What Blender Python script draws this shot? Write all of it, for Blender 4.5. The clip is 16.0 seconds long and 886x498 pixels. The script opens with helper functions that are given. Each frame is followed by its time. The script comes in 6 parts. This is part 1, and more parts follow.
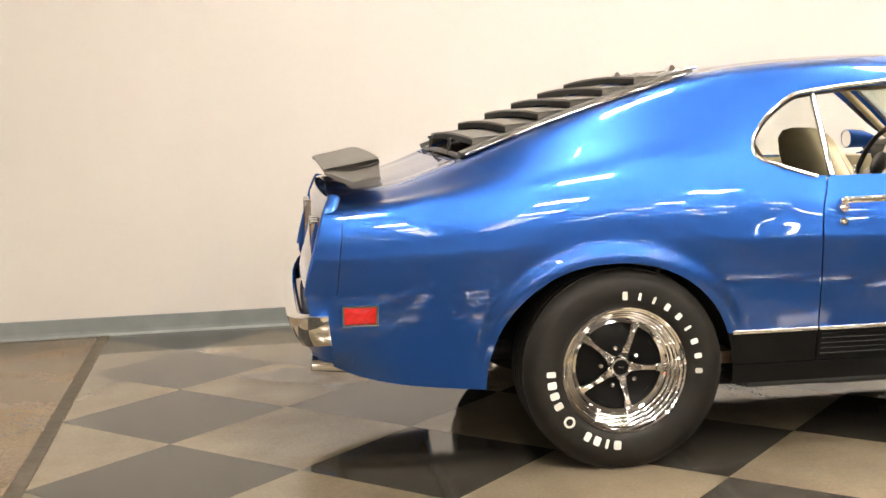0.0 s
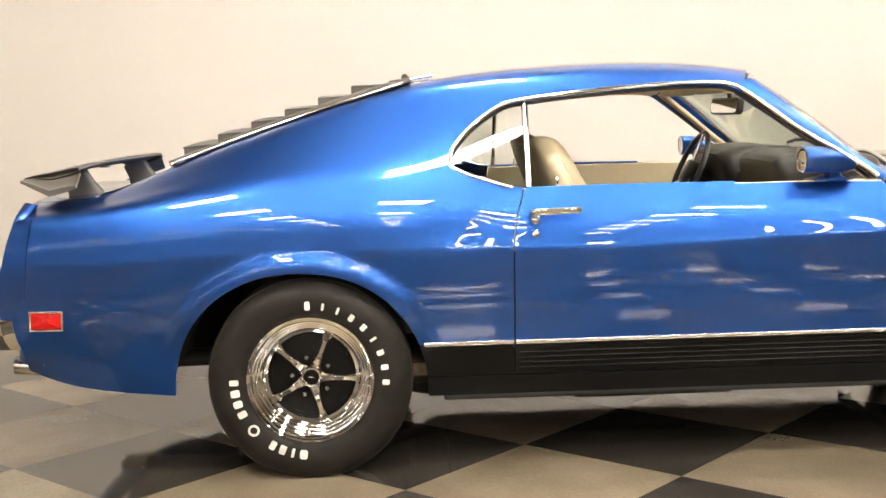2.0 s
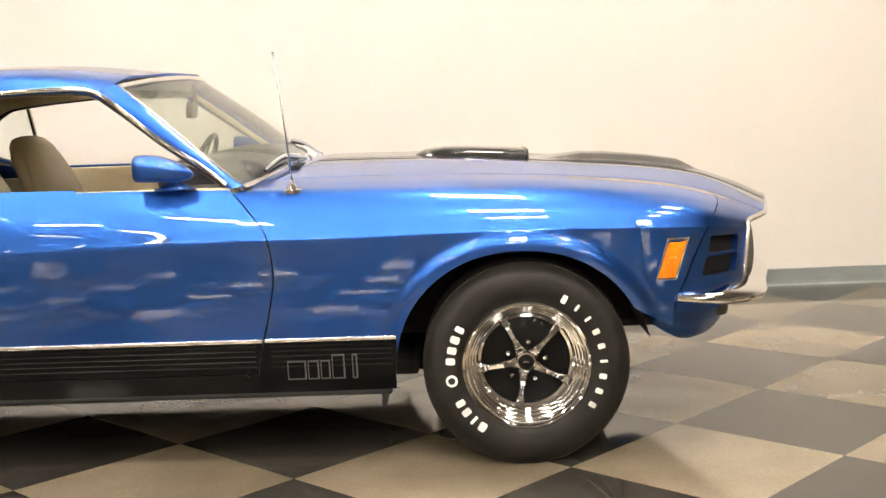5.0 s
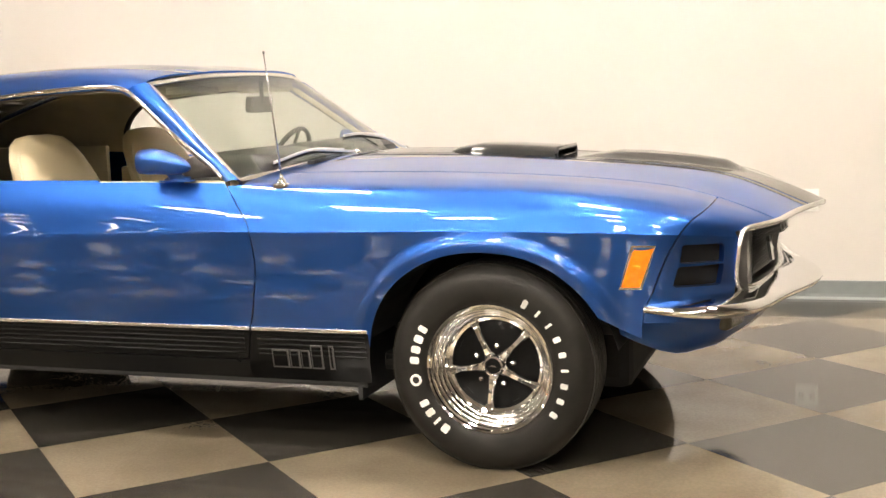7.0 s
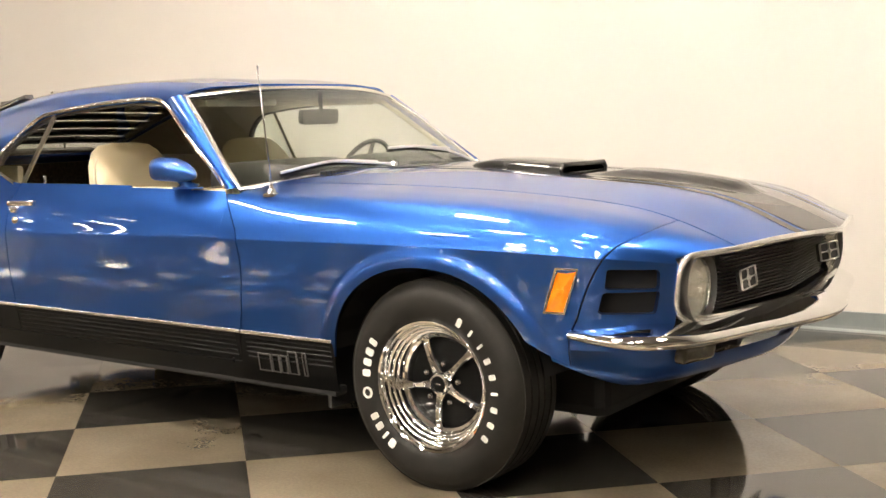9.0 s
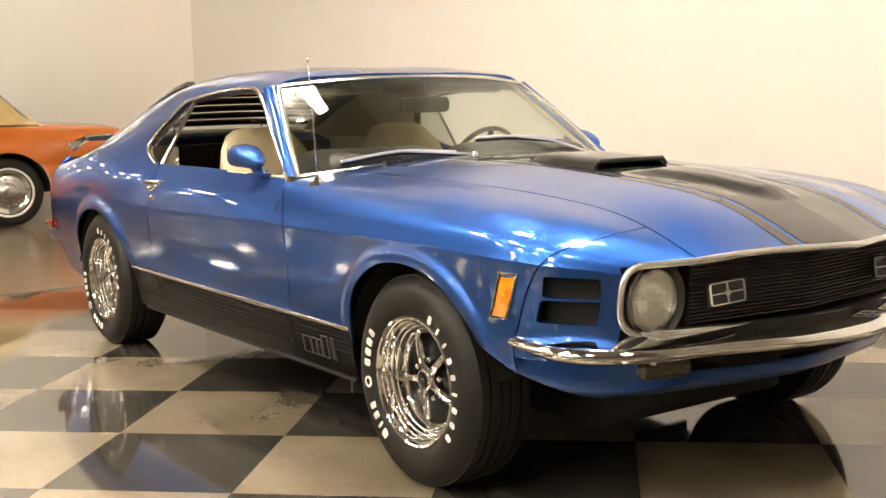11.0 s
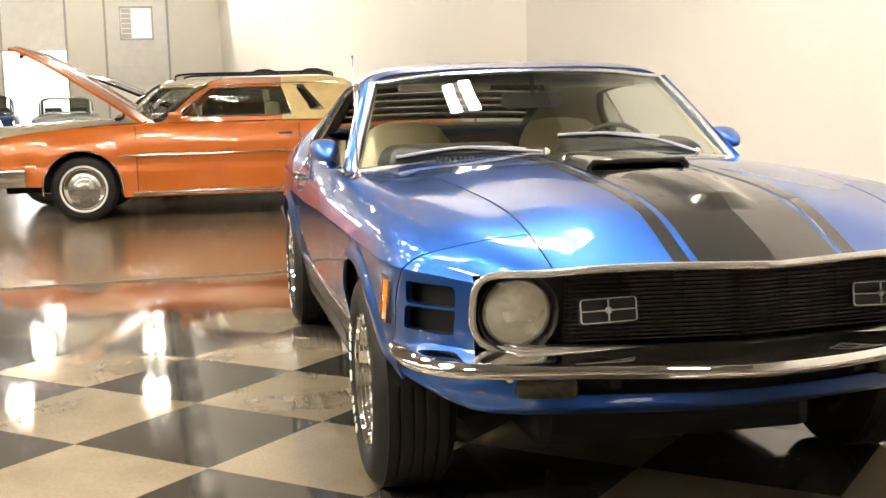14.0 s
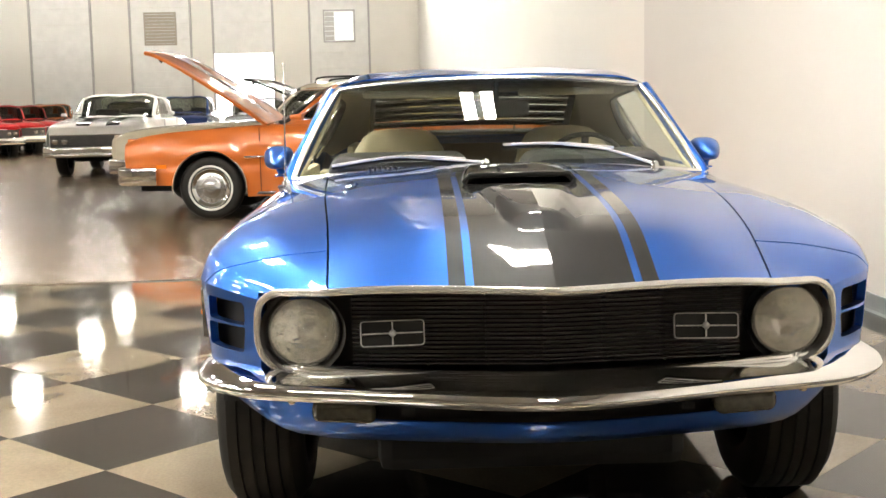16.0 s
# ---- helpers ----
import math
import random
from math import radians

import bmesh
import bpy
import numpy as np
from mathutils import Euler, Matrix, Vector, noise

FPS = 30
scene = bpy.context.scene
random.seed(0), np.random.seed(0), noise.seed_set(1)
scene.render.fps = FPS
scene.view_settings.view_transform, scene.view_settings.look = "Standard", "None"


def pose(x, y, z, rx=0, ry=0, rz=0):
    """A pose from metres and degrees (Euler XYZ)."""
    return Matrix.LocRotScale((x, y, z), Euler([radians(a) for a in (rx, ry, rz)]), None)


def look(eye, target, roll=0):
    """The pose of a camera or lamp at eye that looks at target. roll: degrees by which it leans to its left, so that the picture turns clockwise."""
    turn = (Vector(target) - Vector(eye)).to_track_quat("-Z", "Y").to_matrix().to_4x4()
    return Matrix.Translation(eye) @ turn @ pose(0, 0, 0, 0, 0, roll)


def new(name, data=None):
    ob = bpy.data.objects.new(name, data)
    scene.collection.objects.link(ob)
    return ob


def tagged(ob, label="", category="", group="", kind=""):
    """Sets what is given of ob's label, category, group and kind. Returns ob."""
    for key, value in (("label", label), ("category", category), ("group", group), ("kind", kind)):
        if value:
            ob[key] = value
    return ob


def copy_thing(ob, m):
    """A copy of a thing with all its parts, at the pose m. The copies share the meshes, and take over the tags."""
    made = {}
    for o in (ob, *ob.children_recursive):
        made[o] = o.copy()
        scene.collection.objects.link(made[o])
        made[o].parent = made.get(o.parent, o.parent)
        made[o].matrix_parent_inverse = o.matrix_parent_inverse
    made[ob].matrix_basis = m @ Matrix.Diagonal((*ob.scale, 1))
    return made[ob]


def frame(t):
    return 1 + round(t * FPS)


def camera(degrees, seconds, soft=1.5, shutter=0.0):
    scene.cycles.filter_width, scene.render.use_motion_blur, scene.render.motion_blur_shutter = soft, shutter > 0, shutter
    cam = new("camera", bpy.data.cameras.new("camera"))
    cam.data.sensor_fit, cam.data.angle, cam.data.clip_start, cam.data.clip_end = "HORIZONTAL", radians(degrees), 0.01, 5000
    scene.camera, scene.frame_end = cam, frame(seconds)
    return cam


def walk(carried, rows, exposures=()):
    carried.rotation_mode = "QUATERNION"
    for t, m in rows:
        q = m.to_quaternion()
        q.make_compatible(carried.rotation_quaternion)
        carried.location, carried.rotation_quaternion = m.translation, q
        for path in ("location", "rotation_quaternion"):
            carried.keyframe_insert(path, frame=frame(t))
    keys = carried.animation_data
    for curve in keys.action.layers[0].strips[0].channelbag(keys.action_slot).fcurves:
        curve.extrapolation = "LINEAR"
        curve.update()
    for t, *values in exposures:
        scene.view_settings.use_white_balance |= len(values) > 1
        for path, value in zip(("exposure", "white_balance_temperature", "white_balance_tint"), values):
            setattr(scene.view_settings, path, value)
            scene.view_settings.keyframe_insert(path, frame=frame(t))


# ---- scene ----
# A blue fastback coupe stands on a checkered showroom floor; other cars are parked beyond it.
cam = camera(41.1, 16.0)
PATH = [
    (0, (-1.071, -4.354, 1.142), (-0.792, -2.387, 0.912), -1.6),
    (0.5, (-0.803, -4.401, 1.124), (-0.556, -2.429, 0.902), -1.4),
    (1, (-0.494, -4.448, 1.129), (-0.359, -2.465, 0.906), -1.5),
    (1.5, (-0.092, -4.475, 1.143), (0.001, -2.491, 0.911), -1.5),
    (2, (0.291, -4.489, 1.149), (0.362, -2.503, 0.918), -1.6),
    (2.5, (0.696, -4.495, 1.154), (0.683, -2.508, 0.922), -1.9),
    (3, (1.062, -4.506, 1.133), (1.068, -2.519, 0.907), -1.9),
    (3.5, (1.423, -4.509, 1.128), (1.415, -2.522, 0.903), -2.0),
    (4, (1.811, -4.499, 1.155), (1.817, -2.514, 0.912), -2.1),
    (4.5, (2.171, -4.475, 1.165), (2.207, -2.492, 0.91), -1.9),
    (7, (3.74, -4.222, 1.162), (3.105, -2.344, 0.899), -2.0),
    (7.5, (4.01, -4.106, 1.15), (3.259, -2.27, 0.895), -1.9),
    (8, (4.285, -3.969, 1.117), (3.392, -2.195, 0.881), -1.7),
    (10.5, (5.45, -3.024, 1.165), (3.941, -1.735, 0.915), -1.5),
    (11, (5.636, -2.782, 1.174), (4.017, -1.636, 0.917), -1.3),
    (11.5, (5.795, -2.547, 1.177), (4.085, -1.542, 0.921), -1.2),
    (12, (5.929, -2.295, 1.18), (4.147, -1.425, 0.921), -1.1),
    (12.5, (6.03, -2.071, 1.156), (4.204, -1.292, 0.913), -1.2),
    (13, (6.119, -1.812, 1.163), (4.239, -1.176, 0.915), -1.2),
    (13.5, (6.179, -1.604, 1.158), (4.259, -1.103, 0.911), -1.3),
    (14, (6.191, -1.334, 1.15), (4.25, -0.923, 0.899), -1.5),
    (14.5, (6.181, -1.11, 1.141), (4.22, -0.804, 0.894), -1.2),
    (15, (6.19, -0.845, 1.149), (4.211, -0.705, 0.9), -1.3),
    (15.5, (6.166, -0.585, 1.146), (4.184, -0.469, 0.899), -1.4),
    (16, (6.203, -0.329, 1.153), (4.219, -0.270, 0.912), -1.2),
]
# the film's picture grows warmer as the camera comes round the car's front, then cooler again
BALANCE = [(0, 0.58, 6700, 13), (7.5, 0.58, 6750, 13), (10.5, 0.58, 7000, 12), (12, 0.63, 7500, 12), (13.5, 0.69, 7000, 10), (16, 0.74, 6250, 10)]
walk(cam, [(t, look(eye, target, roll)) for t, eye, target, roll in PATH], BALANCE)

# The room: a plan turned two degrees from the car's axis. u runs along the long white wall, v towards it.
TURN = 2.0
ROOM = pose(0, 0, 0, 0, 0, TURN)
WALL_V = 2.165          # face of the long white wall
EDGE_U = -1.93          # where the tiles end
CORNER_U = -5.15        # where the near wall ends
BACK_X = -56.0          # the far wall with the overhead doors
CEIL = 7.2

# ---- light ----
world = bpy.data.worlds.new("world")
scene.world = world
world.use_nodes = True
bg = world.node_tree.nodes["Background"]
sky = world.node_tree.nodes.new("ShaderNodeTexSky")
sky.sky_type = "NISHITA"
sky.sun_disc = False
sky.sun_elevation, sky.sun_rotation = radians(40), radians(200)
world.node_tree.links.new(sky.outputs[0], bg.inputs[0])
bg.inputs[1].default_value = 0.12
TUBE_POWER = 93.0


# ---- materials ----
def material(name):
    m = bpy.data.materials.new(name)
    m.use_nodes = True
    return m, m.node_tree.nodes, m.node_tree.links, m.node_tree.nodes["Principled BSDF"]


def put(sh, **kw):
    for k, v in kw.items():
        sh.inputs[k.replace("_", " ")].default_value = v


def coords(n, l, scale=1.0, kind="Object"):
    tc = n.new("ShaderNodeTexCoord")
    mp = n.new("ShaderNodeMapping")
    mp.inputs["Scale"].default_value = (scale, scale, scale) if not isinstance(scale, tuple) else scale
    l.new(tc.outputs[kind], mp.inputs["Vector"])
    return mp.outputs["Vector"]


def noise_ramp(n, l, vec, scale, low, high, detail=4.0, lo=0.3, hi=0.7):
    t = n.new("ShaderNodeTexNoise")
    t.inputs["Scale"].default_value, t.inputs["Detail"].default_value = scale, detail
    l.new(vec, t.inputs["Vector"])
    r = n.new("ShaderNodeValToRGB")
    r.color_ramp.elements[0].position, r.color_ramp.elements[1].position = lo, hi
    r.color_ramp.elements[0].color, r.color_ramp.elements[1].color = (*low, 1), (*high, 1)
    l.new(t.outputs["Fac"], r.inputs["Fac"])
    return r.outputs["Color"], t.outputs["Fac"]


def bump(n, l, sh, height, strength, distance=0.002):
    b = n.new("ShaderNodeBump")
    b.inputs["Strength"].default_value, b.inputs["Distance"].default_value = strength, distance
    l.new(height, b.inputs["Height"])
    l.new(b.outputs["Normal"], sh.inputs["Normal"])


def mixed(n, l, fac, a, b, mode="MIX"):
    m = n.new("ShaderNodeMix")
    m.data_type, m.blend_type = "RGBA", mode
    for sock, v in ((m.inputs["Factor"], fac), (m.inputs["A"], a), (m.inputs["B"], b)):
        if isinstance(v, bpy.types.NodeSocket):
            l.new(v, sock)
        else:
            sock.default_value = v if not isinstance(v, tuple) else (*v[:3], 1)
    return m.outputs["Result"]


def plain(name, colour, rough=0.5, metal=0.0, vary=0.12, scale=9.0, bumpy=0.0, bscale=120.0, coat=0.0, spec=0.5):
    """A surface with slight mottling, and fine relief where asked."""
    m, n, l, sh = material(name)
    vec = coords(n, l)
    lo = tuple(c * (1 - vary) for c in colour)
    hi = tuple(min(1, c * (1 + vary)) for c in colour)
    col, fac = noise_ramp(n, l, vec, scale, lo, hi)
    l.new(col, sh.inputs["Base Color"])
    put(sh, Roughness=rough, Metallic=metal, Coat_Weight=coat, Specular_IOR_Level=spec)
    sh.inputs["Coat Roughness"].default_value = 0.04
    if bumpy:
        t = n.new("ShaderNodeTexNoise")
        t.inputs["Scale"].default_value, t.inputs["Detail"].default_value = bscale, 3
        l.new(vec, t.inputs["Vector"])
        bump(n, l, sh, t.outputs["Fac"], bumpy)
    return m


def paint(name, colour, metal=0.55, rough=0.34, peel=0.015, coat=1.0, coat_rough=0.02, edge=None):
    """Car paint: a metallic base under a clear coat with faint orange peel."""
    m, n, l, sh = material(name)
    vec = coords(n, l)
    col, _ = noise_ramp(n, l, vec, 3.0, tuple(c * 0.94 for c in colour), tuple(min(1, c * 1.06) for c in colour))
    l.new(col, sh.inputs["Base Color"])
    put(sh, Roughness=rough, Metallic=metal, Coat_Weight=coat)
    sh.inputs["Coat Roughness"].default_value, sh.inputs["Coat IOR"].default_value = coat_rough, 1.5
    if edge:
        sh.inputs["Specular Tint"].default_value = (*edge, 1)
    t = n.new("ShaderNodeTexNoise")
    t.inputs["Scale"].default_value, t.inputs["Detail"].default_value = 14.0, 2
    l.new(vec, t.inputs["Vector"])
    b = n.new("ShaderNodeBump")
    b.inputs["Strength"].default_value, b.inputs["Distance"].default_value = peel, 0.02
    l.new(t.outputs["Fac"], b.inputs["Height"])
    l.new(b.outputs["Normal"], sh.inputs["Coat Normal"])
    return m


def glass(name, tint=(1, 1, 1), rough=0.0, face=0.04, ripple=0.0, band=None):
    """Thin pane: clear, with a gloss that grows towards grazing angles."""
    m, n, l, sh = material(name)
    n.remove(sh)
    out = n["Material Output"]
    tr, gl, mx, lw = n.new("ShaderNodeBsdfTransparent"), n.new("ShaderNodeBsdfGlossy"), n.new("ShaderNodeMixShader"), n.new("ShaderNodeLayerWeight")
    tr.inputs["Color"].default_value = (*tint, 1)
    if band:
        # a darker tint along the pane's upper edge
        sp, mr, mc = n.new("ShaderNodeSeparateXYZ"), n.new("ShaderNodeMapRange"), n.new("ShaderNodeMix")
        mc.data_type = "RGBA"
        mr.inputs["From Min"].default_value, mr.inputs["From Max"].default_value = band
        mc.inputs["A"].default_value, mc.inputs["B"].default_value = (*tint, 1), (0.42, 0.49, 0.55, 1)
        l.new(coords(n, l), sp.inputs[0])
        l.new(sp.outputs["Z"], mr.inputs["Value"])
        l.new(mr.outputs["Result"], mc.inputs["Factor"])
        l.new(mc.outputs["Result"], tr.inputs["Color"])
    gl.inputs["Roughness"].default_value = rough
    lw.inputs["Blend"].default_value = 0.5
    pw, ma = n.new("ShaderNodeMath"), n.new("ShaderNodeMath")
    pw.operation, ma.operation = "POWER", "MULTIPLY_ADD"
    pw.inputs[1].default_value = 5.0
    ma.inputs[1].default_value, ma.inputs[2].default_value = 0.80, face
    l.new(lw.outputs["Facing"], pw.inputs[0])
    l.new(pw.outputs[0], ma.inputs[0])
    l.new(ma.outputs[0], mx.inputs[0])
    l.new(tr.outputs[0], mx.inputs[1])
    l.new(gl.outputs[0], mx.inputs[2])
    l.new(mx.outputs[0], out.inputs["Surface"])
    if ripple:
        wv, bp = n.new("ShaderNodeTexWave"), n.new("ShaderNodeBump")
        wv.bands_direction = "Y"
        wv.inputs["Scale"].default_value, wv.inputs["Distortion"].default_value = 28.0, 1.0
        l.new(coords(n, l), wv.inputs["Vector"])
        bp.inputs["Strength"].default_value, bp.inputs["Distance"].default_value = ripple, 0.004
        l.new(wv.outputs["Fac"], bp.inputs["Height"])
        l.new(bp.outputs["Normal"], gl.inputs["Normal"])
    return m


def emitter(name, colour, strength):
    m, n, l, sh = material(name)
    put(sh, Base_Color=(*(0.3 * c for c in colour), 1), Emission_Color=(*colour, 1), Emission_Strength=strength)
    return m


M_BLUE = paint("blue_metallic_paint", (0.023, 0.108, 0.43), metal=1.0, rough=0.37, peel=0.010, coat_rough=0.008, edge=(0.80, 0.88, 1.0))
M_BLACKPAINT = plain("satin_black_paint", (0.006, 0.006, 0.006), 0.35, coat=0.10, spec=0.10)
M_STRIPE = plain("black_stripe_paint", (0.010, 0.0095, 0.009), 0.38, coat=1.0, spec=0.12)
M_MATTE = plain("matte_black_plastic", (0.018, 0.018, 0.018), 0.55, bumpy=0.15, bscale=400)
M_LOUVRE = plain("louvre_black_finish", (0.085, 0.078, 0.068), 0.46, bumpy=0.1, bscale=300, spec=0.75)
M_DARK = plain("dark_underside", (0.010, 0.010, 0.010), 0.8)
M_SEAL = plain("dark_window_seal", (0.030, 0.024, 0.020), 0.5)
M_CHROME = plain("chrome", (0.90, 0.90, 0.89), 0.045, metal=1.0, vary=0.02, bumpy=0.01, bscale=30)
M_MIRROR = plain("silvered_mirror", (0.90, 0.91, 0.90), 0.01, metal=1.0, vary=0.01)
# chrome made half metallic; its pale colour stands in for reflected light
M_WIPER = plain("chrome_with_painted_sheen", (0.72, 0.71, 0.69), 0.3, metal=0.45, vary=0.04)
M_SATIN = plain("bright_satin_trim", (0.86, 0.85, 0.82), 0.24, metal=1.0, vary=0.03)
M_BRIGHT = plain("bright_polished_trim", (0.88, 0.87, 0.84), 0.20, metal=0.78, vary=0.03)
M_STEEL = plain("brushed_steel", (0.55, 0.55, 0.54), 0.25, metal=1.0, vary=0.05)
M_RUBBER = plain("tyre_rubber", (0.014, 0.0125, 0.0105), 0.58, vary=0.25, scale=14, bumpy=0.2, bscale=260, spec=0.28)
M_WHITE = plain("white_lettering", (0.78, 0.77, 0.73), 0.6, vary=0.06)
M_SILVER = plain("silver_decal", (0.095, 0.092, 0.088), 0.45, metal=0.3)
M_AMBER = plain("amber_lens", (0.95, 0.24, 0.01), 0.12, vary=0.1, scale=60, coat=0.6)
M_RED = plain("red_lens", (0.55, 0.012, 0.012), 0.12, vary=0.2, scale=60, coat=0.6)
M_CREAM = plain("cream_vinyl", (0.64, 0.55, 0.37), 0.42, vary=0.06, scale=5, bumpy=0.25, bscale=350)
M_HEADLINE = plain("dark_cream_headlining", (0.62, 0.55, 0.40), 0.75, vary=0.06)
M_DASH = plain("black_dash_vinyl", (0.028, 0.027, 0.026), 0.42, bumpy=0.25, bscale=300)
M_CARPET = plain("brown_carpet", (0.11, 0.080, 0.052), 0.95, vary=0.4, scale=60)
M_GLASS = glass("clear_glass", (0.93, 0.95, 0.93), face=0.025)
M_WINDSHIELD = glass("tinted_windshield_glass", (0.87, 0.91, 0.86), face=0.12, band=(1.178, 1.238))


def fluted(name, colour, clear):
    """Fluted lamp glass: partly clear, partly scattering."""
    m, n, l, sh = material(name)
    put(sh, Base_Color=(*colour, 1), Roughness=0.12, Alpha=1 - clear, Coat_Weight=0.6)
    wv, bp = n.new("ShaderNodeTexWave"), n.new("ShaderNodeBump")
    wv.bands_direction = "Y"
    wv.inputs["Scale"].default_value, wv.inputs["Distortion"].default_value = 42.0, 0.6
    l.new(coords(n, l), wv.inputs["Vector"])
    bp.inputs["Strength"].default_value, bp.inputs["Distance"].default_value = 0.22, 0.003
    l.new(wv.outputs["Fac"], bp.inputs["Height"])
    l.new(bp.outputs["Normal"], sh.inputs["Normal"])
    return m


M_LAMPGLASS = fluted("lamp_glass", (0.97, 0.95, 0.84), 0.82)


def swirled(name, colour):
    """A silvered lamp bowl whose uneven facets break the light into patches."""
    m, n, l, sh = material(name)
    put(sh, Base_Color=(*colour, 1), Roughness=0.06, Metallic=0.92)
    t = n.new("ShaderNodeTexNoise")
    t.inputs["Scale"].default_value, t.inputs["Detail"].default_value = 24.0, 2
    l.new(coords(n, l), t.inputs["Vector"])
    bump(n, l, sh, t.outputs["Fac"], 0.5, 0.02)
    return m


M_REFLECT = swirled("lamp_reflector", (0.97, 0.95, 0.88))


def wall_paint(name, colour):
    m, n, l, sh = material(name)
    vec = coords(n, l)
    col, _ = noise_ramp(n, l, vec, 0.7, tuple(c * 0.965 for c in colour), colour, detail=6)
    fine = n.new("ShaderNodeTexNoise")
    fine.inputs["Scale"].default_value, fine.inputs["Detail"].default_value = 160, 3
    l.new(vec, fine.inputs["Vector"])
    l.new(col, sh.inputs["Base Color"])
    put(sh, Roughness=0.5, Specular_IOR_Level=0.35)
    bump(n, l, sh, fine.outputs["Fac"], 0.12, 0.002)
    return m


M_WALL = wall_paint("white_wall_paint", (0.625, 0.592, 0.550))
M_WALL_FAR = wall_paint("cream_wall_paint", (0.76, 0.735, 0.675))
# invented colour of the closing walls, brown to darken the car's reflections
M_WALL_END = wall_paint("reflection_darkening_brown", (0.33, 0.29, 0.24))
# unseen ceiling, kept dark so that hood and stripes reflect little of it
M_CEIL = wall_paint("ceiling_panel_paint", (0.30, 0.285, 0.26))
M_BASE = plain("grey_rubber_baseboard", (0.20, 0.22, 0.22), 0.45, vary=0.08)
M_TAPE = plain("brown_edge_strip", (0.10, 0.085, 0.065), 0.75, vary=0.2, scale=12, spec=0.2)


def tile_mat(name, base, fleck, rough, lo=0.36, hi=0.72, low=0.88, gloss=0.50, dusty=0.60, uneven=(0.5, 1.9), detail=7):
    """Waxed vinyl tile: fleck, faint scuffs, a little colour change from tile to tile."""
    m, n, l, sh = material(name)
    info = n.new("ShaderNodeObjectInfo")
    far_off, shift = n.new("ShaderNodeVectorMath"), n.new("ShaderNodeVectorMath")
    far_off.operation, shift.operation = "SCALE", "ADD"
    far_off.inputs[0].default_value = (37.0, 53.0, 11.0)
    l.new(info.outputs["Random"], far_off.inputs["Scale"])
    l.new(coords(n, l), shift.inputs[0])
    l.new(far_off.outputs[0], shift.inputs[1])
    vec = shift.outputs[0]
    col, _ = noise_ramp(n, l, vec, 95.0, tuple(c * low for c in base), fleck, detail=5, lo=lo, hi=hi)
    big, bf = noise_ramp(n, l, vec, 2.2, (0.74, 0.73, 0.70), (1.14, 1.14, 1.14), detail=detail)
    c2 = mixed(n, l, 1.0, col, big, "MULTIPLY")
    # dust and scuffs lie in patches
    patch, _ = noise_ramp(n, l, vec, 3.1, (0, 0, 0), (1, 1, 1), detail=9, lo=0.52, hi=0.74)
    speck, _ = noise_ramp(n, l, vec, 46.0, (0, 0, 0), (dusty, dusty, dusty), detail=6, lo=0.46, hi=0.72)
    dust = mixed(n, l, 1.0, patch, speck, "MULTIPLY")
    c2 = mixed(n, l, dust, c2, (0.20, 0.175, 0.135))
    rng = n.new("ShaderNodeMapRange")
    rng.inputs["To Min"].default_value, rng.inputs["To Max"].default_value = 0.86, 1.12
    l.new(info.outputs["Random"], rng.inputs["Value"])
    grey = n.new("ShaderNodeCombineColor")
    for s in ("Red", "Green", "Blue"):
        l.new(rng.outputs["Result"], grey.inputs[s])
    l.new(mixed(n, l, 1.0, c2, grey.outputs["Color"], "MULTIPLY"), sh.inputs["Base Color"])
    r2 = n.new("ShaderNodeMapRange")
    r2.inputs["To Min"].default_value, r2.inputs["To Max"].default_value = rough * uneven[0], rough * uneven[1]
    l.new(bf, r2.inputs["Value"])
    l.new(r2.outputs["Result"], sh.inputs["Roughness"])
    put(sh, Specular_IOR_Level=gloss)
    t = n.new("ShaderNodeTexNoise")
    t.inputs["Scale"].default_value, t.inputs["Detail"].default_value = 7.0, 4
    l.new(vec, t.inputs["Vector"])
    bump(n, l, sh, t.outputs["Fac"], 0.02, 0.004)
    return m


M_TILE_DARK = tile_mat("charcoal_vinyl_tile", (0.044, 0.039, 0.033), (0.092, 0.090, 0.080), 0.055, 0.52, 0.78)
M_TILE_LIGHT = tile_mat("beige_vinyl_tile", (0.203, 0.169, 0.120), (0.226, 0.188, 0.134), 0.055, 0.36, 0.72, 0.95)
M_CONCRETE = tile_mat("polished_brown_concrete", (0.145, 0.103, 0.060), (0.195, 0.142, 0.088), 0.21, gloss=0.30, dusty=0.0, uneven=(0.85, 1.2), detail=4)


# ---- geometry helpers ----
def mesh_of(name, verts, faces, mat, smooth=False, normals=None, angle=None):
    me = bpy.data.meshes.new(name)
    me.from_pydata([tuple(map(float, v)) for v in verts], [], [tuple(map(int, f)) for f in faces])
    me.update()
    if smooth or angle:
        me.polygons.foreach_set("use_smooth", [True] * len(me.polygons))
        if angle:
            me.set_sharp_from_angle(angle=radians(angle))
    if normals is not None:
        me.normals_split_custom_set_from_vertices([tuple(map(float, v)) for v in normals])
    me.materials.append(mat)
    return me


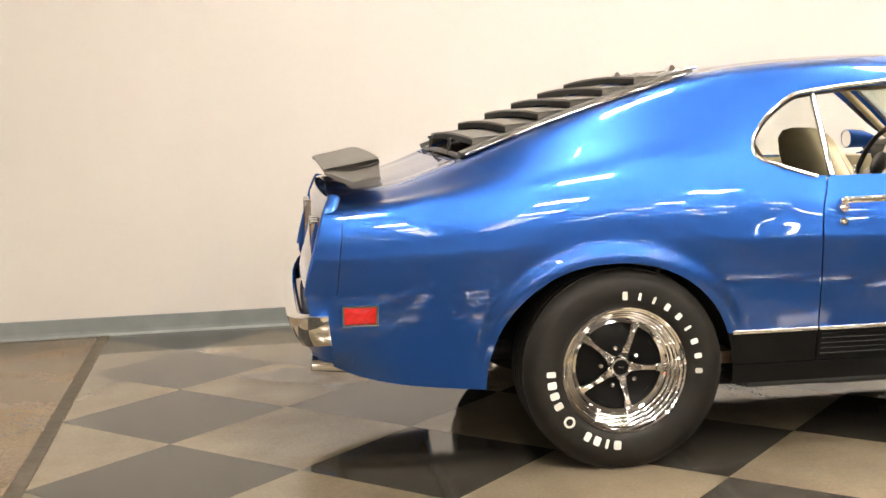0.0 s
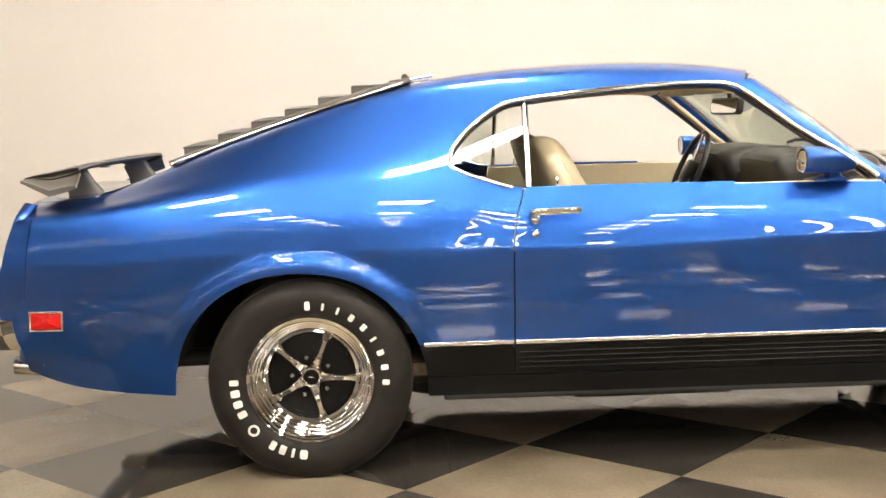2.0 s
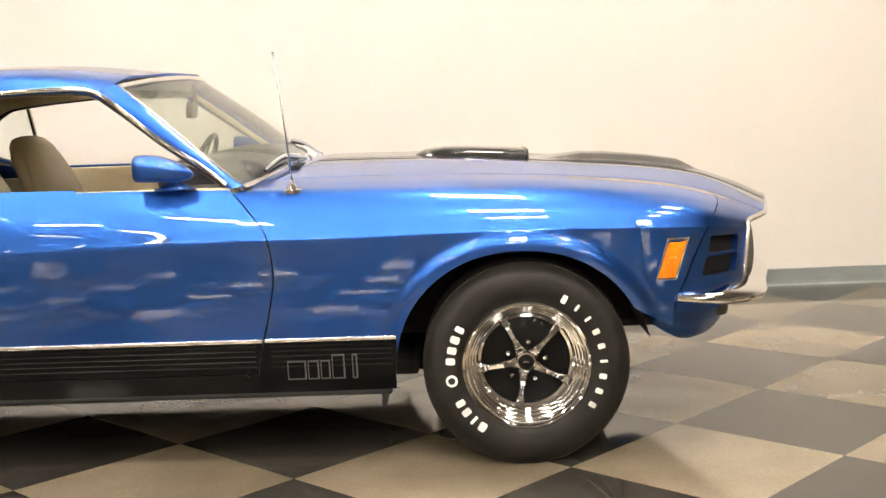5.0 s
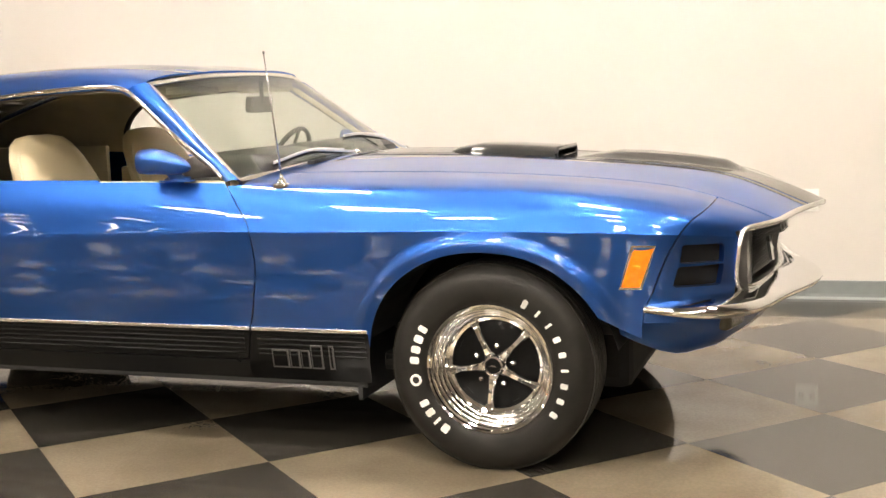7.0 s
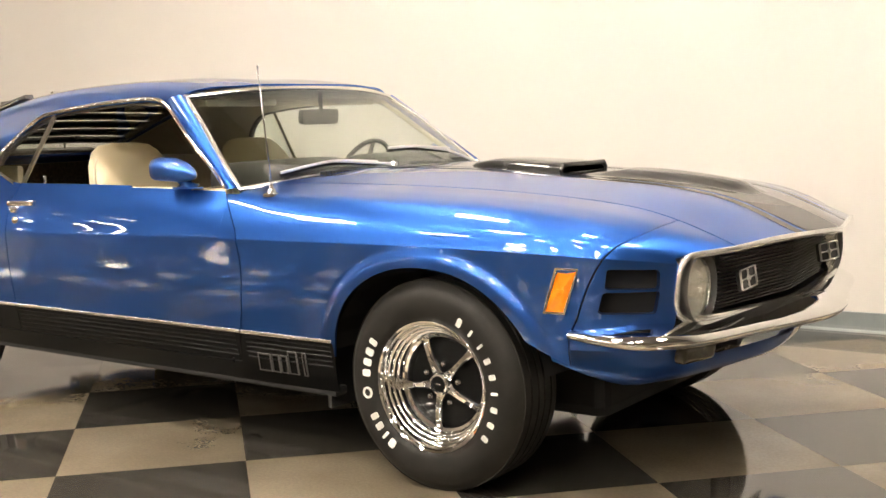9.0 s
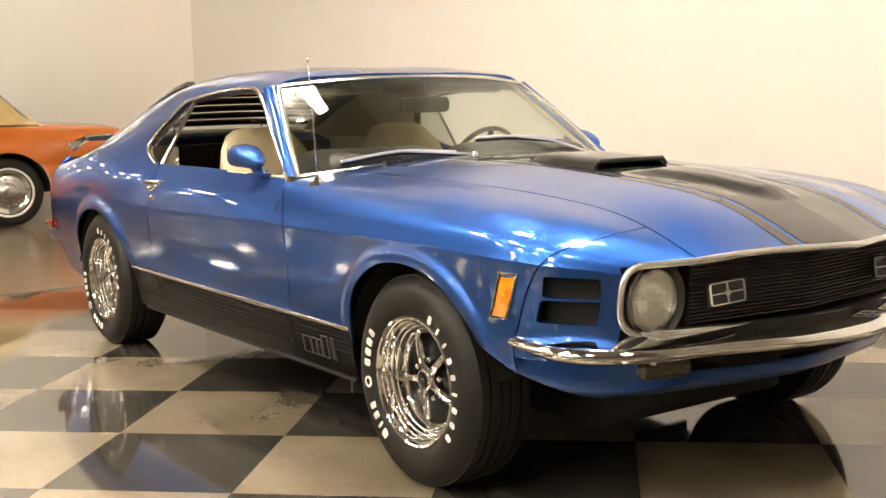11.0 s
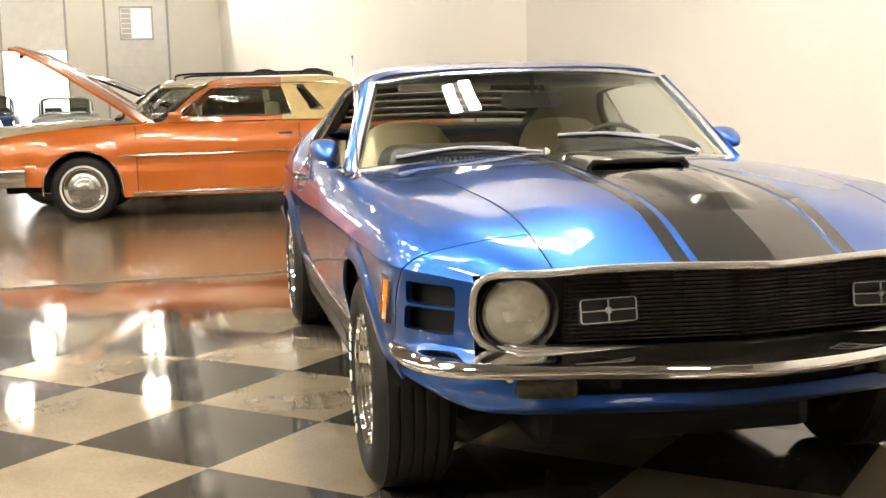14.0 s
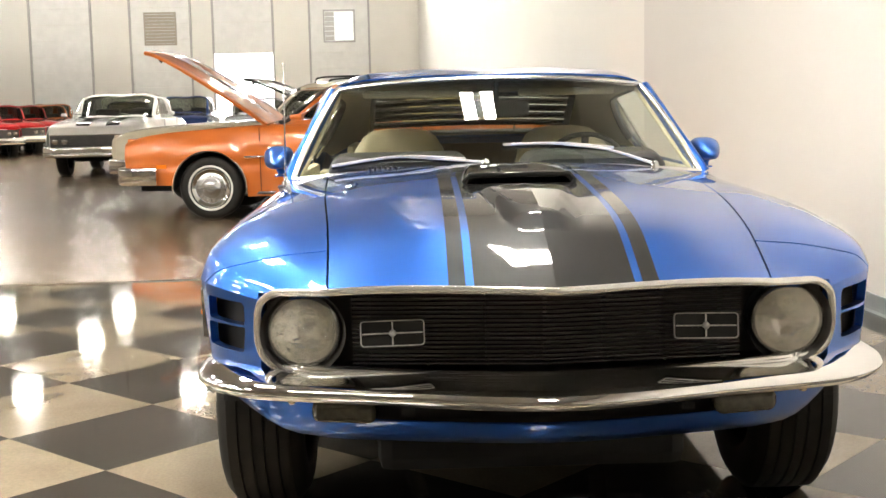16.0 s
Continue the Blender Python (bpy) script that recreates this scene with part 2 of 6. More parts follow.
def part(name, data, mat, parent=None, label="", smooth=False, angle=None, m=None):
    """Links a bmesh, a mesh, or verts and faces as one mesh object, under a thing or a part."""
    if isinstance(data, bmesh.types.BMesh):
        me = bpy.data.meshes.new(name)
        bmesh.ops.recalc_face_normals(data, faces=data.faces[:])
        data.to_mesh(me)
        data.free()
        if smooth or angle:
            me.polygons.foreach_set("use_smooth", [True] * len(me.polygons))
            if angle:
                me.set_sharp_from_angle(angle=radians(angle))
        me.materials.append(mat)
    elif isinstance(data, bpy.types.Mesh):
        me = data
    else:
        me = mesh_of(name, data[0], data[1], mat, smooth, None, angle)
    ob = new(name, me)
    if parent is not None:
        ob.parent = parent
    if m is not None:
        ob.matrix_basis = m
    if label:
        ob["label"] = label
    return ob


def thing(name, m, label, category, group=""):
    e = new(name)
    e.matrix_basis = m
    e.empty_display_size = 0.1
    return tagged(e, label, category, group)


def structure(name, data, mat, label, category, m=None, angle=None):
    ob = part(name, data, mat, None, "", angle=angle, m=m)
    return tagged(ob, label, category, "", "structure")


def box(x0, x1, y0, y1, z0, z1, bevel=0.0, seg=2, m=None):
    bm = bmesh.new()
    bmesh.ops.create_cube(bm, size=1.0)
    for v in bm.verts:
        v.co = Vector(((x0 + x1) / 2 + v.co.x * (x1 - x0), (y0 + y1) / 2 + v.co.y * (y1 - y0), (z0 + z1) / 2 + v.co.z * (z1 - z0)))
    if bevel:
        bmesh.ops.bevel(bm, geom=bm.edges[:], offset=bevel, segments=seg, profile=0.6, affect="EDGES")
    if m is not None:
        bmesh.ops.transform(bm, matrix=m, verts=bm.verts[:])
    return bm


def joined(*bms):
    """One bmesh out of several."""
    out = bmesh.new()
    for b in bms:
        me = bpy.data.meshes.new("tmp")
        b.to_mesh(me)
        b.free()
        out.from_mesh(me)
        bpy.data.meshes.remove(me)
    return out


def lathe(profile, n=48, axis="y", closed=False):
    """Profile rows (radius, along) turned round an axis. Gives verts, faces."""
    verts, faces = [], []
    k = len(profile)
    for i in range(n):
        a = 2 * math.pi * i / n
        c, s = math.cos(a), math.sin(a)
        for r, d in profile:
            verts.append({"y": (r * c, d, r * s), "x": (d, r * c, r * s), "z": (r * c, r * s, d)}[axis])
    for i in range(n):
        j = (i + 1) % n
        for q in range(k if closed else k - 1):
            w = (q + 1) % k
            faces.append((i * k + q, i * k + w, j * k + w, j * k + q))
    return verts, faces


def spline(points, n=8, loop=False):
    """Points on a smooth line through the given ones."""
    p = [Vector(q) for q in points]
    out = []
    m = len(p)
    for i in range(m if loop else m - 1):
        a = p[(i - 1) % m] if loop or i else p[0] * 2 - p[1]
        b, c = p[i], p[(i + 1) % m]
        d = p[(i + 2) % m] if loop or i + 2 < m else c * 2 - b
        for k in range(n):
            t = k / n
            out.append(0.5 * (2 * b + (c - a) * t + (2 * a - 5 * b + 4 * c - d) * t * t + (3 * b - a - 3 * c + d) * t ** 3))
    if not loop:
        out.append(p[-1])
    return out


def sweep(path, profile, loop=False, up=(0, 0, 1), scales=None, caps=True):
    """A closed profile (side, up) carried along a path. Gives verts, faces."""
    path = [Vector(p) for p in path]
    up = Vector(up)
    n, k = len(path), len(profile)
    verts, faces = [], []
    for i, p in enumerate(path):
        a = path[(i - 1) % n] if loop or i else path[0]
        b = path[(i + 1) % n] if loop or i < n - 1 else path[-1]
        t = (b - a).normalized()
        side = t.cross(up)
        side = side.normalized() if side.length > 1e-6 else Vector((1, 0, 0))
        top = side.cross(t)
        s = scales[i] if scales else 1.0
        for u, w in profile:
            verts.append(p + side * u * s + top * w * s)
    for i in range(n if loop else n - 1):
        j = (i + 1) % n
        for q in range(k):
            w = (q + 1) % k
            faces.append((i * k + q, i * k + w, j * k + w, j * k + q))
    if not loop and caps:
        faces.append(tuple(range(k))[::-1])
        faces.append(tuple((n - 1) * k + q for q in range(k)))
    return verts, faces


def ring(r, n=10, sx=1.0, sy=1.0):
    return [(r * sx * math.cos(2 * math.pi * i / n), r * sy * math.sin(2 * math.pi * i / n)) for i in range(n)]


def rounded(w, h, r, n=3):
    """A rounded rectangle, centred."""
    out = []
    for cx, cy, a0 in ((w / 2 - r, h / 2 - r, 0), (-w / 2 + r, h / 2 - r, 90), (-w / 2 + r, -h / 2 + r, 180), (w / 2 - r, -h / 2 + r, 270)):
        for i in range(n + 1):
            a = radians(a0 + 90 * i / n)
            out.append((cx + r * math.cos(a), cy + r * math.sin(a)))
    return out


def slab(outline, depth, axis="y", at=0.0):
    """A flat outline given thickness along an axis. Gives verts, faces."""
    k = len(outline)
    verts = []
    for d in (at, at + depth):
        for a, b in outline:
            verts.append({"y": (a, d, b), "x": (d, a, b), "z": (a, b, d)}[axis])
    faces = [tuple(range(k)), tuple(range(2 * k - 1, k - 1, -1))]
    faces += [(i, (i + 1) % k, k + (i + 1) % k, k + i) for i in range(k)]
    return verts, faces


def merged(*pieces):
    """One set of verts and faces out of several."""
    verts, faces = [], []
    for v, f in pieces:
        o = len(verts)
        verts += [tuple(p) for p in v]
        faces += [tuple(i + o for i in q) for q in f]
    return verts, faces


def moved(data, m):
    return [tuple(m @ Vector(p)) for p in data[0]], data[1]


def table(xs, vs):
    """A smooth curve through a table that never overshoots."""
    xs, vs = np.array(xs, float), np.array(vs, float)
    h, d = np.diff(xs), np.diff(vs) / np.diff(xs)
    s = np.zeros_like(vs)
    for i in range(1, len(vs) - 1):
        if d[i - 1] * d[i] > 0:
            w1, w2 = 2 * h[i] + h[i - 1], h[i] + 2 * h[i - 1]
            s[i] = (w1 + w2) / (w1 / d[i - 1] + w2 / d[i])
    s[0], s[-1] = d[0], d[-1]

    def at(x):
        x = np.clip(np.asarray(x, float), xs[0], xs[-1])
        i = np.clip(np.searchsorted(xs, x) - 1, 0, len(h) - 1)
        t = (x - xs[i]) / h[i]
        return (vs[i] * (1 + 2 * t) * (1 - t) ** 2 + vs[i + 1] * t * t * (3 - 2 * t)
                + h[i] * (s[i] * t * (1 - t) ** 2 - s[i + 1] * t * t * (1 - t)))
    return at


class Skin:
    """A surface as a grid of points with normals and its own section parameter, from which panels are cut."""

    def __init__(self, pos, nor, par, faces):
        self.pos, self.nor, self.par, self.faces = pos, nor, par, faces

    @classmethod
    def loft(cls, xs, lines, sharp=(), n=8, extra=None, ease=0.0):
        """Sections at each x through control lines (y(x), z(x)), from the middle down."""
        xs = np.asarray(xs, float)
        ctl = np.stack([np.stack([np.broadcast_to(np.asarray(a(xs) if callable(a) else a, float), xs.shape) for a in ln], -1) for ln in lines])
        if ease:
            # evens the lines out along the car; the ends keep their run
            far_xs = np.concatenate([2 * xs[0] - xs[:0:-1], xs, 2 * xs[-1] - xs[-2::-1]])
            wide = np.concatenate([2 * ctl[:, :1] - ctl[:, :0:-1], ctl, 2 * ctl[:, -1:] - ctl[:, -2::-1]], 1)
            gap = np.gradient(far_xs)
            w = np.exp(-0.5 * ((xs[:, None] - far_xs[None]) / ease) ** 2) * gap[None]
            w /= w.sum(1, keepdims=True)
            ctl = np.einsum("ij,kjc->kic", w, wide)
        k = len(lines)
        seg = np.linalg.norm(np.diff(ctl, axis=0), axis=-1)[..., None] + 1e-6
        slope = np.diff(ctl, axis=0) / seg
        rows, par = [], []
        for i in range(k - 1):
            def tangent(j, side):
                if j == 0:
                    return np.stack([np.ones(len(xs)), np.zeros(len(xs))], -1)
                if j == k - 1 or j in sharp:
                    return slope[j - 1] if side < 0 else slope[min(j, k - 2)]
                w0, w1 = seg[j], seg[j - 1]
                return (slope[j - 1] * w0 + slope[j] * w1) / (w0 + w1)
            a, b = tangent(i, 1), tangent(i + 1, -1)
            for q in range(n + (i == k - 2)):
                t = q / n
                rows.append(ctl[i] * (1 + 2 * t) * (1 - t) ** 2 + ctl[i + 1] * t * t * (3 - 2 * t)
                            + seg[i] * (a * t * (1 - t) ** 2 - b * t * t * (1 - t)))
                par.append(i + t)
        yz = np.stack(rows)                                     # rows, stations, 2
        pos = np.concatenate([np.broadcast_to(xs, yz.shape[:2])[..., None], yz], -1)
        if extra is not None:
            pos = extra(pos, np.array(par)[:, None] * np.ones(len(xs)))
        gu, gv = np.gradient(pos, axis=0), np.gradient(pos, axis=1)
        nor = np.cross(gv, gu)
        nor /= np.linalg.norm(nor, axis=-1, keepdims=True) + 1e-12
        r, c = pos.shape[:2]
        faces = [(i * c + j, i * c + j + 1, (i + 1) * c + j + 1, (i + 1) * c + j) for i in range(r - 1) for j in range(c - 1)]
        if nor[r // 2, c // 2] @ np.array([0, pos[r // 2, c // 2, 1], 0.3]) < 0:
            nor = -nor
            faces = [f[::-1] for f in faces]
        return cls(pos.reshape(-1, 3), nor.reshape(-1, 3), np.repeat(par, c), faces)

    def cut(self, field):
        """Keeps where field(x, y, z, s) > 0."""
        f = np.asarray(field(self.pos[:, 0], self.pos[:, 1], self.pos[:, 2], self.par), float)
        pos, nor, par = list(self.pos), list(self.nor), list(self.par)
        made, faces = {}, []
        for face in self.faces:
            inside = [f[i] > 0 for i in face]
            if all(inside):
                faces.append(face)
            elif any(inside):
                out = []
                for a, b in zip(face, face[1:] + face[:1]):
                    if f[a] > 0:
                        out.append(a)
                    if (f[a] > 0) != (f[b] > 0):
                        key = (min(a, b), max(a, b))
                        if key not in made:
                            t = f[key[0]] / (f[key[0]] - f[key[1]])
                            made[key] = len(pos)
                            pos.append(self.pos[key[0]] * (1 - t) + self.pos[key[1]] * t)
                            v = self.nor[key[0]] * (1 - t) + self.nor[key[1]] * t
                            nor.append(v / (np.linalg.norm(v) + 1e-12))
                            par.append(self.par[key[0]] * (1 - t) + self.par[key[1]] * t)
                        out.append(made[key])
                if len(out) > 2:
                    faces.append(tuple(out))
        used = sorted({i for q in faces for i in q})
        back = {i: j for j, i in enumerate(used)}
        return Skin(np.array(pos)[used].reshape(-1, 3), np.array(nor)[used].reshape(-1, 3), np.array(par)[used], [tuple(back[i] for i in q) for q in faces])

    def mirrored(self):
        s = np.array([1, -1, 1])
        return Skin(self.pos * s, self.nor * s, self.par, [q[::-1] for q in self.faces])

    def doubled(self):
        """With its mirror image, joined along the middle."""
        other = self.mirrored()
        k = len(self.pos)
        mid = np.abs(self.pos[:, 1]) < 1e-6
        go = np.where(mid, np.arange(k), np.cumsum(~mid) - 1 + k)
        nor = self.nor.copy()
        nor[mid, 1] = 0
        nor /= np.linalg.norm(nor, axis=1, keepdims=True) + 1e-12
        return Skin(np.concatenate([self.pos, other.pos[~mid]]), np.concatenate([nor, other.nor[~mid]]), np.concatenate([self.par, self.par[~mid]]),
                    self.faces + [tuple(int(go[i]) for i in q) for q in other.faces])

    def paired(self):
        """With its mirror image, unjoined, so that the middle keeps its crease."""
        return self.plus(self.mirrored())

    def plus(self, other):
        o = len(self.pos)
        return Skin(np.concatenate([self.pos, other.pos]), np.concatenate([self.nor, other.nor]), np.concatenate([self.par, other.par]),
                    self.faces + [tuple(i + o for i in q) for q in other.faces])

    def mesh(self, name, mat, thick=0.008, lift=0.0):
        """A sheet with thickness: outer face, inner face and rim."""
        outer = self.pos + self.nor * lift
        inner = outer - self.nor * thick
        k = len(outer)
        verts = np.concatenate([outer, inner])
        faces = list(self.faces) + [tuple(i + k for i in q[::-1]) for q in self.faces]
        loops = [self.nor[i] for q in self.faces for i in q] + [-self.nor[i] for q in self.faces for i in q[::-1]]
        count = {}
        for q in self.faces:
            for a, b in zip(q, q[1:] + q[:1]):
                count.setdefault((min(a, b), max(a, b)), []).append((a, b))
        for pair in count.values():
            if len(pair) == 1:
                a, b = pair[0]
                nn = np.cross(outer[a] - outer[b], inner[a] - outer[b])
                nn = nn / (np.linalg.norm(nn) + 1e-12)
                faces.append((b, a, a + k, b + k))
                loops += [nn] * 4
        me = bpy.data.meshes.new(name)
        me.from_pydata(verts.tolist(), [], [tuple(map(int, f)) for f in faces])
        me.update()
        me.polygons.foreach_set("use_smooth", [True] * len(me.polygons))
        if len(me.loops) == len(loops):
            me.normals_split_custom_set([tuple(map(float, v)) for v in loops])
        me.materials.append(mat)
        return me


def sd_poly(px, pz, poly):
    """Signed distance to a closed outline: positive inside."""
    d = np.full(px.shape, 1e9)
    inside = np.zeros(px.shape, bool)
    k = len(poly)
    for i in range(k):
        (ax, az), (bx, bz) = poly[i], poly[(i + 1) % k]
        ex, ez = bx - ax, bz - az
        t = np.clip(((px - ax) * ex + (pz - az) * ez) / (ex * ex + ez * ez + 1e-12), 0, 1)
        d = np.minimum(d, np.hypot(px - ax - t * ex, pz - az - t * ez))
        cross = ((az > pz) != (bz > pz)) & (px < ex * (pz - az) / (ez + 1e-12 * (ez == 0)) + ax)
        inside ^= cross
    return np.where(inside, d, -d)


# ---- the room ----
def wall_box(u0, u1, v0, v1, z0, z1):
    return box(u0, u1, v0, v1, z0, z1)


structure("floor", box(BACK_X - 1, 16.2, -24.2, WALL_V + 1.2, -0.2, -0.003), M_CONCRETE, "polished brown concrete floor with a glossy sealed surface", "floor", ROOM)
structure("wall_north", wall_box(CORNER_U, 16.2, WALL_V, WALL_V + 0.25, -0.003, CEIL), M_WALL, "smooth white painted wall behind the car", "wall", ROOM)
structure("wall_north_far", wall_box(BACK_X, CORNER_U + 0.2, WALL_V + 0.3, WALL_V + 0.55, -0.003, CEIL), M_WALL_FAR, "cream painted wall of the far hall", "wall", ROOM)
structure("wall_east", wall_box(15.6, 15.85, -24, WALL_V, -0.003, CEIL), M_WALL_END, "unseen plain end wall, brown to darken reflections", "wall", ROOM)
structure("wall_south", wall_box(BACK_X, 16.2, -24.25, -24, -0.003, CEIL), M_WALL_END, "plain closing wall of the hall, brown to darken reflections", "wall", ROOM)
structure("ceiling", box(BACK_X - 0.3, 16.3, -24.3, WALL_V + 0.6, CEIL, CEIL + 0.15), M_CEIL, "unseen ceiling over the hall, darkened for its reflections", "ceiling", ROOM)


def baseboard(u0, u1, v, depth):
    """Rubber cove base: a thin upright with a toe that curves on to the floor."""
    prof = [(0, 0.0), (-0.016, 0.0), (-0.013, 0.006), (-0.007, 0.014), (-0.005, 0.03), (-0.005, 0.098), (-0.002, 0.102), (0, 0.102)]
    verts = [(u, v + a * depth / 0.016 * 1.0, z) for u in (u0, u1) for a, z in prof]
    k = len(prof)
    faces = [(i, (i + 1) % k, k + (i + 1) % k, k + i) for i in range(k)] + [tuple(range(k))[::-1], tuple(range(k, 2 * k))]
    return verts, faces


structure("baseboard", baseboard(CORNER_U, 15.6, WALL_V - 0.002, 0.016), M_BASE, "grey rubber baseboard along the foot of the white wall", "baseboard", ROOM)
structure("trim", box(EDGE_U - 0.028, EDGE_U + 0.028, -9.0, WALL_V - 0.018, -0.003, 0.004, 0.002), M_TAPE, "brown strip along the edge of the tiles", "floor strip", ROOM)


# the wall at the far end, with overhead doors
M_DOORPANEL = plain("white_door_panels", (0.74, 0.73, 0.70), 0.5, vary=0.05, scale=2)
M_TRACK = plain("grey_door_track", (0.40, 0.39, 0.37), 0.5, metal=0.3)
M_DAY = emitter("daylight_outside", (1.0, 0.98, 0.95), 9.0)
M_WINDOWLIGHT = emitter("bright_window_pane", (0.9, 0.88, 0.82), 0.72)
M_WINDOWPALE = emitter("pale_window_pane", (0.5, 0.47, 0.40), 0.45)
M_LOUVREPANEL = plain("tan_louvre_panel", (0.36, 0.32, 0.26), 0.6, vary=0.1)
DOORS = [-25.82, -20.82, -15.78, -10.76, -6.58, -1.65]     # middles of the overhead doors along the far wall
OPEN_DOOR = 4
far = BACK_X


def far_wall():
    """The back wall with a hole where one door stands half open."""
    v0, v1 = DOORS[OPEN_DOOR] - 1.52, DOORS[OPEN_DOOR] + 1.52
    return joined(box(far - 0.3, far, -24.2, v0, -0.003, CEIL), box(far - 0.3, far, v1, WALL_V + 0.5, -0.003, CEIL), box(far - 0.3, far, v0, v1, 4.02, CEIL))


structure("wall_west", far_wall(), M_WALL_FAR, "white back wall of the hall with a row of overhead doors", "wall", ROOM)
structure("backdrop", box(far - 3.0, far - 2.9, DOORS[OPEN_DOOR] - 6, DOORS[OPEN_DOOR] + 6, -0.5, 6), M_DAY, "glaring daylight outside the open door", "daylight", ROOM)


def overhead_door(v, kind):
    d = thing("overhead_door", ROOM @ pose(far, v, 0), "white sectional overhead door between grey tracks" + (", raised half open to daylight" if kind == "open" else ""), "door", "doors in the far wall")
    d["kind"] = "structure"
    z = 4.02 if kind == "open" else 0.0
    while z < CEIL - 0.1:
        top = min(z + 0.80, CEIL - 0.05)
        part("panel", box(0.02, 0.07, -1.47, 1.47, z + 0.006, top - 0.006, 0.012, 1), M_DOORPANEL, d)
        z += 0.80
    for s in (-1, 1):
        part("track", box(0.02, 0.14, s * 1.525 - 0.055, s * 1.525 + 0.055, 0, CEIL - 0.02, 0.01, 1), M_TRACK, d)
    if kind in ("window", "louvre"):
        f = part("window_frame", joined(box(0.075, 0.11, -0.82, 0.82, 6.08, 6.17), box(0.075, 0.11, -0.82, 0.82, 4.50, 4.59), box(0.075, 0.11, -0.82, -0.74, 4.59, 6.08), box(0.075, 0.11, 0.74, 0.82, 4.59, 6.08)), M_LOUVREPANEL if kind == "louvre" else M_TRACK, d)
        if kind == "louvre":
            for i in range(9):
                part("blade", box(0.072, 0.085, -0.74, 0.74, 4.60 + i * 0.164, 4.75 + i * 0.164, m=None), M_LOUVREPANEL, f)
        else:
            for i in range(6):
                for k in range(3):
                    part("pane", box(0.072, 0.085, -0.72 + k * 0.487, -0.26 + k * 0.487, 4.61 + i * 0.246, 4.82 + i * 0.246), M_WINDOWLIGHT if k else M_WINDOWPALE, f)
    return d


for i, (v, kind) in enumerate(zip(DOORS, ("plain", "plain", "plain", "louvre", "open", "window"))):
    overhead_door(v, kind)


# ---- strip lights under the ceiling ----
M_TUBE = emitter("lamp_tube", (1.0, 0.93, 0.81), TUBE_POWER * 1.21)
M_DIM = emitter("dim_lamp_tube", (1.0, 0.93, 0.81), TUBE_POWER * 0.22)
M_MID = emitter("half_bright_lamp_tube", (1.0, 0.93, 0.81), TUBE_POWER * 0.50)
# wash and soft: added fill panels that brighten the far walls, out of view
M_WASH = emitter("added_wall_fill_panel", (1.0, 0.93, 0.81), TUBE_POWER * 0.48)
M_SOFT = emitter("added_soft_fill_panel", (1.0, 0.93, 0.80), TUBE_POWER * 0.34)
# black, so that the added wall lights don't show in floor reflections
M_SHADE = plain("black_fill_light_shade", (0.012, 0.012, 0.012), 0.7, spec=0.1)
M_HOUSING = plain("white_lamp_housing", (0.7, 0.7, 0.68), 0.5)


LAMP_Z = 4.72


def strip_light(glow):
    d = thing("strip_light", ROOM @ pose(0, 0, LAMP_Z), "white lamp with two glowing panels hung from the ceiling", "ceiling light", "hanging lamps")
    part("housing", joined(box(-0.31, 0.31, -0.22, 0.22, 0.012, 0.05, 0.008, 1), box(-0.2, 0.2, -0.08, 0.08, 0.05, 0.09, 0.01, 1)), M_HOUSING, d)
    for s in (-0.130, 0.130):
        part("panel", box(-0.30, 0.30, s - 0.078, s + 0.078, -0.006, 0.010), glow, d)
    for s in (-0.2, 0.2):
        part("hanger", sweep([(s, 0, 0.09), (s, 0, 1.0)], ring(0.006, 6), up=(0, 1, 0)), M_STEEL, d)
    part("rail", box(-0.3, 0.3, -0.02, 0.02, 1.0, 1.04), M_HOUSING, d)
    part("rod", sweep([(0, 0, 1.04), (0, 0, CEIL - LAMP_Z)], ring(0.008, 6), up=(0, 1, 0)), M_STEEL, d)
    return d


# over the car, over the hall beyond it, and high up before the far wall
def hang(places, glow):
    lamp = strip_light(glow)
    lamp.matrix_basis = ROOM @ pose(*places[0])
    for place in places[1:]:
        copy_thing(lamp, ROOM @ pose(*place))


near = [(u, 0.05 - 2.7 * row, LAMP_Z) for row in range(4) for u in (5.0, 2.75, 0.5, -1.75) if row or u > -1]
hall = [(u, v, LAMP_Z) for v in (-1.6, -4.3, -7.75, -11.2, -14.6, -18.0) for u in (-18.7, -24.5, -28.8)]
dim = [(u, 0.05 - 2.7 * row, LAMP_Z) for row in range(4, 8) for u in (7.25, 5.0, 2.75, 0.5, -1.75, -4.0, -6.25, -8.5, -10.75, -13.0, -15.25)]
hang(near + hall, M_TUBE)
hang([p for p in dim if p[0] > -3], M_MID)
hang([p for p in dim if p[0] < -3], M_DIM)


def wall_lamp(glow):
    """An added, unseen fill light under the ceiling whose shade turns it on to a wall."""
    d = thing("wall_lamp", ROOM @ pose(0, 0, CEIL), "added unseen fill light, shaded in black, brightening a wall", "ceiling light", "wall lamps")
    part("shade", sweep([(0, -1.3, 0), (0, 1.3, 0)], [(0.0, 0.0), (0.30, -0.02), (0.32, -0.50), (0.20, -0.50), (0.20, -0.49), (0.30, -0.485), (0.29, -0.03), (0.0, -0.012)]), M_SHADE, d)
    for y in (-1.31, 1.31):
        part("cheek", box(-0.40, 0.32, y - 0.01, y + 0.01, -0.50, 0.0), M_SHADE, d)
    part("panel", box(0.255, 0.275, -1.25, 1.25, -0.44, -0.06), glow, d)
    return d


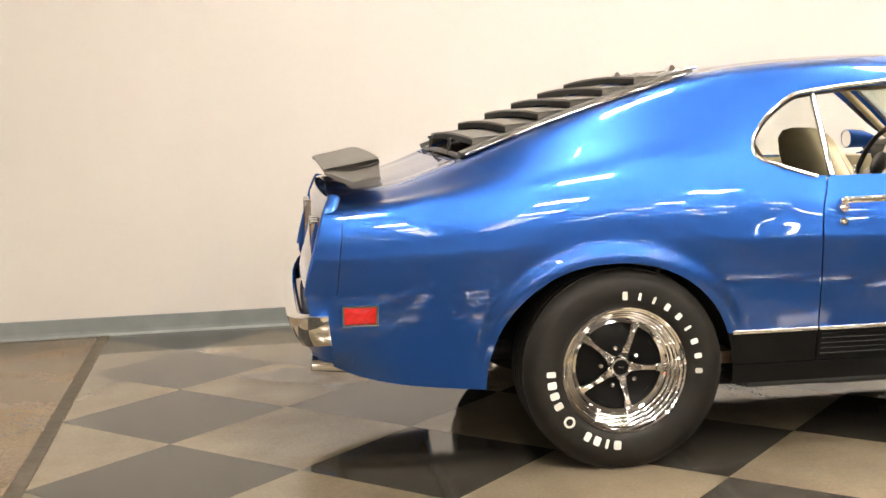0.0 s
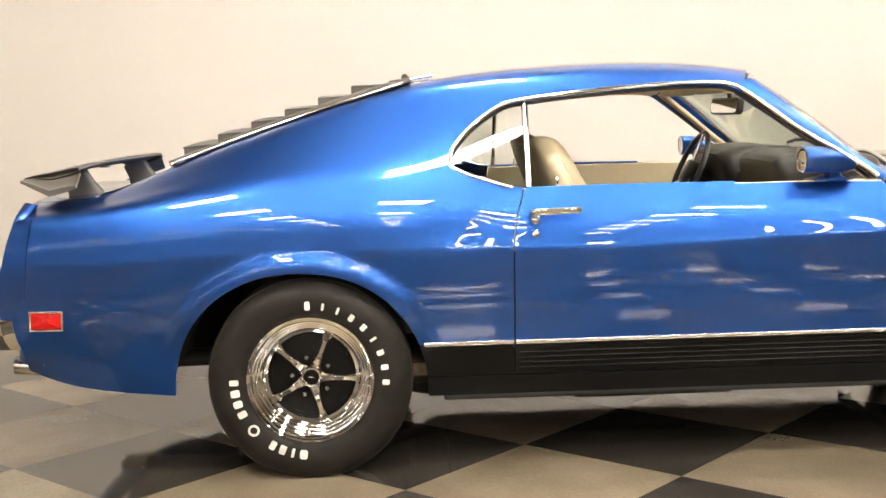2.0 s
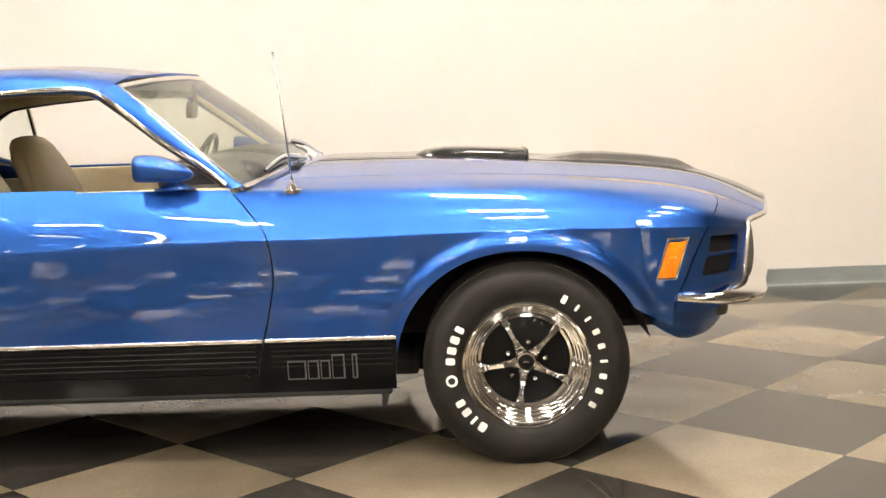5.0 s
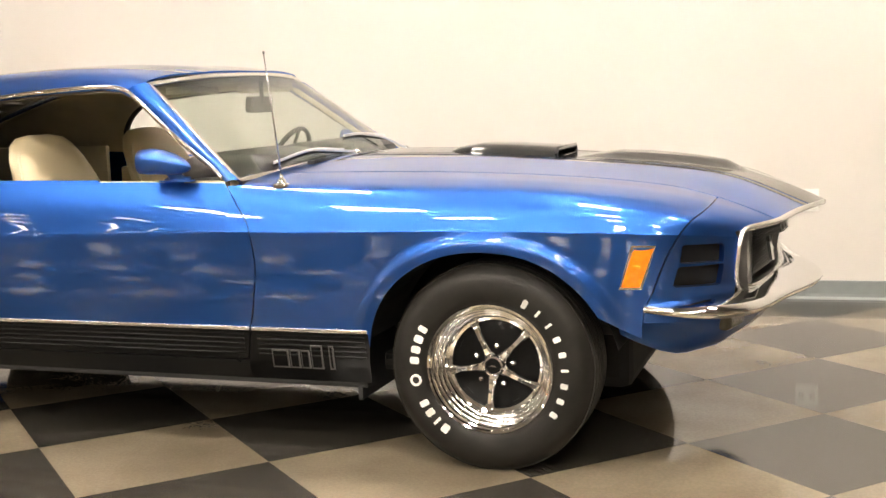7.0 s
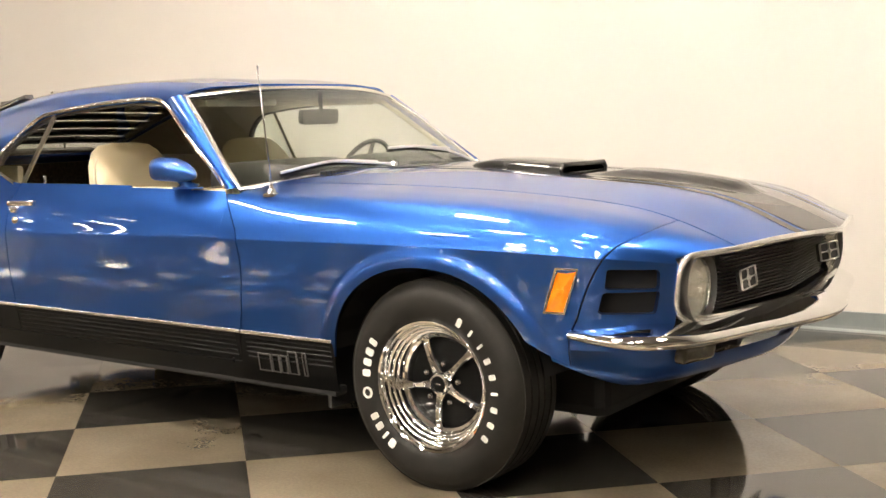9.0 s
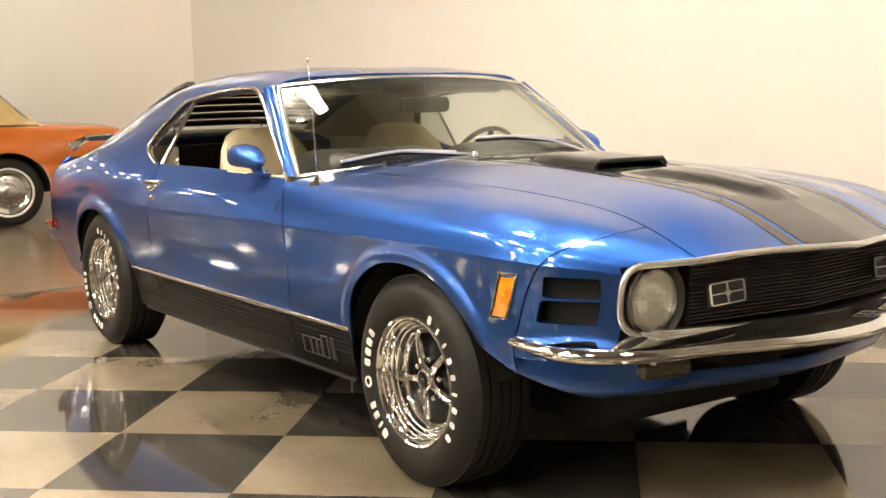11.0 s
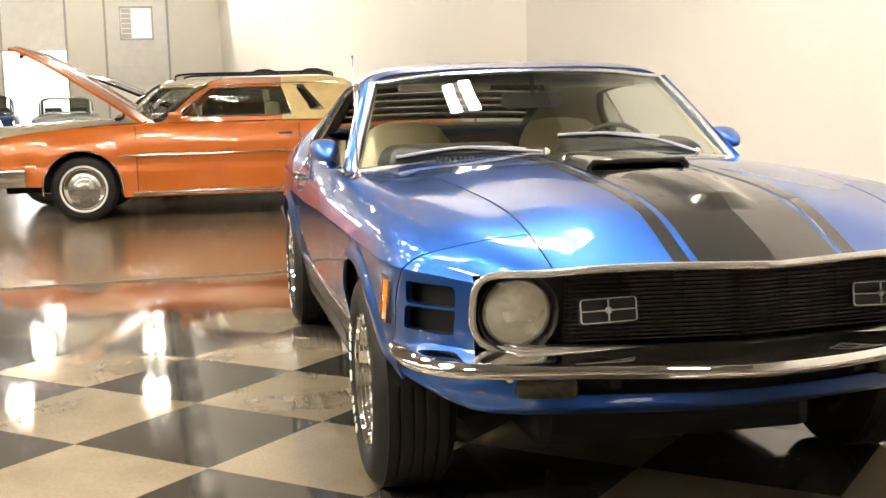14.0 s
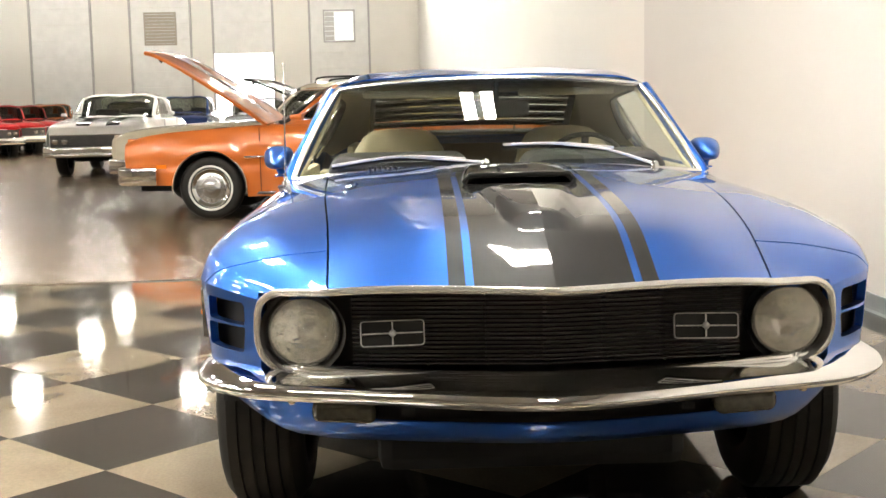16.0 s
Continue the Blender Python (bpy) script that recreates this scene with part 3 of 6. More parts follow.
for places, glow in (([(-50.0, 0.3 - 3.6 * row, CEIL - 0.002, 0, 0, 0) for row in range(7)], M_SOFT), ([(-7.0 - 3.1 * k, -0.75, CEIL - 0.002, 0, 0, -90) for k in range(14)], M_WASH)):
    lamp = wall_lamp(glow)
    lamp.matrix_basis = ROOM @ pose(*places[0])
    for place in places[1:]:
        copy_thing(lamp, ROOM @ pose(*place))


def wall_outlet():
    d = thing("wall_outlet", ROOM @ pose(3.66, WALL_V, 0.53), "white electrical outlet plate on the wall", "outlet")
    part("plate", box(-0.057, 0.057, -0.008, 0.0, -0.06, 0.06, 0.004), M_WHITE, d)
    for s in (-1, 1):
        p = part("socket", slab([(a + 0.0, b + s * 0.0) for a, b in rounded(0.034, 0.034, 0.012)], -0.004, at=-0.008), M_WALL, d, m=pose(s * 0.028, 0, 0))
        part("slot", box(-0.010, -0.007, -0.014, -0.0121, -0.006, 0.006), M_DARK, p)
        part("slot", box(0.007, 0.010, -0.014, -0.0121, -0.006, 0.006), M_DARK, p)


wall_outlet()


# ---- the blue coupe ----
# Car axes: x forward from the rear axle, y to its left, z up. Its right side faces the camera first.
CAR = pose(0, 0.020, 0, 0, 0, -0.46)
car = thing("coupe", CAR, "metallic blue fastback coupe with black stripes, louvres and wing", "car")
WHEELBASE, AXLE_Z, TYRE_R = 2.743, 0.322, 0.325
ARCHES = [(-0.03, 0.262, 0.402), (2.73, 0.288, 0.396)]


def arch(x, z, which, grow=0.0):
    """Positive outside the wheel opening."""
    cx, cz, r = ARCHES[which]
    dz = np.maximum(z - cz, 0)
    return (np.abs(x - cx) ** 2.15 + dz ** 2.15) ** (1 / 2.15) - (r + grow)


def flare(pos, par):
    """The wheel openings' raised lips, the dish between door and quarter, and the hood's bulge."""
    x, y, z = pos[..., 0], pos[..., 1], pos[..., 2]
    low = 1 / (1 + np.exp((z - 0.735) / 0.022))
    out = 0.0
    for k in (0, 1):
        d = arch(x, z, k)
        t = np.clip((0.064 - np.maximum(d, 0)) / 0.040, 0, 1)
        up = np.clip((z - 0.36) / 0.24, 0, 1)
        out = out + 0.018 * t * t * (3 - 2 * t) * low * up * up * (3 - 2 * up)
    pos = pos.copy()
    dish = 0.005 * np.exp(-((x - 0.50) / 0.13) ** 2 - ((z - 0.785) / 0.05) ** 2)
    pos[..., 1] = y + (out - dish) * (par > 4.2)
    return pos


# side of the body, from the shoulder down (widths from the middle)
SX = [-0.98, -0.84, -0.60, -0.32, 0.04, 0.22, 0.43, 0.65, 0.90, 1.57, 1.90]
side_T = (table(SX, [0.745, 0.768, 0.782, 0.792, 0.80, 0.80, 0.795, 0.800, 0.803, 0.797, 0.780]),
          table(SX, [0.838, 0.849, 0.876, 0.912, 0.938, 0.940, 0.928, 0.905, 0.900, 0.897, 0.888]))
side_U = (table(SX, [0.780, 0.806, 0.828, 0.838, 0.846, 0.846, 0.838, 0.838, 0.842, 0.842, 0.834]),
          table(SX, [0.782, 0.790, 0.808, 0.828, 0.842, 0.840, 0.826, 0.818, 0.820, 0.818, 0.812]))
side_C = (table(SX, [0.795, 0.822, 0.846, 0.856, 0.862, 0.862, 0.856, 0.860, 0.864, 0.866, 0.866]),
          table(SX, [0.700, 0.702, 0.708, 0.716, 0.720, 0.720, 0.716, 0.714, 0.708, 0.728, 0.737]))
side_M = (table(SX, [0.790, 0.818, 0.841, 0.848, 0.852, 0.852, 0.848, 0.850, 0.852, 0.853, 0.853]),
          table([-0.98, 1.90], [0.565, 0.565]))
side_B = (table(SX, [0.768, 0.796, 0.818, 0.826, 0.830, 0.830, 0.829, 0.830, 0.830, 0.830, 0.830]),
          table([-0.98, -0.5, 1.90], [0.425, 0.42, 0.42]))
side_S = (table(SX, [0.735, 0.772, 0.798, 0.806, 0.808, 0.804, 0.800, 0.800, 0.800, 0.800, 0.800]),
          table([-0.98, -0.907, -0.84, -0.687, -0.434, -0.3, 0.37, 1.90], [0.40, 0.362, 0.320, 0.298, 0.275, 0.262, 0.246, 0.246]))
# roof, fastback and sail panels
RX = [-0.98, -0.84, -0.71, -0.47, -0.20, 0.10, 0.285, 0.50, 0.72, 1.10, 1.40, 1.58]
roof_0 = (0.0, table(RX, [0.915, 0.905, 0.905, 0.985, 1.078, 1.178, 1.236, 1.276, 1.296, 1.308, 1.294, 1.260]))
roof_1 = (table(RX, [0.40, 0.40, 0.40, 0.39, 0.38, 0.37, 0.36, 0.36, 0.36, 0.36, 0.36, 0.36]),
          table(RX, [0.908, 0.900, 0.900, 0.985, 1.082, 1.182, 1.238, 1.272, 1.293, 1.305, 1.288, 1.248]))
roof_E = (table(RX, [0.64, 0.64, 0.635, 0.615, 0.59, 0.565, 0.555, 0.558, 0.565, 0.576, 0.582, 0.582]),
          table(RX, [0.875, 0.880, 0.886, 0.978, 1.076, 1.170, 1.218, 1.246, 1.260, 1.270, 1.252, 1.215]))
roof_D = (table(RX, [0.70, 0.705, 0.710, 0.715, 0.705, 0.675, 0.652, 0.638, 0.638, 0.646, 0.650, 0.642]),
          table(RX, [0.858, 0.864, 0.872, 0.930, 1.000, 1.072, 1.115, 1.156, 1.186, 1.219, 1.218, 1.18]))

cabin_x = np.unique(np.concatenate([np.linspace(-0.98, 0.5, 120), np.linspace(0.5, 1.95, 110)]))
SHELL = Skin.loft(cabin_x, [roof_0, roof_1, roof_E, roof_D, side_T, side_U, side_C, side_M, side_B, side_S], sharp=(6,), n=7, extra=flare, ease=0.11)

# front: hood, fender and nose
FX = [1.84, 2.10, 2.45, 2.80, 3.00, 3.12, 3.27, 3.34, 3.42, 3.50, 3.62, 3.70]
front_0 = (0.0, table(FX, [0.938, 0.948, 0.944, 0.921, 0.906, 0.896, 0.879, 0.867, 0.850, 0.823, 0.776, 0.736]))
front_1 = (table(FX, [0.30] * 12), table(FX, [0.932, 0.942, 0.939, 0.922, 0.907, 0.897, 0.879, 0.866, 0.846, 0.814, 0.757, 0.724]))
front_2 = (table(FX, [0.62, 0.60, 0.58, 0.565, 0.55, 0.54, 0.53, 0.525, 0.52, 0.512, 0.50, 0.495]),
           table(FX, [0.908, 0.912, 0.908, 0.894, 0.880, 0.868, 0.846, 0.829, 0.803, 0.771, 0.720, 0.680]))
front_3 = (table(FX, [0.705, 0.70, 0.70, 0.70, 0.695, 0.69, 0.675, 0.655, 0.615, 0.56, 0.52, 0.504]),
           table(FX, [0.896, 0.894, 0.889, 0.880, 0.868, 0.856, 0.833, 0.814, 0.789, 0.757, 0.712, 0.676]))
front_T = (table(FX, [0.783, 0.776, 0.776, 0.776, 0.776, 0.772, 0.755, 0.730, 0.676, 0.600, 0.54, 0.516]),
           table(FX, [0.886, 0.872, 0.864, 0.856, 0.846, 0.834, 0.811, 0.791, 0.766, 0.738, 0.702, 0.672]))
front_U = (table(FX, [0.835, 0.836, 0.840, 0.844, 0.844, 0.842, 0.822, 0.788, 0.708, 0.622, 0.55, 0.521]),
           table(FX, [0.812, 0.806, 0.803, 0.800, 0.796, 0.790, 0.775, 0.762, 0.743, 0.720, 0.690, 0.664]))
front_C = (table(FX, [0.866, 0.866, 0.868, 0.868, 0.866, 0.862, 0.843, 0.809, 0.726, 0.636, 0.56, 0.530]),
           table(FX, [0.737, 0.737, 0.742, 0.744, 0.742, 0.740, 0.735, 0.730, 0.718, 0.702, 0.678, 0.656]))
front_M = (table(FX, [0.853, 0.853, 0.853, 0.853, 0.850, 0.846, 0.828, 0.795, 0.720, 0.631, 0.549, 0.515]),
           table(FX, [0.565, 0.565, 0.565, 0.565, 0.565, 0.565, 0.57, 0.58, 0.59, 0.60, 0.61, 0.614]))
front_B = (table(FX, [0.830, 0.830, 0.830, 0.830, 0.829, 0.826, 0.812, 0.780, 0.708, 0.62, 0.54, 0.508]),
           table(FX, [0.42, 0.42, 0.42, 0.42, 0.42, 0.43, 0.46, 0.48, 0.49, 0.50, 0.50, 0.500]))
front_S = (table(FX, [0.800, 0.800, 0.800, 0.79, 0.78, 0.768, 0.76, 0.74, 0.70, 0.64, 0.56, 0.528]),
           table(FX, [0.246, 0.246, 0.25, 0.28, 0.31, 0.33, 0.36, 0.37, 0.39, 0.40, 0.40, 0.400]))


def front_shape(pos, par):
    pos = flare(pos, par)
    x, y = pos[..., 0], pos[..., 1]
    # the raised middle of the hood, running from the scoop to a blunt end near the nose
    along = np.clip((x - 2.86) / 0.14, 0, 1) * np.clip((3.44 - x) / 0.07, 0, 1)
    w = np.clip(0.058 + 0.14 * (3.40 - x), 0.05, 0.15)
    pos[..., 2] += 0.021 * along * (1 / (1 + np.exp((np.abs(y) - w) / 0.007))) * (par < 2.5)
    # the crease down the middle
    pos[..., 2] += 0.013 * np.clip((x - 2.80) / 0.3, 0, 1) * np.clip(1 - np.abs(y) / 0.19, 0, 1) * (par < 2.5)
    return pos


nose_x = np.unique(np.concatenate([np.linspace(1.84, 3.2, 130), np.linspace(3.2, 3.70, 70)]))
NOSE = Skin.loft(nose_x, [front_0, front_1, front_2, front_3, front_T, front_U, front_C, front_M, front_B, front_S], sharp=(6,), n=14, extra=front_shape, ease=0.03)

door_front = table([0.20, 0.32, 0.408, 0.509, 0.633, 0.74, 0.83, 0.903], [1.892, 1.905, 1.923, 1.949, 1.969, 1.956, 1.894, 1.824])
door_rear = table([0.20, 0.41, 0.713, 0.80, 0.905, 1.0], [0.648, 0.649, 0.651, 0.659, 0.688, 0.69])
hood_edge = table([1.80, 2.10, 2.80, 3.30, 3.65], [0.625, 0.605, 0.562, 0.520, 0.500])
nose_seam = table([0.30, 0.50, 0.568, 0.657, 0.71, 0.763, 0.805, 0.90], [3.20, 3.21, 3.238, 3.273, 3.30, 3.336, 3.385, 3.43])


def nose_front(y, z):
    a = np.abs(y)
    return 3.684 - 0.234 * np.minimum(a, 0.5) - 0.60 * np.maximum(a - 0.5, 0) + 0.40 * (z - 0.742)


G = 0.0024                                      # half the gap between panels
WINDOW = [(0.462, 0.985), (0.470, 1.025), (0.492, 1.054), (0.533, 1.094), (0.585, 1.132), (0.640, 1.163), (0.675, 1.172),
          (0.81, 1.187), (1.0, 1.203), (1.18, 1.212), (1.30, 1.214), (1.375, 1.206), (1.44, 1.175), (1.533, 1.104), (1.624, 1.038),
          (1.77, 0.945), (1.815, 0.908), (1.60, 0.904), (1.0, 0.908), (0.706, 0.906), (0.66, 0.908), (0.599, 0.924), (0.515, 0.952), (0.478, 0.968)]
TRIM_Z, DOOR_Z = 0.419, 0.312


def header(x, y):
    """Positive behind the top edge of the windshield."""
    return 1.562 - 0.115 * (np.abs(y) / 0.6) ** 2 - x


def two(skin):
    return skin.doubled()


# body shell: roof, sails and quarters
shell = SHELL.cut(lambda x, y, z, s: np.maximum(4 - s, door_rear(z) - G - x)).cut(lambda x, y, z, s: np.where(s < 4.3, header(x, y), 1.0))
shell = shell.cut(lambda x, y, z, s: np.where(s > 2.4, -sd_poly(x, z, WINDOW), 1.0))
shell = shell.cut(lambda x, y, z, s: np.where(s > 5, arch(x, z, 0), 1.0))
# the rear window's opening, and the tail's slope
rear_side = table([-0.55, -0.47, 0.30, 0.36], [0.60, 0.580, 0.520, 0.505])
shell = shell.cut(lambda x, y, z, s: np.where(s < 2.6, np.maximum.reduce([y - rear_side(x), x - 0.325 + 0.03 * (y / 0.5) ** 2, -0.465 - x]), 1.0))
tail_x = table([0.30, 0.40, 0.59, 0.71, 0.795, 0.871, 0.913, 1.0], [-0.90, -0.905, -0.984, -0.953, -0.931, -0.907, -0.892, -0.89])
shell = shell.cut(lambda x, y, z, s: x - tail_x(z))
shell = shell.cut(lambda x, y, z, s: np.maximum(0.345 - x, z - TRIM_Z))
deck = shell.cut(lambda x, y, z, s: np.minimum(np.minimum(0.585 - y, -0.478 - x), 2.4 - s))
shell_rest = shell.cut(lambda x, y, z, s: np.maximum(np.maximum(y - 0.590, x + 0.473), s - 2.4))
ext_seam = table([0.50, 0.62, 0.86, 0.95], [-0.895, -0.884, -0.858, -0.85])
tail_end = shell_rest.cut(lambda x, y, z, s: np.minimum(np.minimum(ext_seam(z) - G * 0.4 - x, s - 3.9), z - 0.590))
shell_rest = shell_rest.cut(lambda x, y, z, s: np.maximum.reduce([x - ext_seam(z) - G * 0.4, 3.9 - s, 0.590 - z]))
for sk in (tail_end, tail_end.mirrored()):
    part("quarter_extension", sk.mesh("quarter_extension", M_BLUE), M_BLUE, car)
body = part("body", two(shell_rest).mesh("body", M_BLUE), M_BLUE, car)
part("trunk_lid", two(deck).mesh("trunk_lid", M_BLUE), M_BLUE, car)

doors_front = NOSE.cut(lambda x, y, z, s: np.minimum(s - 4.0, door_front(z) - G - x)).cut(lambda x, y, z, s: z - DOOR_Z)
door_all = SHELL.cut(lambda x, y, z, s: np.minimum(s - 4.0, x - door_rear(z) - G)).cut(lambda x, y, z, s: np.minimum(1.87 - x, z - DOOR_Z)).cut(lambda x, y, z, s: door_front(z) - G - x)
doors_front = doors_front.cut(lambda x, y, z, s: x - 1.87)
door_all = door_all.plus(doors_front)
fender = NOSE.cut(lambda x, y, z, s: np.where(s > 4, x - door_front(z) - G, np.minimum(y - hood_edge(x) - G, x - 1.90)))
fender = fender.cut(lambda x, y, z, s: np.where(s > 5, arch(x, z, 1), 1.0)).cut(lambda x, y, z, s: nose_seam(z) - G - x)
blue_fender = fender.cut(lambda x, y, z, s: np.maximum(z - TRIM_Z, x - 2.34)).cut(lambda x, y, z, s: np.where(x > 2.9, z - 0.48 + 0.55 * (x - 3.10), z - 0.335))
black_fender = fender.cut(lambda x, y, z, s: np.minimum(TRIM_Z - z, 2.34 - x))
nose = NOSE.cut(lambda x, y, z, s: x - nose_seam(z) - G).cut(lambda x, y, z, s: np.minimum(np.maximum(nose_front(y, z) - x, y - 0.675), z - 0.475)).cut(lambda x, y, z, s: np.where(s < 3, y - hood_edge(x) - G, 1.0))
hood = NOSE.cut(lambda x, y, z, s: np.minimum(np.minimum(hood_edge(x) - G - y, 3 - s), nose_front(y, z) - x)).cut(lambda x, y, z, s: x - 2.065 + 0.10 * (y / 0.6) ** 2 - G)
cowl = NOSE.cut(lambda x, y, z, s: np.minimum(np.minimum(0.70 - y, 3.1 - s), 2.062 - 0.10 * (y / 0.6) ** 2 - x)).cut(lambda x, y, z, s: np.maximum(hood_edge(x) - y, 1.905 - x))
GILLS = [[(3.325, 0.700), (3.425, 0.694), (3.424, 0.648), (3.318, 0.652)], [(3.312, 0.636), (3.424, 0.634), (3.415, 0.580), (3.298, 0.584)]]
holed = nose
for g in GILLS:
    holed = holed.cut(lambda x, y, z, s, g=g: np.where(s > 4.5, -sd_poly(x, z, g) - 0.004, 1.0))
part("hood", hood.paired().mesh("hood", M_BLUE), M_BLUE, car)
part("cowl", two(cowl).mesh("cowl", M_BLUE), M_BLUE, car)
quarter_low = SHELL.cut(lambda x, y, z, s: np.minimum(np.minimum(TRIM_Z - z, x - 0.345), door_rear(z) - G - x)).cut(lambda x, y, z, s: arch(x, z, 0)).cut(lambda x, y, z, s: z - DOOR_Z)
rocker_a = SHELL.cut(lambda x, y, z, s: np.minimum(np.minimum(DOOR_Z - 0.004 - z, x - 0.345), 1.87 - x)).cut(lambda x, y, z, s: np.where(s > 6, arch(x, z, 0), -1.0))
rocker_b = NOSE.cut(lambda x, y, z, s: np.minimum(np.minimum(DOOR_Z - 0.004 - z, x - 1.87), 2.33 - x)).cut(lambda x, y, z, s: np.where(s > 6, arch(x, z, 1), -1.0))
stripe_mid = hood.cut(lambda x, y, z, s: 0.177 - y)
stripe_out = hood.cut(lambda x, y, z, s: np.minimum(y - 0.195, 0.233 - y))
hood_obj = [o for o in car.children if o.name.startswith("hood")][0]
part("stripe", stripe_mid.paired().mesh("stripe", M_STRIPE, 0.001, 0.0016), M_STRIPE, hood_obj, "satin black hood stripe")
for sk in (stripe_out, stripe_out.mirrored()):
    part("stripe", sk.mesh("stripe", M_STRIPE, 0.001, 0.0016), M_STRIPE, hood_obj, "satin black hood stripe")

blue_door = door_all.cut(lambda x, y, z, s: z - TRIM_Z)
black_door = door_all.cut(lambda x, y, z, s: TRIM_Z - z)
side_doors = []
for right in (True, False):
    def sided(sk, right=right):
        return sk.mirrored() if right else sk
    d = part("door", sided(blue_door).mesh("door", M_BLUE, 0.012), M_BLUE, car)
    side_doors.append(d)
    part("lower_panel", sided(black_door).mesh("lower_panel", M_BLACKPAINT), M_BLACKPAINT, d, "black ribbed lower panel")
    f = part("fender", sided(blue_fender).mesh("fender", M_BLUE), M_BLUE, car)
    part("lower_panel", sided(black_fender).mesh("lower_panel", M_BLACKPAINT), M_BLACKPAINT, f, "black ribbed lower panel")
    part("nose_panel", sided(holed).mesh("nose_panel", M_BLUE, 0.02), M_BLUE, car)
    part("quarter_lower_panel", sided(quarter_low).mesh("quarter_lower_panel", M_BLACKPAINT), M_BLACKPAINT, car, "black lower quarter panel")
    part("rocker", sided(rocker_a.plus(rocker_b)).mesh("rocker", M_BLACKPAINT), M_BLACKPAINT, car, "black rocker panel")
    # side glass: fixed quarter pane; the door's window is wound down
    pane = SHELL.cut(lambda x, y, z, s: np.minimum(np.where((s > 2.4) & (s < 4.3), sd_poly(x, z, WINDOW), -1.0), 0.705 - x))
    part("quarter_window", sided(pane).mesh("quarter_window", M_GLASS, 0.004, -0.012), M_GLASS, car, "clear quarter window glass").visible_shadow = False


# wheels
def wheel(x, side):
    """A tyre with raised white letters on a five-spoked chrome wheel. side: -1 on the car's right."""
    w = part("wheel", box(-0.03, 0.03, 0.0, 0.03, -0.03, 0.03), M_DARK, car, "wide black tyre with white lettering on a chrome five-spoke wheel")
    w.matrix_basis = pose(x, side * 0.745, AXLE_Z) @ (pose(0, 0, 0, 0, 0, 180) if side < 0 else Matrix())
    R, B = TYRE_R, 0.118
    prof = [(0.198, 0.098), (0.205, 0.108), (0.222, 0.116), (0.250, 0.1195), (0.272, 0.118), (0.290, 0.112), (0.303, 0.102), (0.313, 0.092), (0.319, 0.085)]
    tread = []
    for k, y in enumerate((0.085, 0.058, 0.050, 0.020, 0.012, -0.012, -0.020, -0.050, -0.058, -0.085)):
        tread.append((R - 0.002 * (abs(y) / 0.085) ** 2, y))
    grooves = []
    for k, (r, y) in enumerate(tread):
        grooves.append((r, y))
        if k in (1, 3, 5, 7):
            y2 = tread[k + 1][1]
            grooves += [(r - 0.006, y - 0.001 * np.sign(y - y2)), (r - 0.006, y2 + 0.001 * np.sign(y - y2))]
    back = [(r, -y) for r, y in prof[::-1]]
    t = part("tyre", lathe(prof + grooves + back + [(0.19, -0.09), (0.19, 0.09)], 96, "y", True), M_RUBBER, w, "black rubber tyre", angle=40)
    # raised letters, drawn as plain blocks
    def glyph(a, r, wd, ht, fat=0.006, slant=0):
        pts = rounded(wd, ht, min(wd, ht) * 0.25, 2)
        v, f = slab(pts, 0.0035, "y", 0.0)
        y0 = 0.1185
        return moved((v, f), pose(0, 0, 0, 0, math.degrees(math.pi / 2 - a), 0) @ pose(0, y0 - 0.001, r, 0, 0, 0))
    at = 30 if x > 1 else 0
    for k in range(9):
        part("letter", glyph(radians(at + 90 + 11.6 * k), 0.238, 0.008 if k in (1, 2, 5) else 0.016, 0.023 if k else 0.027), M_WHITE, w)
    for k, wd in enumerate((0.026, 0.010, 0.023, 0.021)):
        part("letter", glyph(radians(at + 277 + 8.2 * k), 0.238, wd * 0.92, 0.029), M_WHITE, w)
    v, f = lathe([(0.0185, 0.0), (0.0185, 0.0035), (0.0115, 0.0035), (0.0115, 0.0)], 20, "y", True)
    part("letter", moved((v, f), pose(0, 0, 0, 0, 90 - 320 - at, 0) @ pose(0, 0.1180, 0.238)), M_WHITE, w)
    for k, wd in enumerate((0.023, 0.024, 0.025, 0.019)):
        part("letter", glyph(radians(at + 335 + 8.4 * k), 0.238, wd * 0.92, 0.029), M_WHITE, w)
    # rim: polished lip stepping down to the spoke dish
    rim = [(0.1985, 0.100), (0.203, 0.106), (0.200, 0.110), (0.194, 0.107), (0.191, 0.098), (0.188, 0.096), (0.184, 0.096), (0.182, 0.086), (0.179, 0.084), (0.175, 0.083), (0.173, 0.073), (0.170, 0.071),
           (0.166, 0.070), (0.164, 0.060), (0.161, 0.058), (0.157, 0.057), (0.154, 0.044), (0.150, 0.040), (0.141, 0.038), (0.137, 0.030), (0.135, 0.0), (0.158, 0.0), (0.19, 0.06)]
    part("rim", lathe(rim, 72, "y", True), M_CHROME, w, "chrome stepped rim", angle=30)
    dish = [(0.151, 0.012), (0.120, 0.020), (0.075, 0.030), (0.03, 0.034), (0.0, 0.034), (0.0, 0.0), (0.151, 0.0)]
    part("dish", lathe(dish, 40, "y"), M_BLACKPAINT, w, "black painted dish behind the spokes", angle=30)
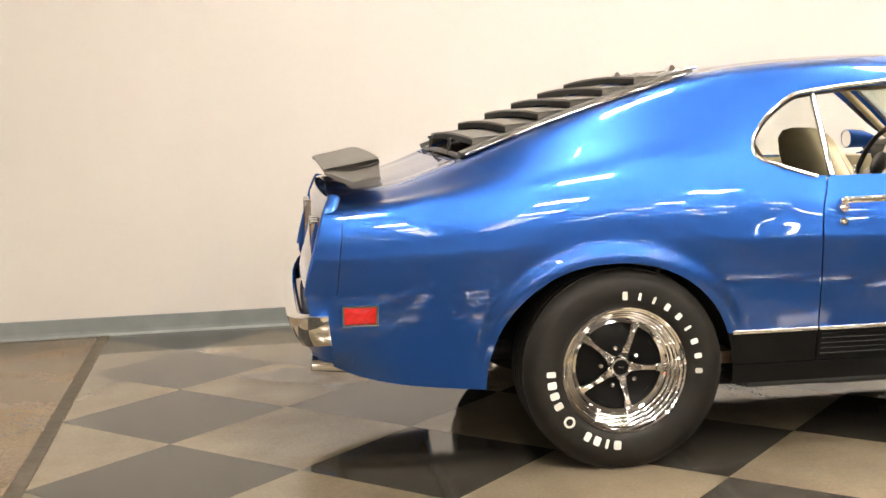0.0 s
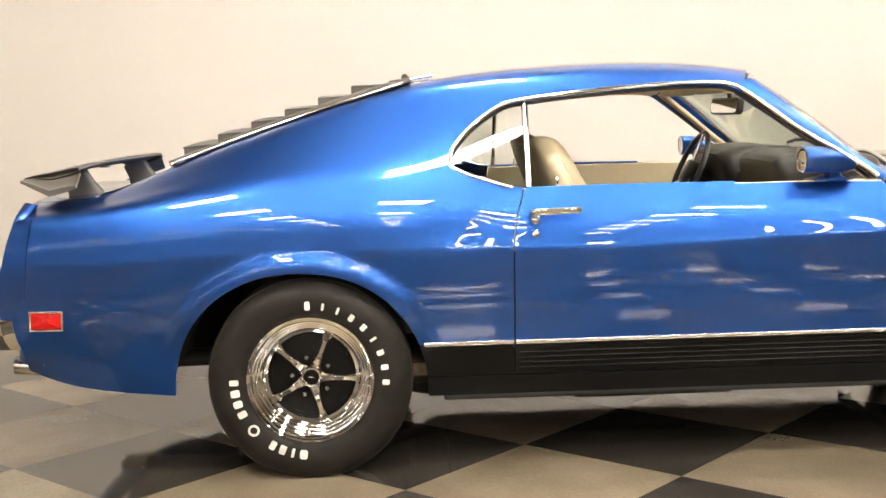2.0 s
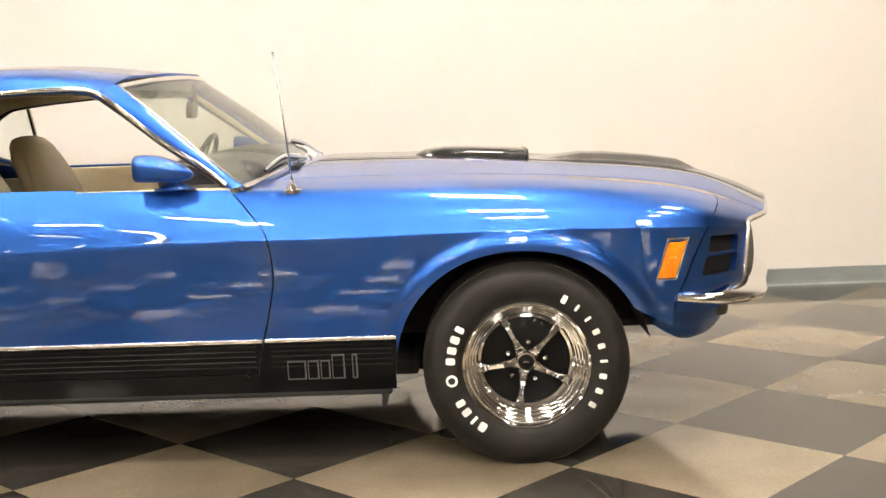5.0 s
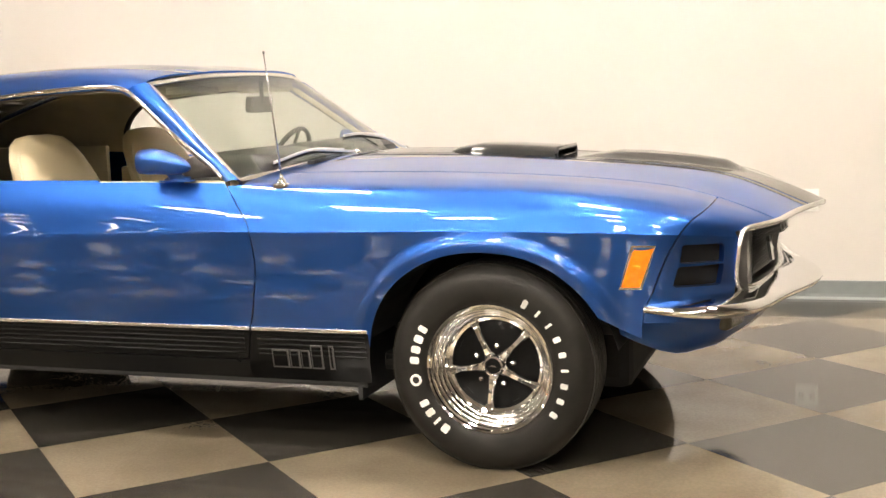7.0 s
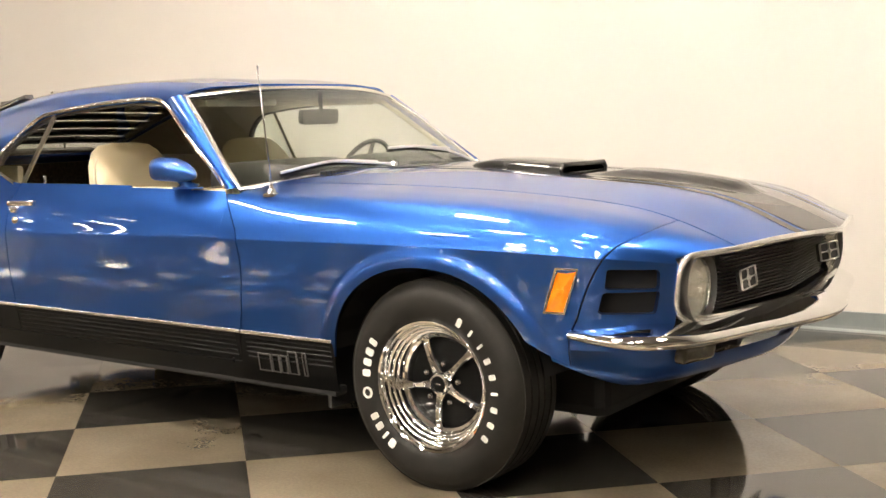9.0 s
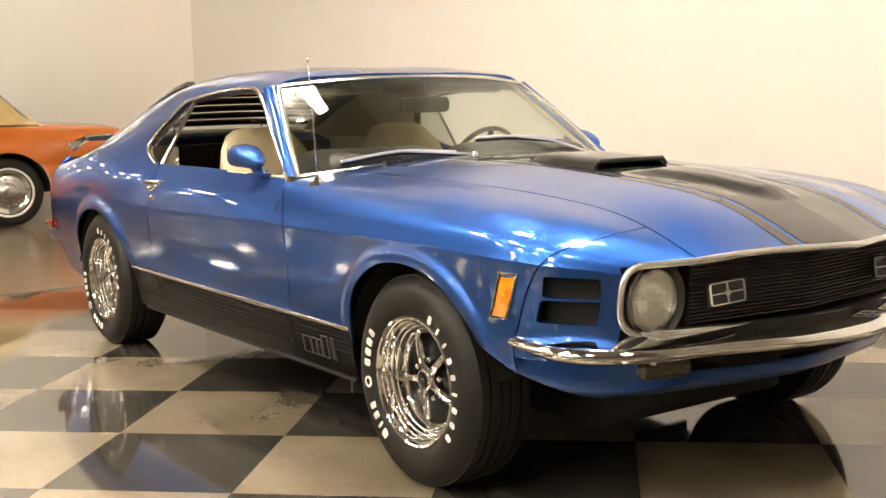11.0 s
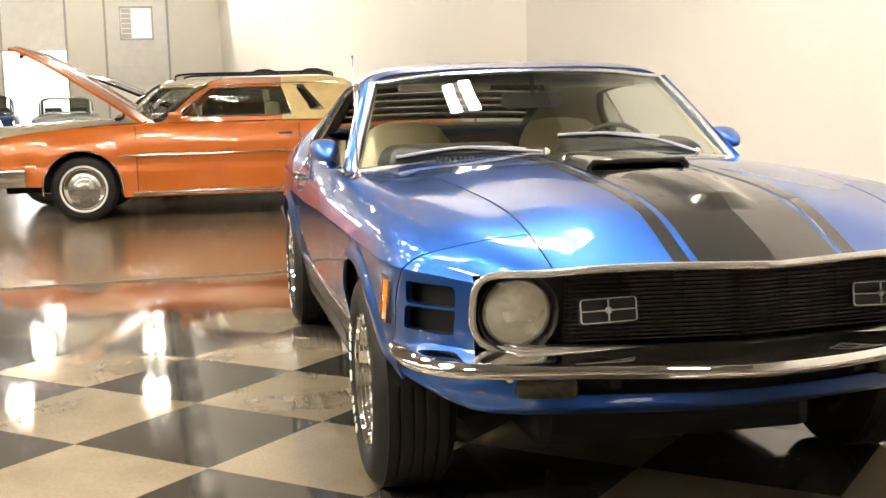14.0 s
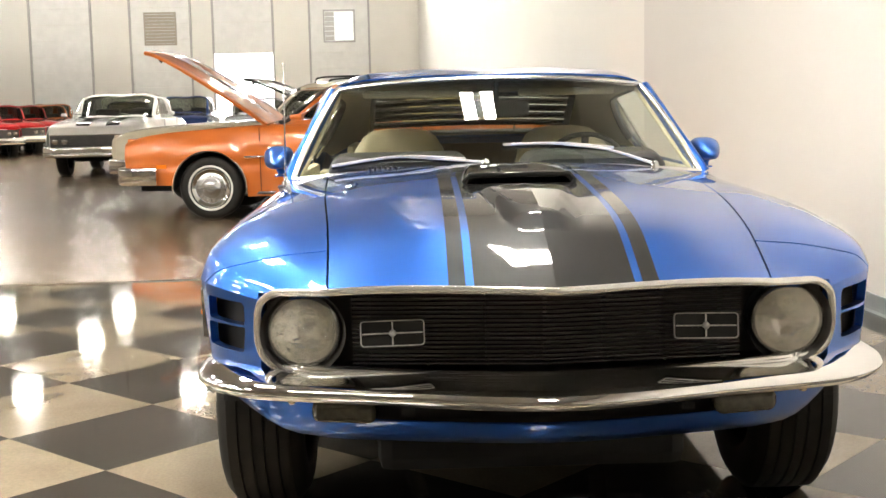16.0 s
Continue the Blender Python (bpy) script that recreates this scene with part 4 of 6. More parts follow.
    for k in range(5):
        a = 90 + 72 * k + (-27 if x > 1 else 23)
        # a spoke widens towards hub and rim and bows outwards
        rows = [(0.028, 0.019, 0.052), (0.045, 0.0125, 0.056), (0.080, 0.0100, 0.055), (0.112, 0.0100, 0.050), (0.134, 0.0125, 0.044), (0.150, 0.019, 0.038)]
        verts, faces = [], []
        for r, h, y in rows:
            for dx, dy in ((-h, -0.016), (-h, -0.003), (-h * 0.55, 0.004), (h * 0.55, 0.004), (h, -0.003), (h, -0.016)):
                verts.append((dx, y + dy, r))
        for i in range(len(rows) - 1):
            for q in range(6):
                faces.append((i * 6 + q, i * 6 + (q + 1) % 6, i * 6 + 6 + (q + 1) % 6, i * 6 + 6 + q))
        faces += [tuple(range(6)), tuple(range(35, 29, -1))]
        part("spoke", moved((verts, faces), pose(0, 0, 0, 0, 90 - a, 0)), M_CHROME, w, "chrome spoke", angle=35)
        # the recessed black pocket between two spokes, and a lug nut
        pocket = lathe([(0.0, 0.028), (0.020, 0.028), (0.026, 0.034), (0.022, 0.040), (0.0, 0.034)], 16, "y")
        part("pocket", moved(pocket, pose(0, 0, 0, 0, 90 - a - 36, 0) @ pose(0, 0, 0.112, 0, 0, 0) @ Matrix.Diagonal((1.25, 0.45, 0.8, 1))), M_DARK, w, smooth=True)
        nut = lathe([(0.0095, 0.030), (0.0095, 0.050), (0.007, 0.056), (0.0, 0.058)], 6, "y")
        part("lug_nut", moved(nut, pose(0, 0, 0, 0, 90 - a - 36, 0) @ pose(0, 0, 0.062)), M_CHROME, w)
    cap = part("hub_cap", lathe([(0.034, 0.03), (0.034, 0.062), (0.031, 0.068), (0.026, 0.069), (0.025, 0.064), (0.0, 0.066)], 32, "y"), M_CHROME, w, "chrome hub cap with a black centre", angle=35)
    part("badge", lathe([(0.0245, 0.0645), (0.0, 0.0685)], 24, "y"), M_BLACKPAINT, cap)
    part("emblem", merged(slab([(-0.010, -0.002), (0.011, 0.000), (0.007, 0.004), (-0.008, 0.003)], 0.0015, "y", 0.068)), M_CHROME, cap)
    return w


for x in (0.0, WHEELBASE):
    for s in (-1, 1):
        wheel(x, s)

# wheel wells, floor pan and dark structure behind the gaps
for k, (cx, cz, r) in enumerate(ARCHES):
    for s in (-1, 1):
        prof = [((r + 0.02) * math.cos(radians(a)), (r + 0.02) * math.sin(radians(a))) for a in range(14, 167, 8)]
        verts = [(cx + a, s * y, cz + b) for y in (0.50, 0.822) for a, b in prof]
        n = len(prof)
        faces = [(i, i + 1, n + i + 1, n + i) for i in range(n - 1)]
        faces.append(tuple(range(n)))
        part("wheel_well", (verts, faces), M_DARK, car)
part("underbody", joined(box(0.30, 2.40, -0.60, 0.60, 0.24, 0.30, 0.02), box(-0.45, 0.42, -0.50, 0.50, 0.30, 0.66, 0.03), box(0.40, 2.30, -0.795, 0.795, 0.255, 0.42, 0.01), box(0.36, 0.66, -0.79, 0.79, 0.42, 0.70),
     box(-0.86, -0.45, -0.74, 0.74, 0.36, 0.80, 0.04), box(2.0, 3.36, -0.50, 0.50, 0.36, 0.72, 0.03)), M_DARK, car)
for s in (-1, 1):
    part("splash_shield", box(2.285, 2.300, min(s * 0.45, s * 0.80), max(s * 0.45, s * 0.80), 0.19, 0.62), M_DARK, car)
    part("splash_shield", box(-0.475, -0.455, min(s * 0.45, s * 0.76), max(s * 0.45, s * 0.76), 0.33, 0.62), M_DARK, car)
part("floor_pan", box(0.45, 2.25, -0.66, 0.66, 0.190, 0.26, 0.03), M_DARK, car)
for s in (-1, 1):
    part("sill_rail", box(0.42, 2.32, s * 0.77 - 0.03, s * 0.77 + 0.03, 0.228, 0.26, 0.01), M_DARK, car)
part("crossmember", joined(box(2.45, 3.10, -0.42, 0.42, 0.165, 0.40, 0.04), box(2.62, 2.84, -0.62, 0.62, 0.20, 0.34, 0.03)), M_DARK, car)
part("gearbox", box(2.25, 2.45, -0.16, 0.16, 0.145, 0.30, 0.05), M_DARK, car)
for s in (-1, 1):
    part("exhaust_pipe", sweep(spline([(2.3, s * 0.30, 0.20), (1.9, s * 0.34, 0.165), (1.0, s * 0.36, 0.16), (0.35, s * 0.40, 0.19), (0.0, s * 0.46, 0.33), (-0.45, s * 0.52, 0.34), (-0.85, s * 0.58, 0.35)], 5), ring(0.03, 10)), M_DARK, car, smooth=True)
    part("muffler", sweep(spline([(1.45, s * 0.36, 0.175), (1.40, s * 0.36, 0.175), (0.95, s * 0.36, 0.175), (0.90, s * 0.36, 0.175)], 3), ring(0.07, 14, 1.3, 0.8)), M_DARK, car, angle=50)
part("axle", sweep([(0, -0.66, AXLE_Z), (0, 0.66, AXLE_Z)], ring(0.04, 10)), M_DARK, car, smooth=True)
# an added dark block stands in for the shade under the cowl
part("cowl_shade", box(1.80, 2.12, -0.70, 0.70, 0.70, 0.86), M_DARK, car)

# windshield, rear glass, pillars and bright trim
def pane_between(top, bottom, n=14, bulge=0.02):
    a, b = spline(top, n), spline(bottom, n)
    verts, faces = [], []
    rows = 8
    for r in range(rows + 1):
        t = r / rows
        for p, q in zip(a, b):
            c = p.lerp(q, t)
            c.x += bulge * math.sin(math.pi * t)
            verts.append(tuple(c))
    k = len(a)
    for r in range(rows):
        for i in range(k - 1):
            faces.append((r * k + i, r * k + i + 1, (r + 1) * k + i + 1, (r + 1) * k + i))
    inner = [(x - 0.004, y, z - 0.003) for x, y, z in verts]
    o = len(verts)
    return verts + inner, faces + [tuple(i + o for i in f[::-1]) for f in faces]


WS_TOP = [(1.458, -0.604, 1.222), (1.536, -0.35, 1.246), (1.562, 0, 1.256), (1.536, 0.35, 1.246), (1.458, 0.604, 1.222)]
WS_BOT = [(1.868, -0.748, 0.893), (1.950, -0.42, 0.922), (1.985, 0, 0.934), (1.950, 0.42, 0.922), (1.868, 0.748, 0.893)]
wsh = part("windshield", pane_between(WS_TOP, WS_BOT), M_WINDSHIELD, car, "tinted curved windshield", smooth=True)
wsh.visible_shadow = False
loop = spline(WS_TOP, 8)[:-1] + [p for p in spline([WS_TOP[-1], (1.600, 0.658, 1.118), (1.735, 0.708, 1.005), WS_BOT[-1]], 6)][:-1] + spline(WS_BOT[::-1], 8)[:-1] + spline([WS_BOT[0], (1.735, -0.708, 1.005), (1.600, -0.658, 1.118), WS_TOP[0]], 6)[:-1]
part("windshield_trim", sweep(loop, rounded(0.022, 0.016, 0.006, 2), loop=True, up=(0.6, 0, 0.8)), M_SATIN, car, "chrome windshield trim", angle=40)
rear_pane = SHELL.cut(lambda x, y, z, s: np.minimum(np.minimum(rear_side(x) - y, 0.325 - 0.03 * (y / 0.5) ** 2 - x), np.minimum(x + 0.465, 2.6 - s)))
rg = part("rear_window", two(rear_pane).mesh("rear_window", M_GLASS, 0.004, -0.012), M_GLASS, car, "sloping rear window glass")
rg.visible_shadow = False
for s in (-1, 1):
    # A-pillar: a rounded blue strip between side window and windshield
    outer = [(1.395, 0.648, 1.206), (1.533, 0.687, 1.108), (1.624, 0.714, 1.040), (1.77, 0.757, 0.946), (1.835, 0.778, 0.893)]
    inner = [(1.466, 0.610, 1.226), (1.600, 0.658, 1.120), (1.690, 0.693, 1.043), (1.815, 0.737, 0.936), (1.885, 0.756, 0.888)]
    a, b = spline(outer, 6), spline(inner, 6)
    verts, faces = [], []
    for p, q in zip(a, b):
        m = p.lerp(q, 0.5) + Vector((0.012, 0.014, 0.010))
        m1, m2 = p.lerp(m, 0.6) + Vector((0.001, 0.007, 0.003)), q.lerp(m, 0.6) + Vector((0.006, 0.002, 0.005))
        dn = Vector((-0.012, -0.020, -0.012))
        verts += [p, m1, m, m2, q, q + dn, p + dn]
    for i in range(len(a) - 1):
        for q in range(7):
            faces.append((i * 7 + q, i * 7 + (q + 1) % 7, i * 7 + 7 + (q + 1) % 7, i * 7 + 7 + q))
    data = ([(v[0], v[1] * s, v[2]) for v in verts], faces if s > 0 else [f[::-1] for f in faces])
    part("pillar", data, M_BLUE, car, smooth=True)
    part("pillar_trim", sweep([(x - 0.010, s * (y - 0.022), z - 0.016) for x, y, z in [p.lerp(q, 0.55) for p, q in zip(a, b)]], rounded(0.035, 0.022, 0.008, 2)), M_CREAM, car, "cream pillar trim", angle=50)
    # bright trim round the side windows and along the drip rail
    rim_pts = [(0.655, 0.905), (0.599, 0.922), (0.515, 0.950), (0.478, 0.966), (0.461, 0.985), (0.469, 1.027), (0.492, 1.057), (0.533, 1.098), (0.585, 1.136), (0.640, 1.167), (0.68, 1.177)]
    top_pts = [(0.81, 1.193), (1.0, 1.209), (1.18, 1.219), (1.30, 1.221), (1.378, 1.213), (1.44, 1.182), (1.533, 1.110), (1.624, 1.044), (1.77, 0.951), (1.825, 0.908)]

    def on_side(x, z):
        """The width of the greenhouse at a place."""
        d0, d1 = (float(roof_D[0](x)), float(roof_D[1](x))), (float(side_T[0](x)), float(side_T[1](x)))
        t = min(1, max(0, (d0[1] - z) / (d0[1] - d1[1])))
        return d0[0] + (d1[0] - d0[0]) * t
    pts = [(x, s * (on_side(x, z) + 0.006), z) for x, z in rim_pts + top_pts]
    bead = [(x, s * (on_side(x, z) - 0.014), z - 0.010) for x, z in rim_pts[4:] + top_pts]
    part("window_seal", sweep(spline(bead, 4), rounded(0.020, 0.024, 0.006, 2), up=(0, s, 0.2)), M_SEAL, car, "dark rubber window seal", angle=40)
    part("window_trim", sweep(spline(pts, 4), rounded(0.014, 0.011, 0.005, 3), up=(0, s, 0.2)), M_CHROME, car, "chrome window trim", angle=40)
    part("window_post", sweep([(0.706, s * (on_side(0.706, 0.90) - 0.002), 0.905), (0.712, s * (on_side(0.712, 1.17) - 0.012), 1.172)], rounded(0.020, 0.016, 0.007, 3), up=(0, s, 0)), M_CHROME, car, "chrome quarter window post", angle=40)
    # belt moulding on the door top and bright line over the black lower body
    for x0, x1, own in ((0.362, 0.646, car), (0.653, 1.921, side_doors[0 if s < 0 else 1]), (1.929, 2.338, car)):
        xs = np.linspace(x0, x1, 12)
        line = [(x, s * 0.8318, TRIM_Z) for x in xs]
        part("side_moulding", sweep(line, rounded(0.008, 0.014, 0.003, 2)), M_SATIN, own, "bright side moulding", angle=40)
    # ribs of the lower panels
    for k in range(5):
        z = 0.400 - k * 0.017
        for x0, x1, own in ((0.664, 1.895, side_doors[0 if s < 0 else 1]), (1.945, 2.325, car)):
            y = 0.830 - 0.030 * ((0.42 - z) / 0.174)
            part("rib", sweep([(x0, s * y, z), (x1, s * y, z)], rounded(0.007, 0.007, 0.003, 1)), M_BLACKPAINT, own)
    # rear louvre frame edge trim
    edge = [(x, s * (float(rear_side(x)) + 0.010), float(np.interp(x, [-0.47, -0.2, 0.1, 0.285, 0.33], [0.985, 1.080, 1.176, 1.226, 1.240])) + 0.010) for x in np.linspace(-0.45, 0.315, 9)]
    part("window_trim", sweep(edge, rounded(0.008, 0.007, 0.002, 2)), M_CHROME, car, "chrome rear window trim", angle=40)


# louvred cover over the rear window
louvre = part("rear_louvre", box(-0.01, 0.01, -0.01, 0.01, 1.06, 1.08), M_LOUVRE, car, "black slatted louvre over the rear window")
base_z = table([-0.48, -0.2, 0.1, 0.285, 0.36], [0.990, 1.088, 1.186, 1.240, 1.258])


def slat(x0, x1, rise):
    """One slat: its rear edge stands proud, its front edge lies on the frame; crowned across."""
    verts, faces = [], []
    n, rows = 20, 5
    for layer in (0.0, -0.007):
        for r in range(rows + 1):
            t = r / rows
            x = x0 + (x1 - x0) * t
            w = float(rear_side(x)) - 0.035
            for i in range(n + 1):
                u = -1 + 2 * i / n
                drop = 0.012 * abs(u) ** 2.2
                lift = rise * (1 - t) ** 0.9
                verts.append((x, u * w, float(base_z(x)) + 0.014 + lift - drop + layer))
    k = n + 1
    o = k * (rows + 1)
    for r in range(rows):
        for i in range(n):
            a = r * k + i
            faces += [(a, a + 1, a + k + 1, a + k), (o + a + k, o + a + k + 1, o + a + 1, o + a)]
    edge = [i for i in range(k)] + [r * k + n for r in range(1, rows + 1)] + [rows * k + i for i in range(n - 1, -1, -1)] + [r * k for r in range(rows - 1, 0, -1)]
    for a, b in zip(edge, edge[1:] + edge[:1]):
        faces.append((b, a, o + a, o + b))
    # closed cheeks at both ends
    for s, i in ((-1, 0), (1, n)):
        top = [verts[r * k + i] for r in range(rows + 1)]
        low = [(x, y, float(base_z(x)) - 0.006) for x, y, z in top]
        b = len(verts)
        verts.extend(top + low)
        for r in range(rows):
            faces.append((b + r, b + r + 1, b + rows + 2 + r, b + rows + 1 + r))
    return verts, faces


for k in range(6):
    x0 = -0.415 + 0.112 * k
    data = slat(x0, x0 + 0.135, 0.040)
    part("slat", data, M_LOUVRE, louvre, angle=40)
    # an added dark strip stands in for the shade inside the open slat
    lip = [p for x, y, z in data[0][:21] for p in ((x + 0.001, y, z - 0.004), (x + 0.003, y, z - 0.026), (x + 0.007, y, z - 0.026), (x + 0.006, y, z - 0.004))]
    part("edge_strip", (lip, [(4 * i + q, 4 * i + q + 1, 4 * i + q + 5, 4 * i + q + 4) for i in range(20) for q in range(3)]), M_DARK, louvre, "added dark strip standing in for the shade under a slat")
for s in (-1, 1):
    line = [(x, s * (float(rear_side(x)) - 0.02), float(base_z(x)) + 0.006) for x in np.linspace(-0.46, 0.34, 10)]
    part("side_rail", sweep(line, rounded(0.05, 0.018, 0.006, 2)), M_LOUVRE, louvre, angle=40)
    part("hinge", merged(sweep([(0.27, s * 0.34, float(base_z(0.27)) + 0.02), (0.34, s * 0.34, 1.266), (0.42, s * 0.335, 1.275)], rounded(0.03, 0.012, 0.005, 2)),
                         moved(lathe([(0.0, -0.022), (0.011, -0.022), (0.011, 0.022), (0.0, 0.022)], 12, "y"), pose(0.325, s * 0.34, 1.272))), M_CHROME, louvre, "chrome louvre hinge", angle=40)
    part("latch", merged(sweep([(-0.455, s * 0.26, 0.985), (-0.452, s * 0.26, 1.046)], ring(0.006, 8), up=(1, 0, 0)), sweep([(-0.462, s * 0.26 - 0.022, 1.046), (-0.442, s * 0.26 + 0.022, 1.048)], ring(0.005, 8))), M_MATTE, louvre, "small black latch", smooth=True)
part("top_panel", pane_between([(0.262, -0.48, 1.238), (0.262, 0, 1.252), (0.262, 0.48, 1.238)], [(0.338, -0.47, 1.252), (0.345, 0, 1.270), (0.338, 0.47, 1.252)], 8, 0.0), M_LOUVRE, louvre, smooth=True)
part("bottom_bar", sweep(spline([(-0.447, -0.53, 0.992), (-0.453, 0, 1.002), (-0.447, 0.53, 0.992)], 6), rounded(0.016, 0.018, 0.005, 2)), M_LOUVRE, louvre, angle=40)

# wing on the trunk lid
wing = part("rear_wing", box(-0.83, -0.80, -0.02, 0.02, 0.975, 0.98), M_LOUVRE, car, "black wing with drooping ends on the trunk lid")
blade = spline([(-0.82, -0.705, 0.066), (-0.82, -0.685, 0.056), (-0.82, -0.640, 0.024), (-0.82, -0.605, 0.006), (-0.82, 0, 0.0), (-0.82, 0.605, 0.006), (-0.82, 0.640, 0.024), (-0.82, 0.685, 0.056), (-0.82, 0.705, 0.066)], 5)
aero = [(-0.088, -0.022), (-0.088, -0.016), (-0.06, -0.006), (0.0, 0.009), (0.06, 0.021), (0.084, 0.023), (0.088, 0.014), (0.05, 0.001), (0.0, -0.010), (-0.06, -0.019)]
vb, fb = [], []
for p in blade:
    # the ends droop, more at the front edge than at the rear one
    for a, b in aero:
        vb.append((p.x + a, p.y, 0.990 + b - p.z * min(1.0, max(0.12, (a + 0.088) / 0.07))))
ka = len(aero)
for i in range(len(blade) - 1):
    for q in range(ka):
        fb.append((i * ka + q, i * ka + (q + 1) % ka, i * ka + ka + (q + 1) % ka, i * ka + ka + q))
fb += [tuple(range(ka)), tuple(range((len(blade) - 1) * ka + ka - 1, (len(blade) - 1) * ka - 1, -1))]
part("blade", (vb, fb), M_LOUVRE, wing, angle=50)
for s in (-1, 1):
    part("stand", sweep([(-0.765, s * 0.45, 0.885), (-0.785, s * 0.45, 0.93), (-0.812, s * 0.45, 0.980)], rounded(0.04, 0.11, 0.018, 3), up=(1, 0, 0), scales=[1.15, 0.9, 0.85]), M_LOUVRE, wing, angle=40)
    part("pad", sweep([(-0.86, s * 0.45, 0.892), (-0.72, s * 0.45, 0.896)], rounded(0.07, 0.012, 0.004, 2)), M_MATTE, wing, angle=40)

# tail: panel, lamps, bumper, valance, exhaust
tp = []
for z, x in ((0.885, -0.894), (0.84, -0.914), (0.78, -0.916), (0.66, -0.944), (0.57, -0.966)):
    w = 0.70 if z > 0.86 else 0.755
    tp.append([(x - 0.022 * (1 - (y / 0.78) ** 2), y, z) for y in np.linspace(-w, w, 17)])
vt = [p for row in tp for p in row]
ft = [(r * 17 + i, r * 17 + i + 1, r * 17 + 18 + i, r * 17 + 17 + i) for r in range(4) for i in range(16)]
vt2 = [(x + 0.02, y, z) for x, y, z in vt]
part("tail_panel", merged((vt, ft), (vt2, [f[::-1] for f in ft])), M_BLUE, car, smooth=True)
for s in (-1, 1):
    part("tail_cap", sweep(spline([(-0.882, s * 0.70, 0.886), (-0.902, s * 0.746, 0.84), (-0.926, s * 0.764, 0.76), (-0.954, s * 0.775, 0.66), (-0.970, s * 0.775, 0.590)], 5), rounded(0.024, 0.04, 0.010, 2), up=(1, 0, 0)), M_BLUE, car, angle=50)
    for k in range(3):
        y = s * (0.42 + 0.085 * k)
        lampm = part("tail_lamp", box(-0.952, -0.925, y - 0.030, y + 0.030, 0.645, 0.80, 0.008), M_RED, car, "red tail lamp in a bright bezel")
        part("bezel", joined(box(-0.955, -0.932, y - 0.037, y - 0.030, 0.638, 0.807), box(-0.955, -0.932, y + 0.030, y + 0.037, 0.638, 0.807), box(-0.955, -0.932, y - 0.037, y + 0.037, 0.80, 0.807), box(-0.955, -0.932, y - 0.037, y + 0.037, 0.638, 0.645)), M_CHROME, lampm, "chrome bezel")
bprof = [(-0.004, 0.034), (0.026, 0.034), (0.036, 0.026), (0.031, 0.000), (0.018, -0.036), (-0.006, -0.070), (-0.018, -0.070), (-0.016, -0.010), (-0.014, 0.028)]
bpath = spline([(-0.912, -0.806, 0.510), (-0.958, -0.798, 0.508), (-0.998, -0.762, 0.505), (-1.008, -0.66, 0.505), (-1.014, -0.35, 0.505), (-1.017, 0, 0.505), (-1.014, 0.35, 0.505), (-1.008, 0.66, 0.505), (-0.998, 0.762, 0.505), (-0.958, 0.798, 0.508), (-0.912, 0.806, 0.510)], 5)
part("rear_bumper", sweep(bpath, [(-a, b) for a, b in bprof][::-1]), M_CHROME, car, "chrome wraparound rear bumper", angle=50)
part("rear_valance", sweep(spline([(-0.84, -0.77, 0.425), (-0.93, -0.71, 0.43), (-0.97, -0.4, 0.43), (-0.97, 0.4, 0.43), (-0.93, 0.71, 0.43), (-0.84, 0.77, 0.425)], 5), rounded(0.03, 0.10, 0.012, 2)), M_BLUE, car, angle=50)
for s in (-1, 1):
    for d in (0.0, 0.075):
        tip = lathe([(0.026, -0.13), (0.030, -0.13), (0.030, 0.0), (0.026, 0.0)], 20, "x", True)
        part("exhaust_tip", moved(tip, pose(-0.84, s * (0.60 + d), 0.352, 0, 6, 0)), M_CHROME, car, "chrome exhaust tip", angle=40)


def lamp_frame(outline, y, s, mat, frame_mat, name, label):
    """A flat lens in a raised bright frame on the body side; outline in x, z."""
    cx, cz = sum(p[0] for p in outline) / len(outline), sum(p[1] for p in outline) / len(outline)
    grown = [(cx + (a - cx) * 1.0 + 0.006 * np.sign(a - cx), cz + (b - cz) * 1.0 + 0.006 * np.sign(b - cz)) for a, b in outline]
    def yy(x):
        return y(x) if callable(y) else y
    k = len(outline)
    verts = [(a, s * (yy(a) + 0.010), b) for a, b in grown] + [(a, s * (yy(a) + 0.010), b) for a, b in outline] + [(a, s * (yy(a) - 0.02), b) for a, b in grown]
    faces = [(i, (i + 1) % k, k + (i + 1) % k, k + i) for i in range(k)] + [(i, 2 * k + i, 2 * k + (i + 1) % k, (i + 1) % k) for i in range(k)]
    f = part(name, (verts, faces), frame_mat, car, label)
    mid = (cx, s * (yy(cx) + 0.011), cz)
    lens = [(a, s * (yy(a) + 0.006), b) for a, b in outline] + [mid]
    part("lens", (lens, [(i, (i + 1) % k, k) for i in range(k)]), mat, f)
    part("core", box(cx - 0.012, cx + 0.012, min(s * (yy(cx) + 0.008), s * (yy(cx) + 0.0125)), max(s * (yy(cx) + 0.008), s * (yy(cx) + 0.0125)), cz - 0.006, cz + 0.006, 0.002), mat, f)


for s in (-1, 1):
    lamp_frame([(-0.868, 0.505), (-0.772, 0.505), (-0.770, 0.557), (-0.868, 0.557)], table([-0.9, -0.75], [0.805, 0.821]), s, M_RED, M_CHROME, "rear_marker_lamp", "red side marker lamp in a chrome frame")
    lamp_frame([(3.150, 0.583), (3.204, 0.583), (3.245, 0.700), (3.188, 0.700)], table([3.14, 3.20, 3.25], [0.8510, 0.8440, 0.8370]), s, M_AMBER, M_CHROME, "front_marker_lamp", "amber side marker lamp in a chrome frame")

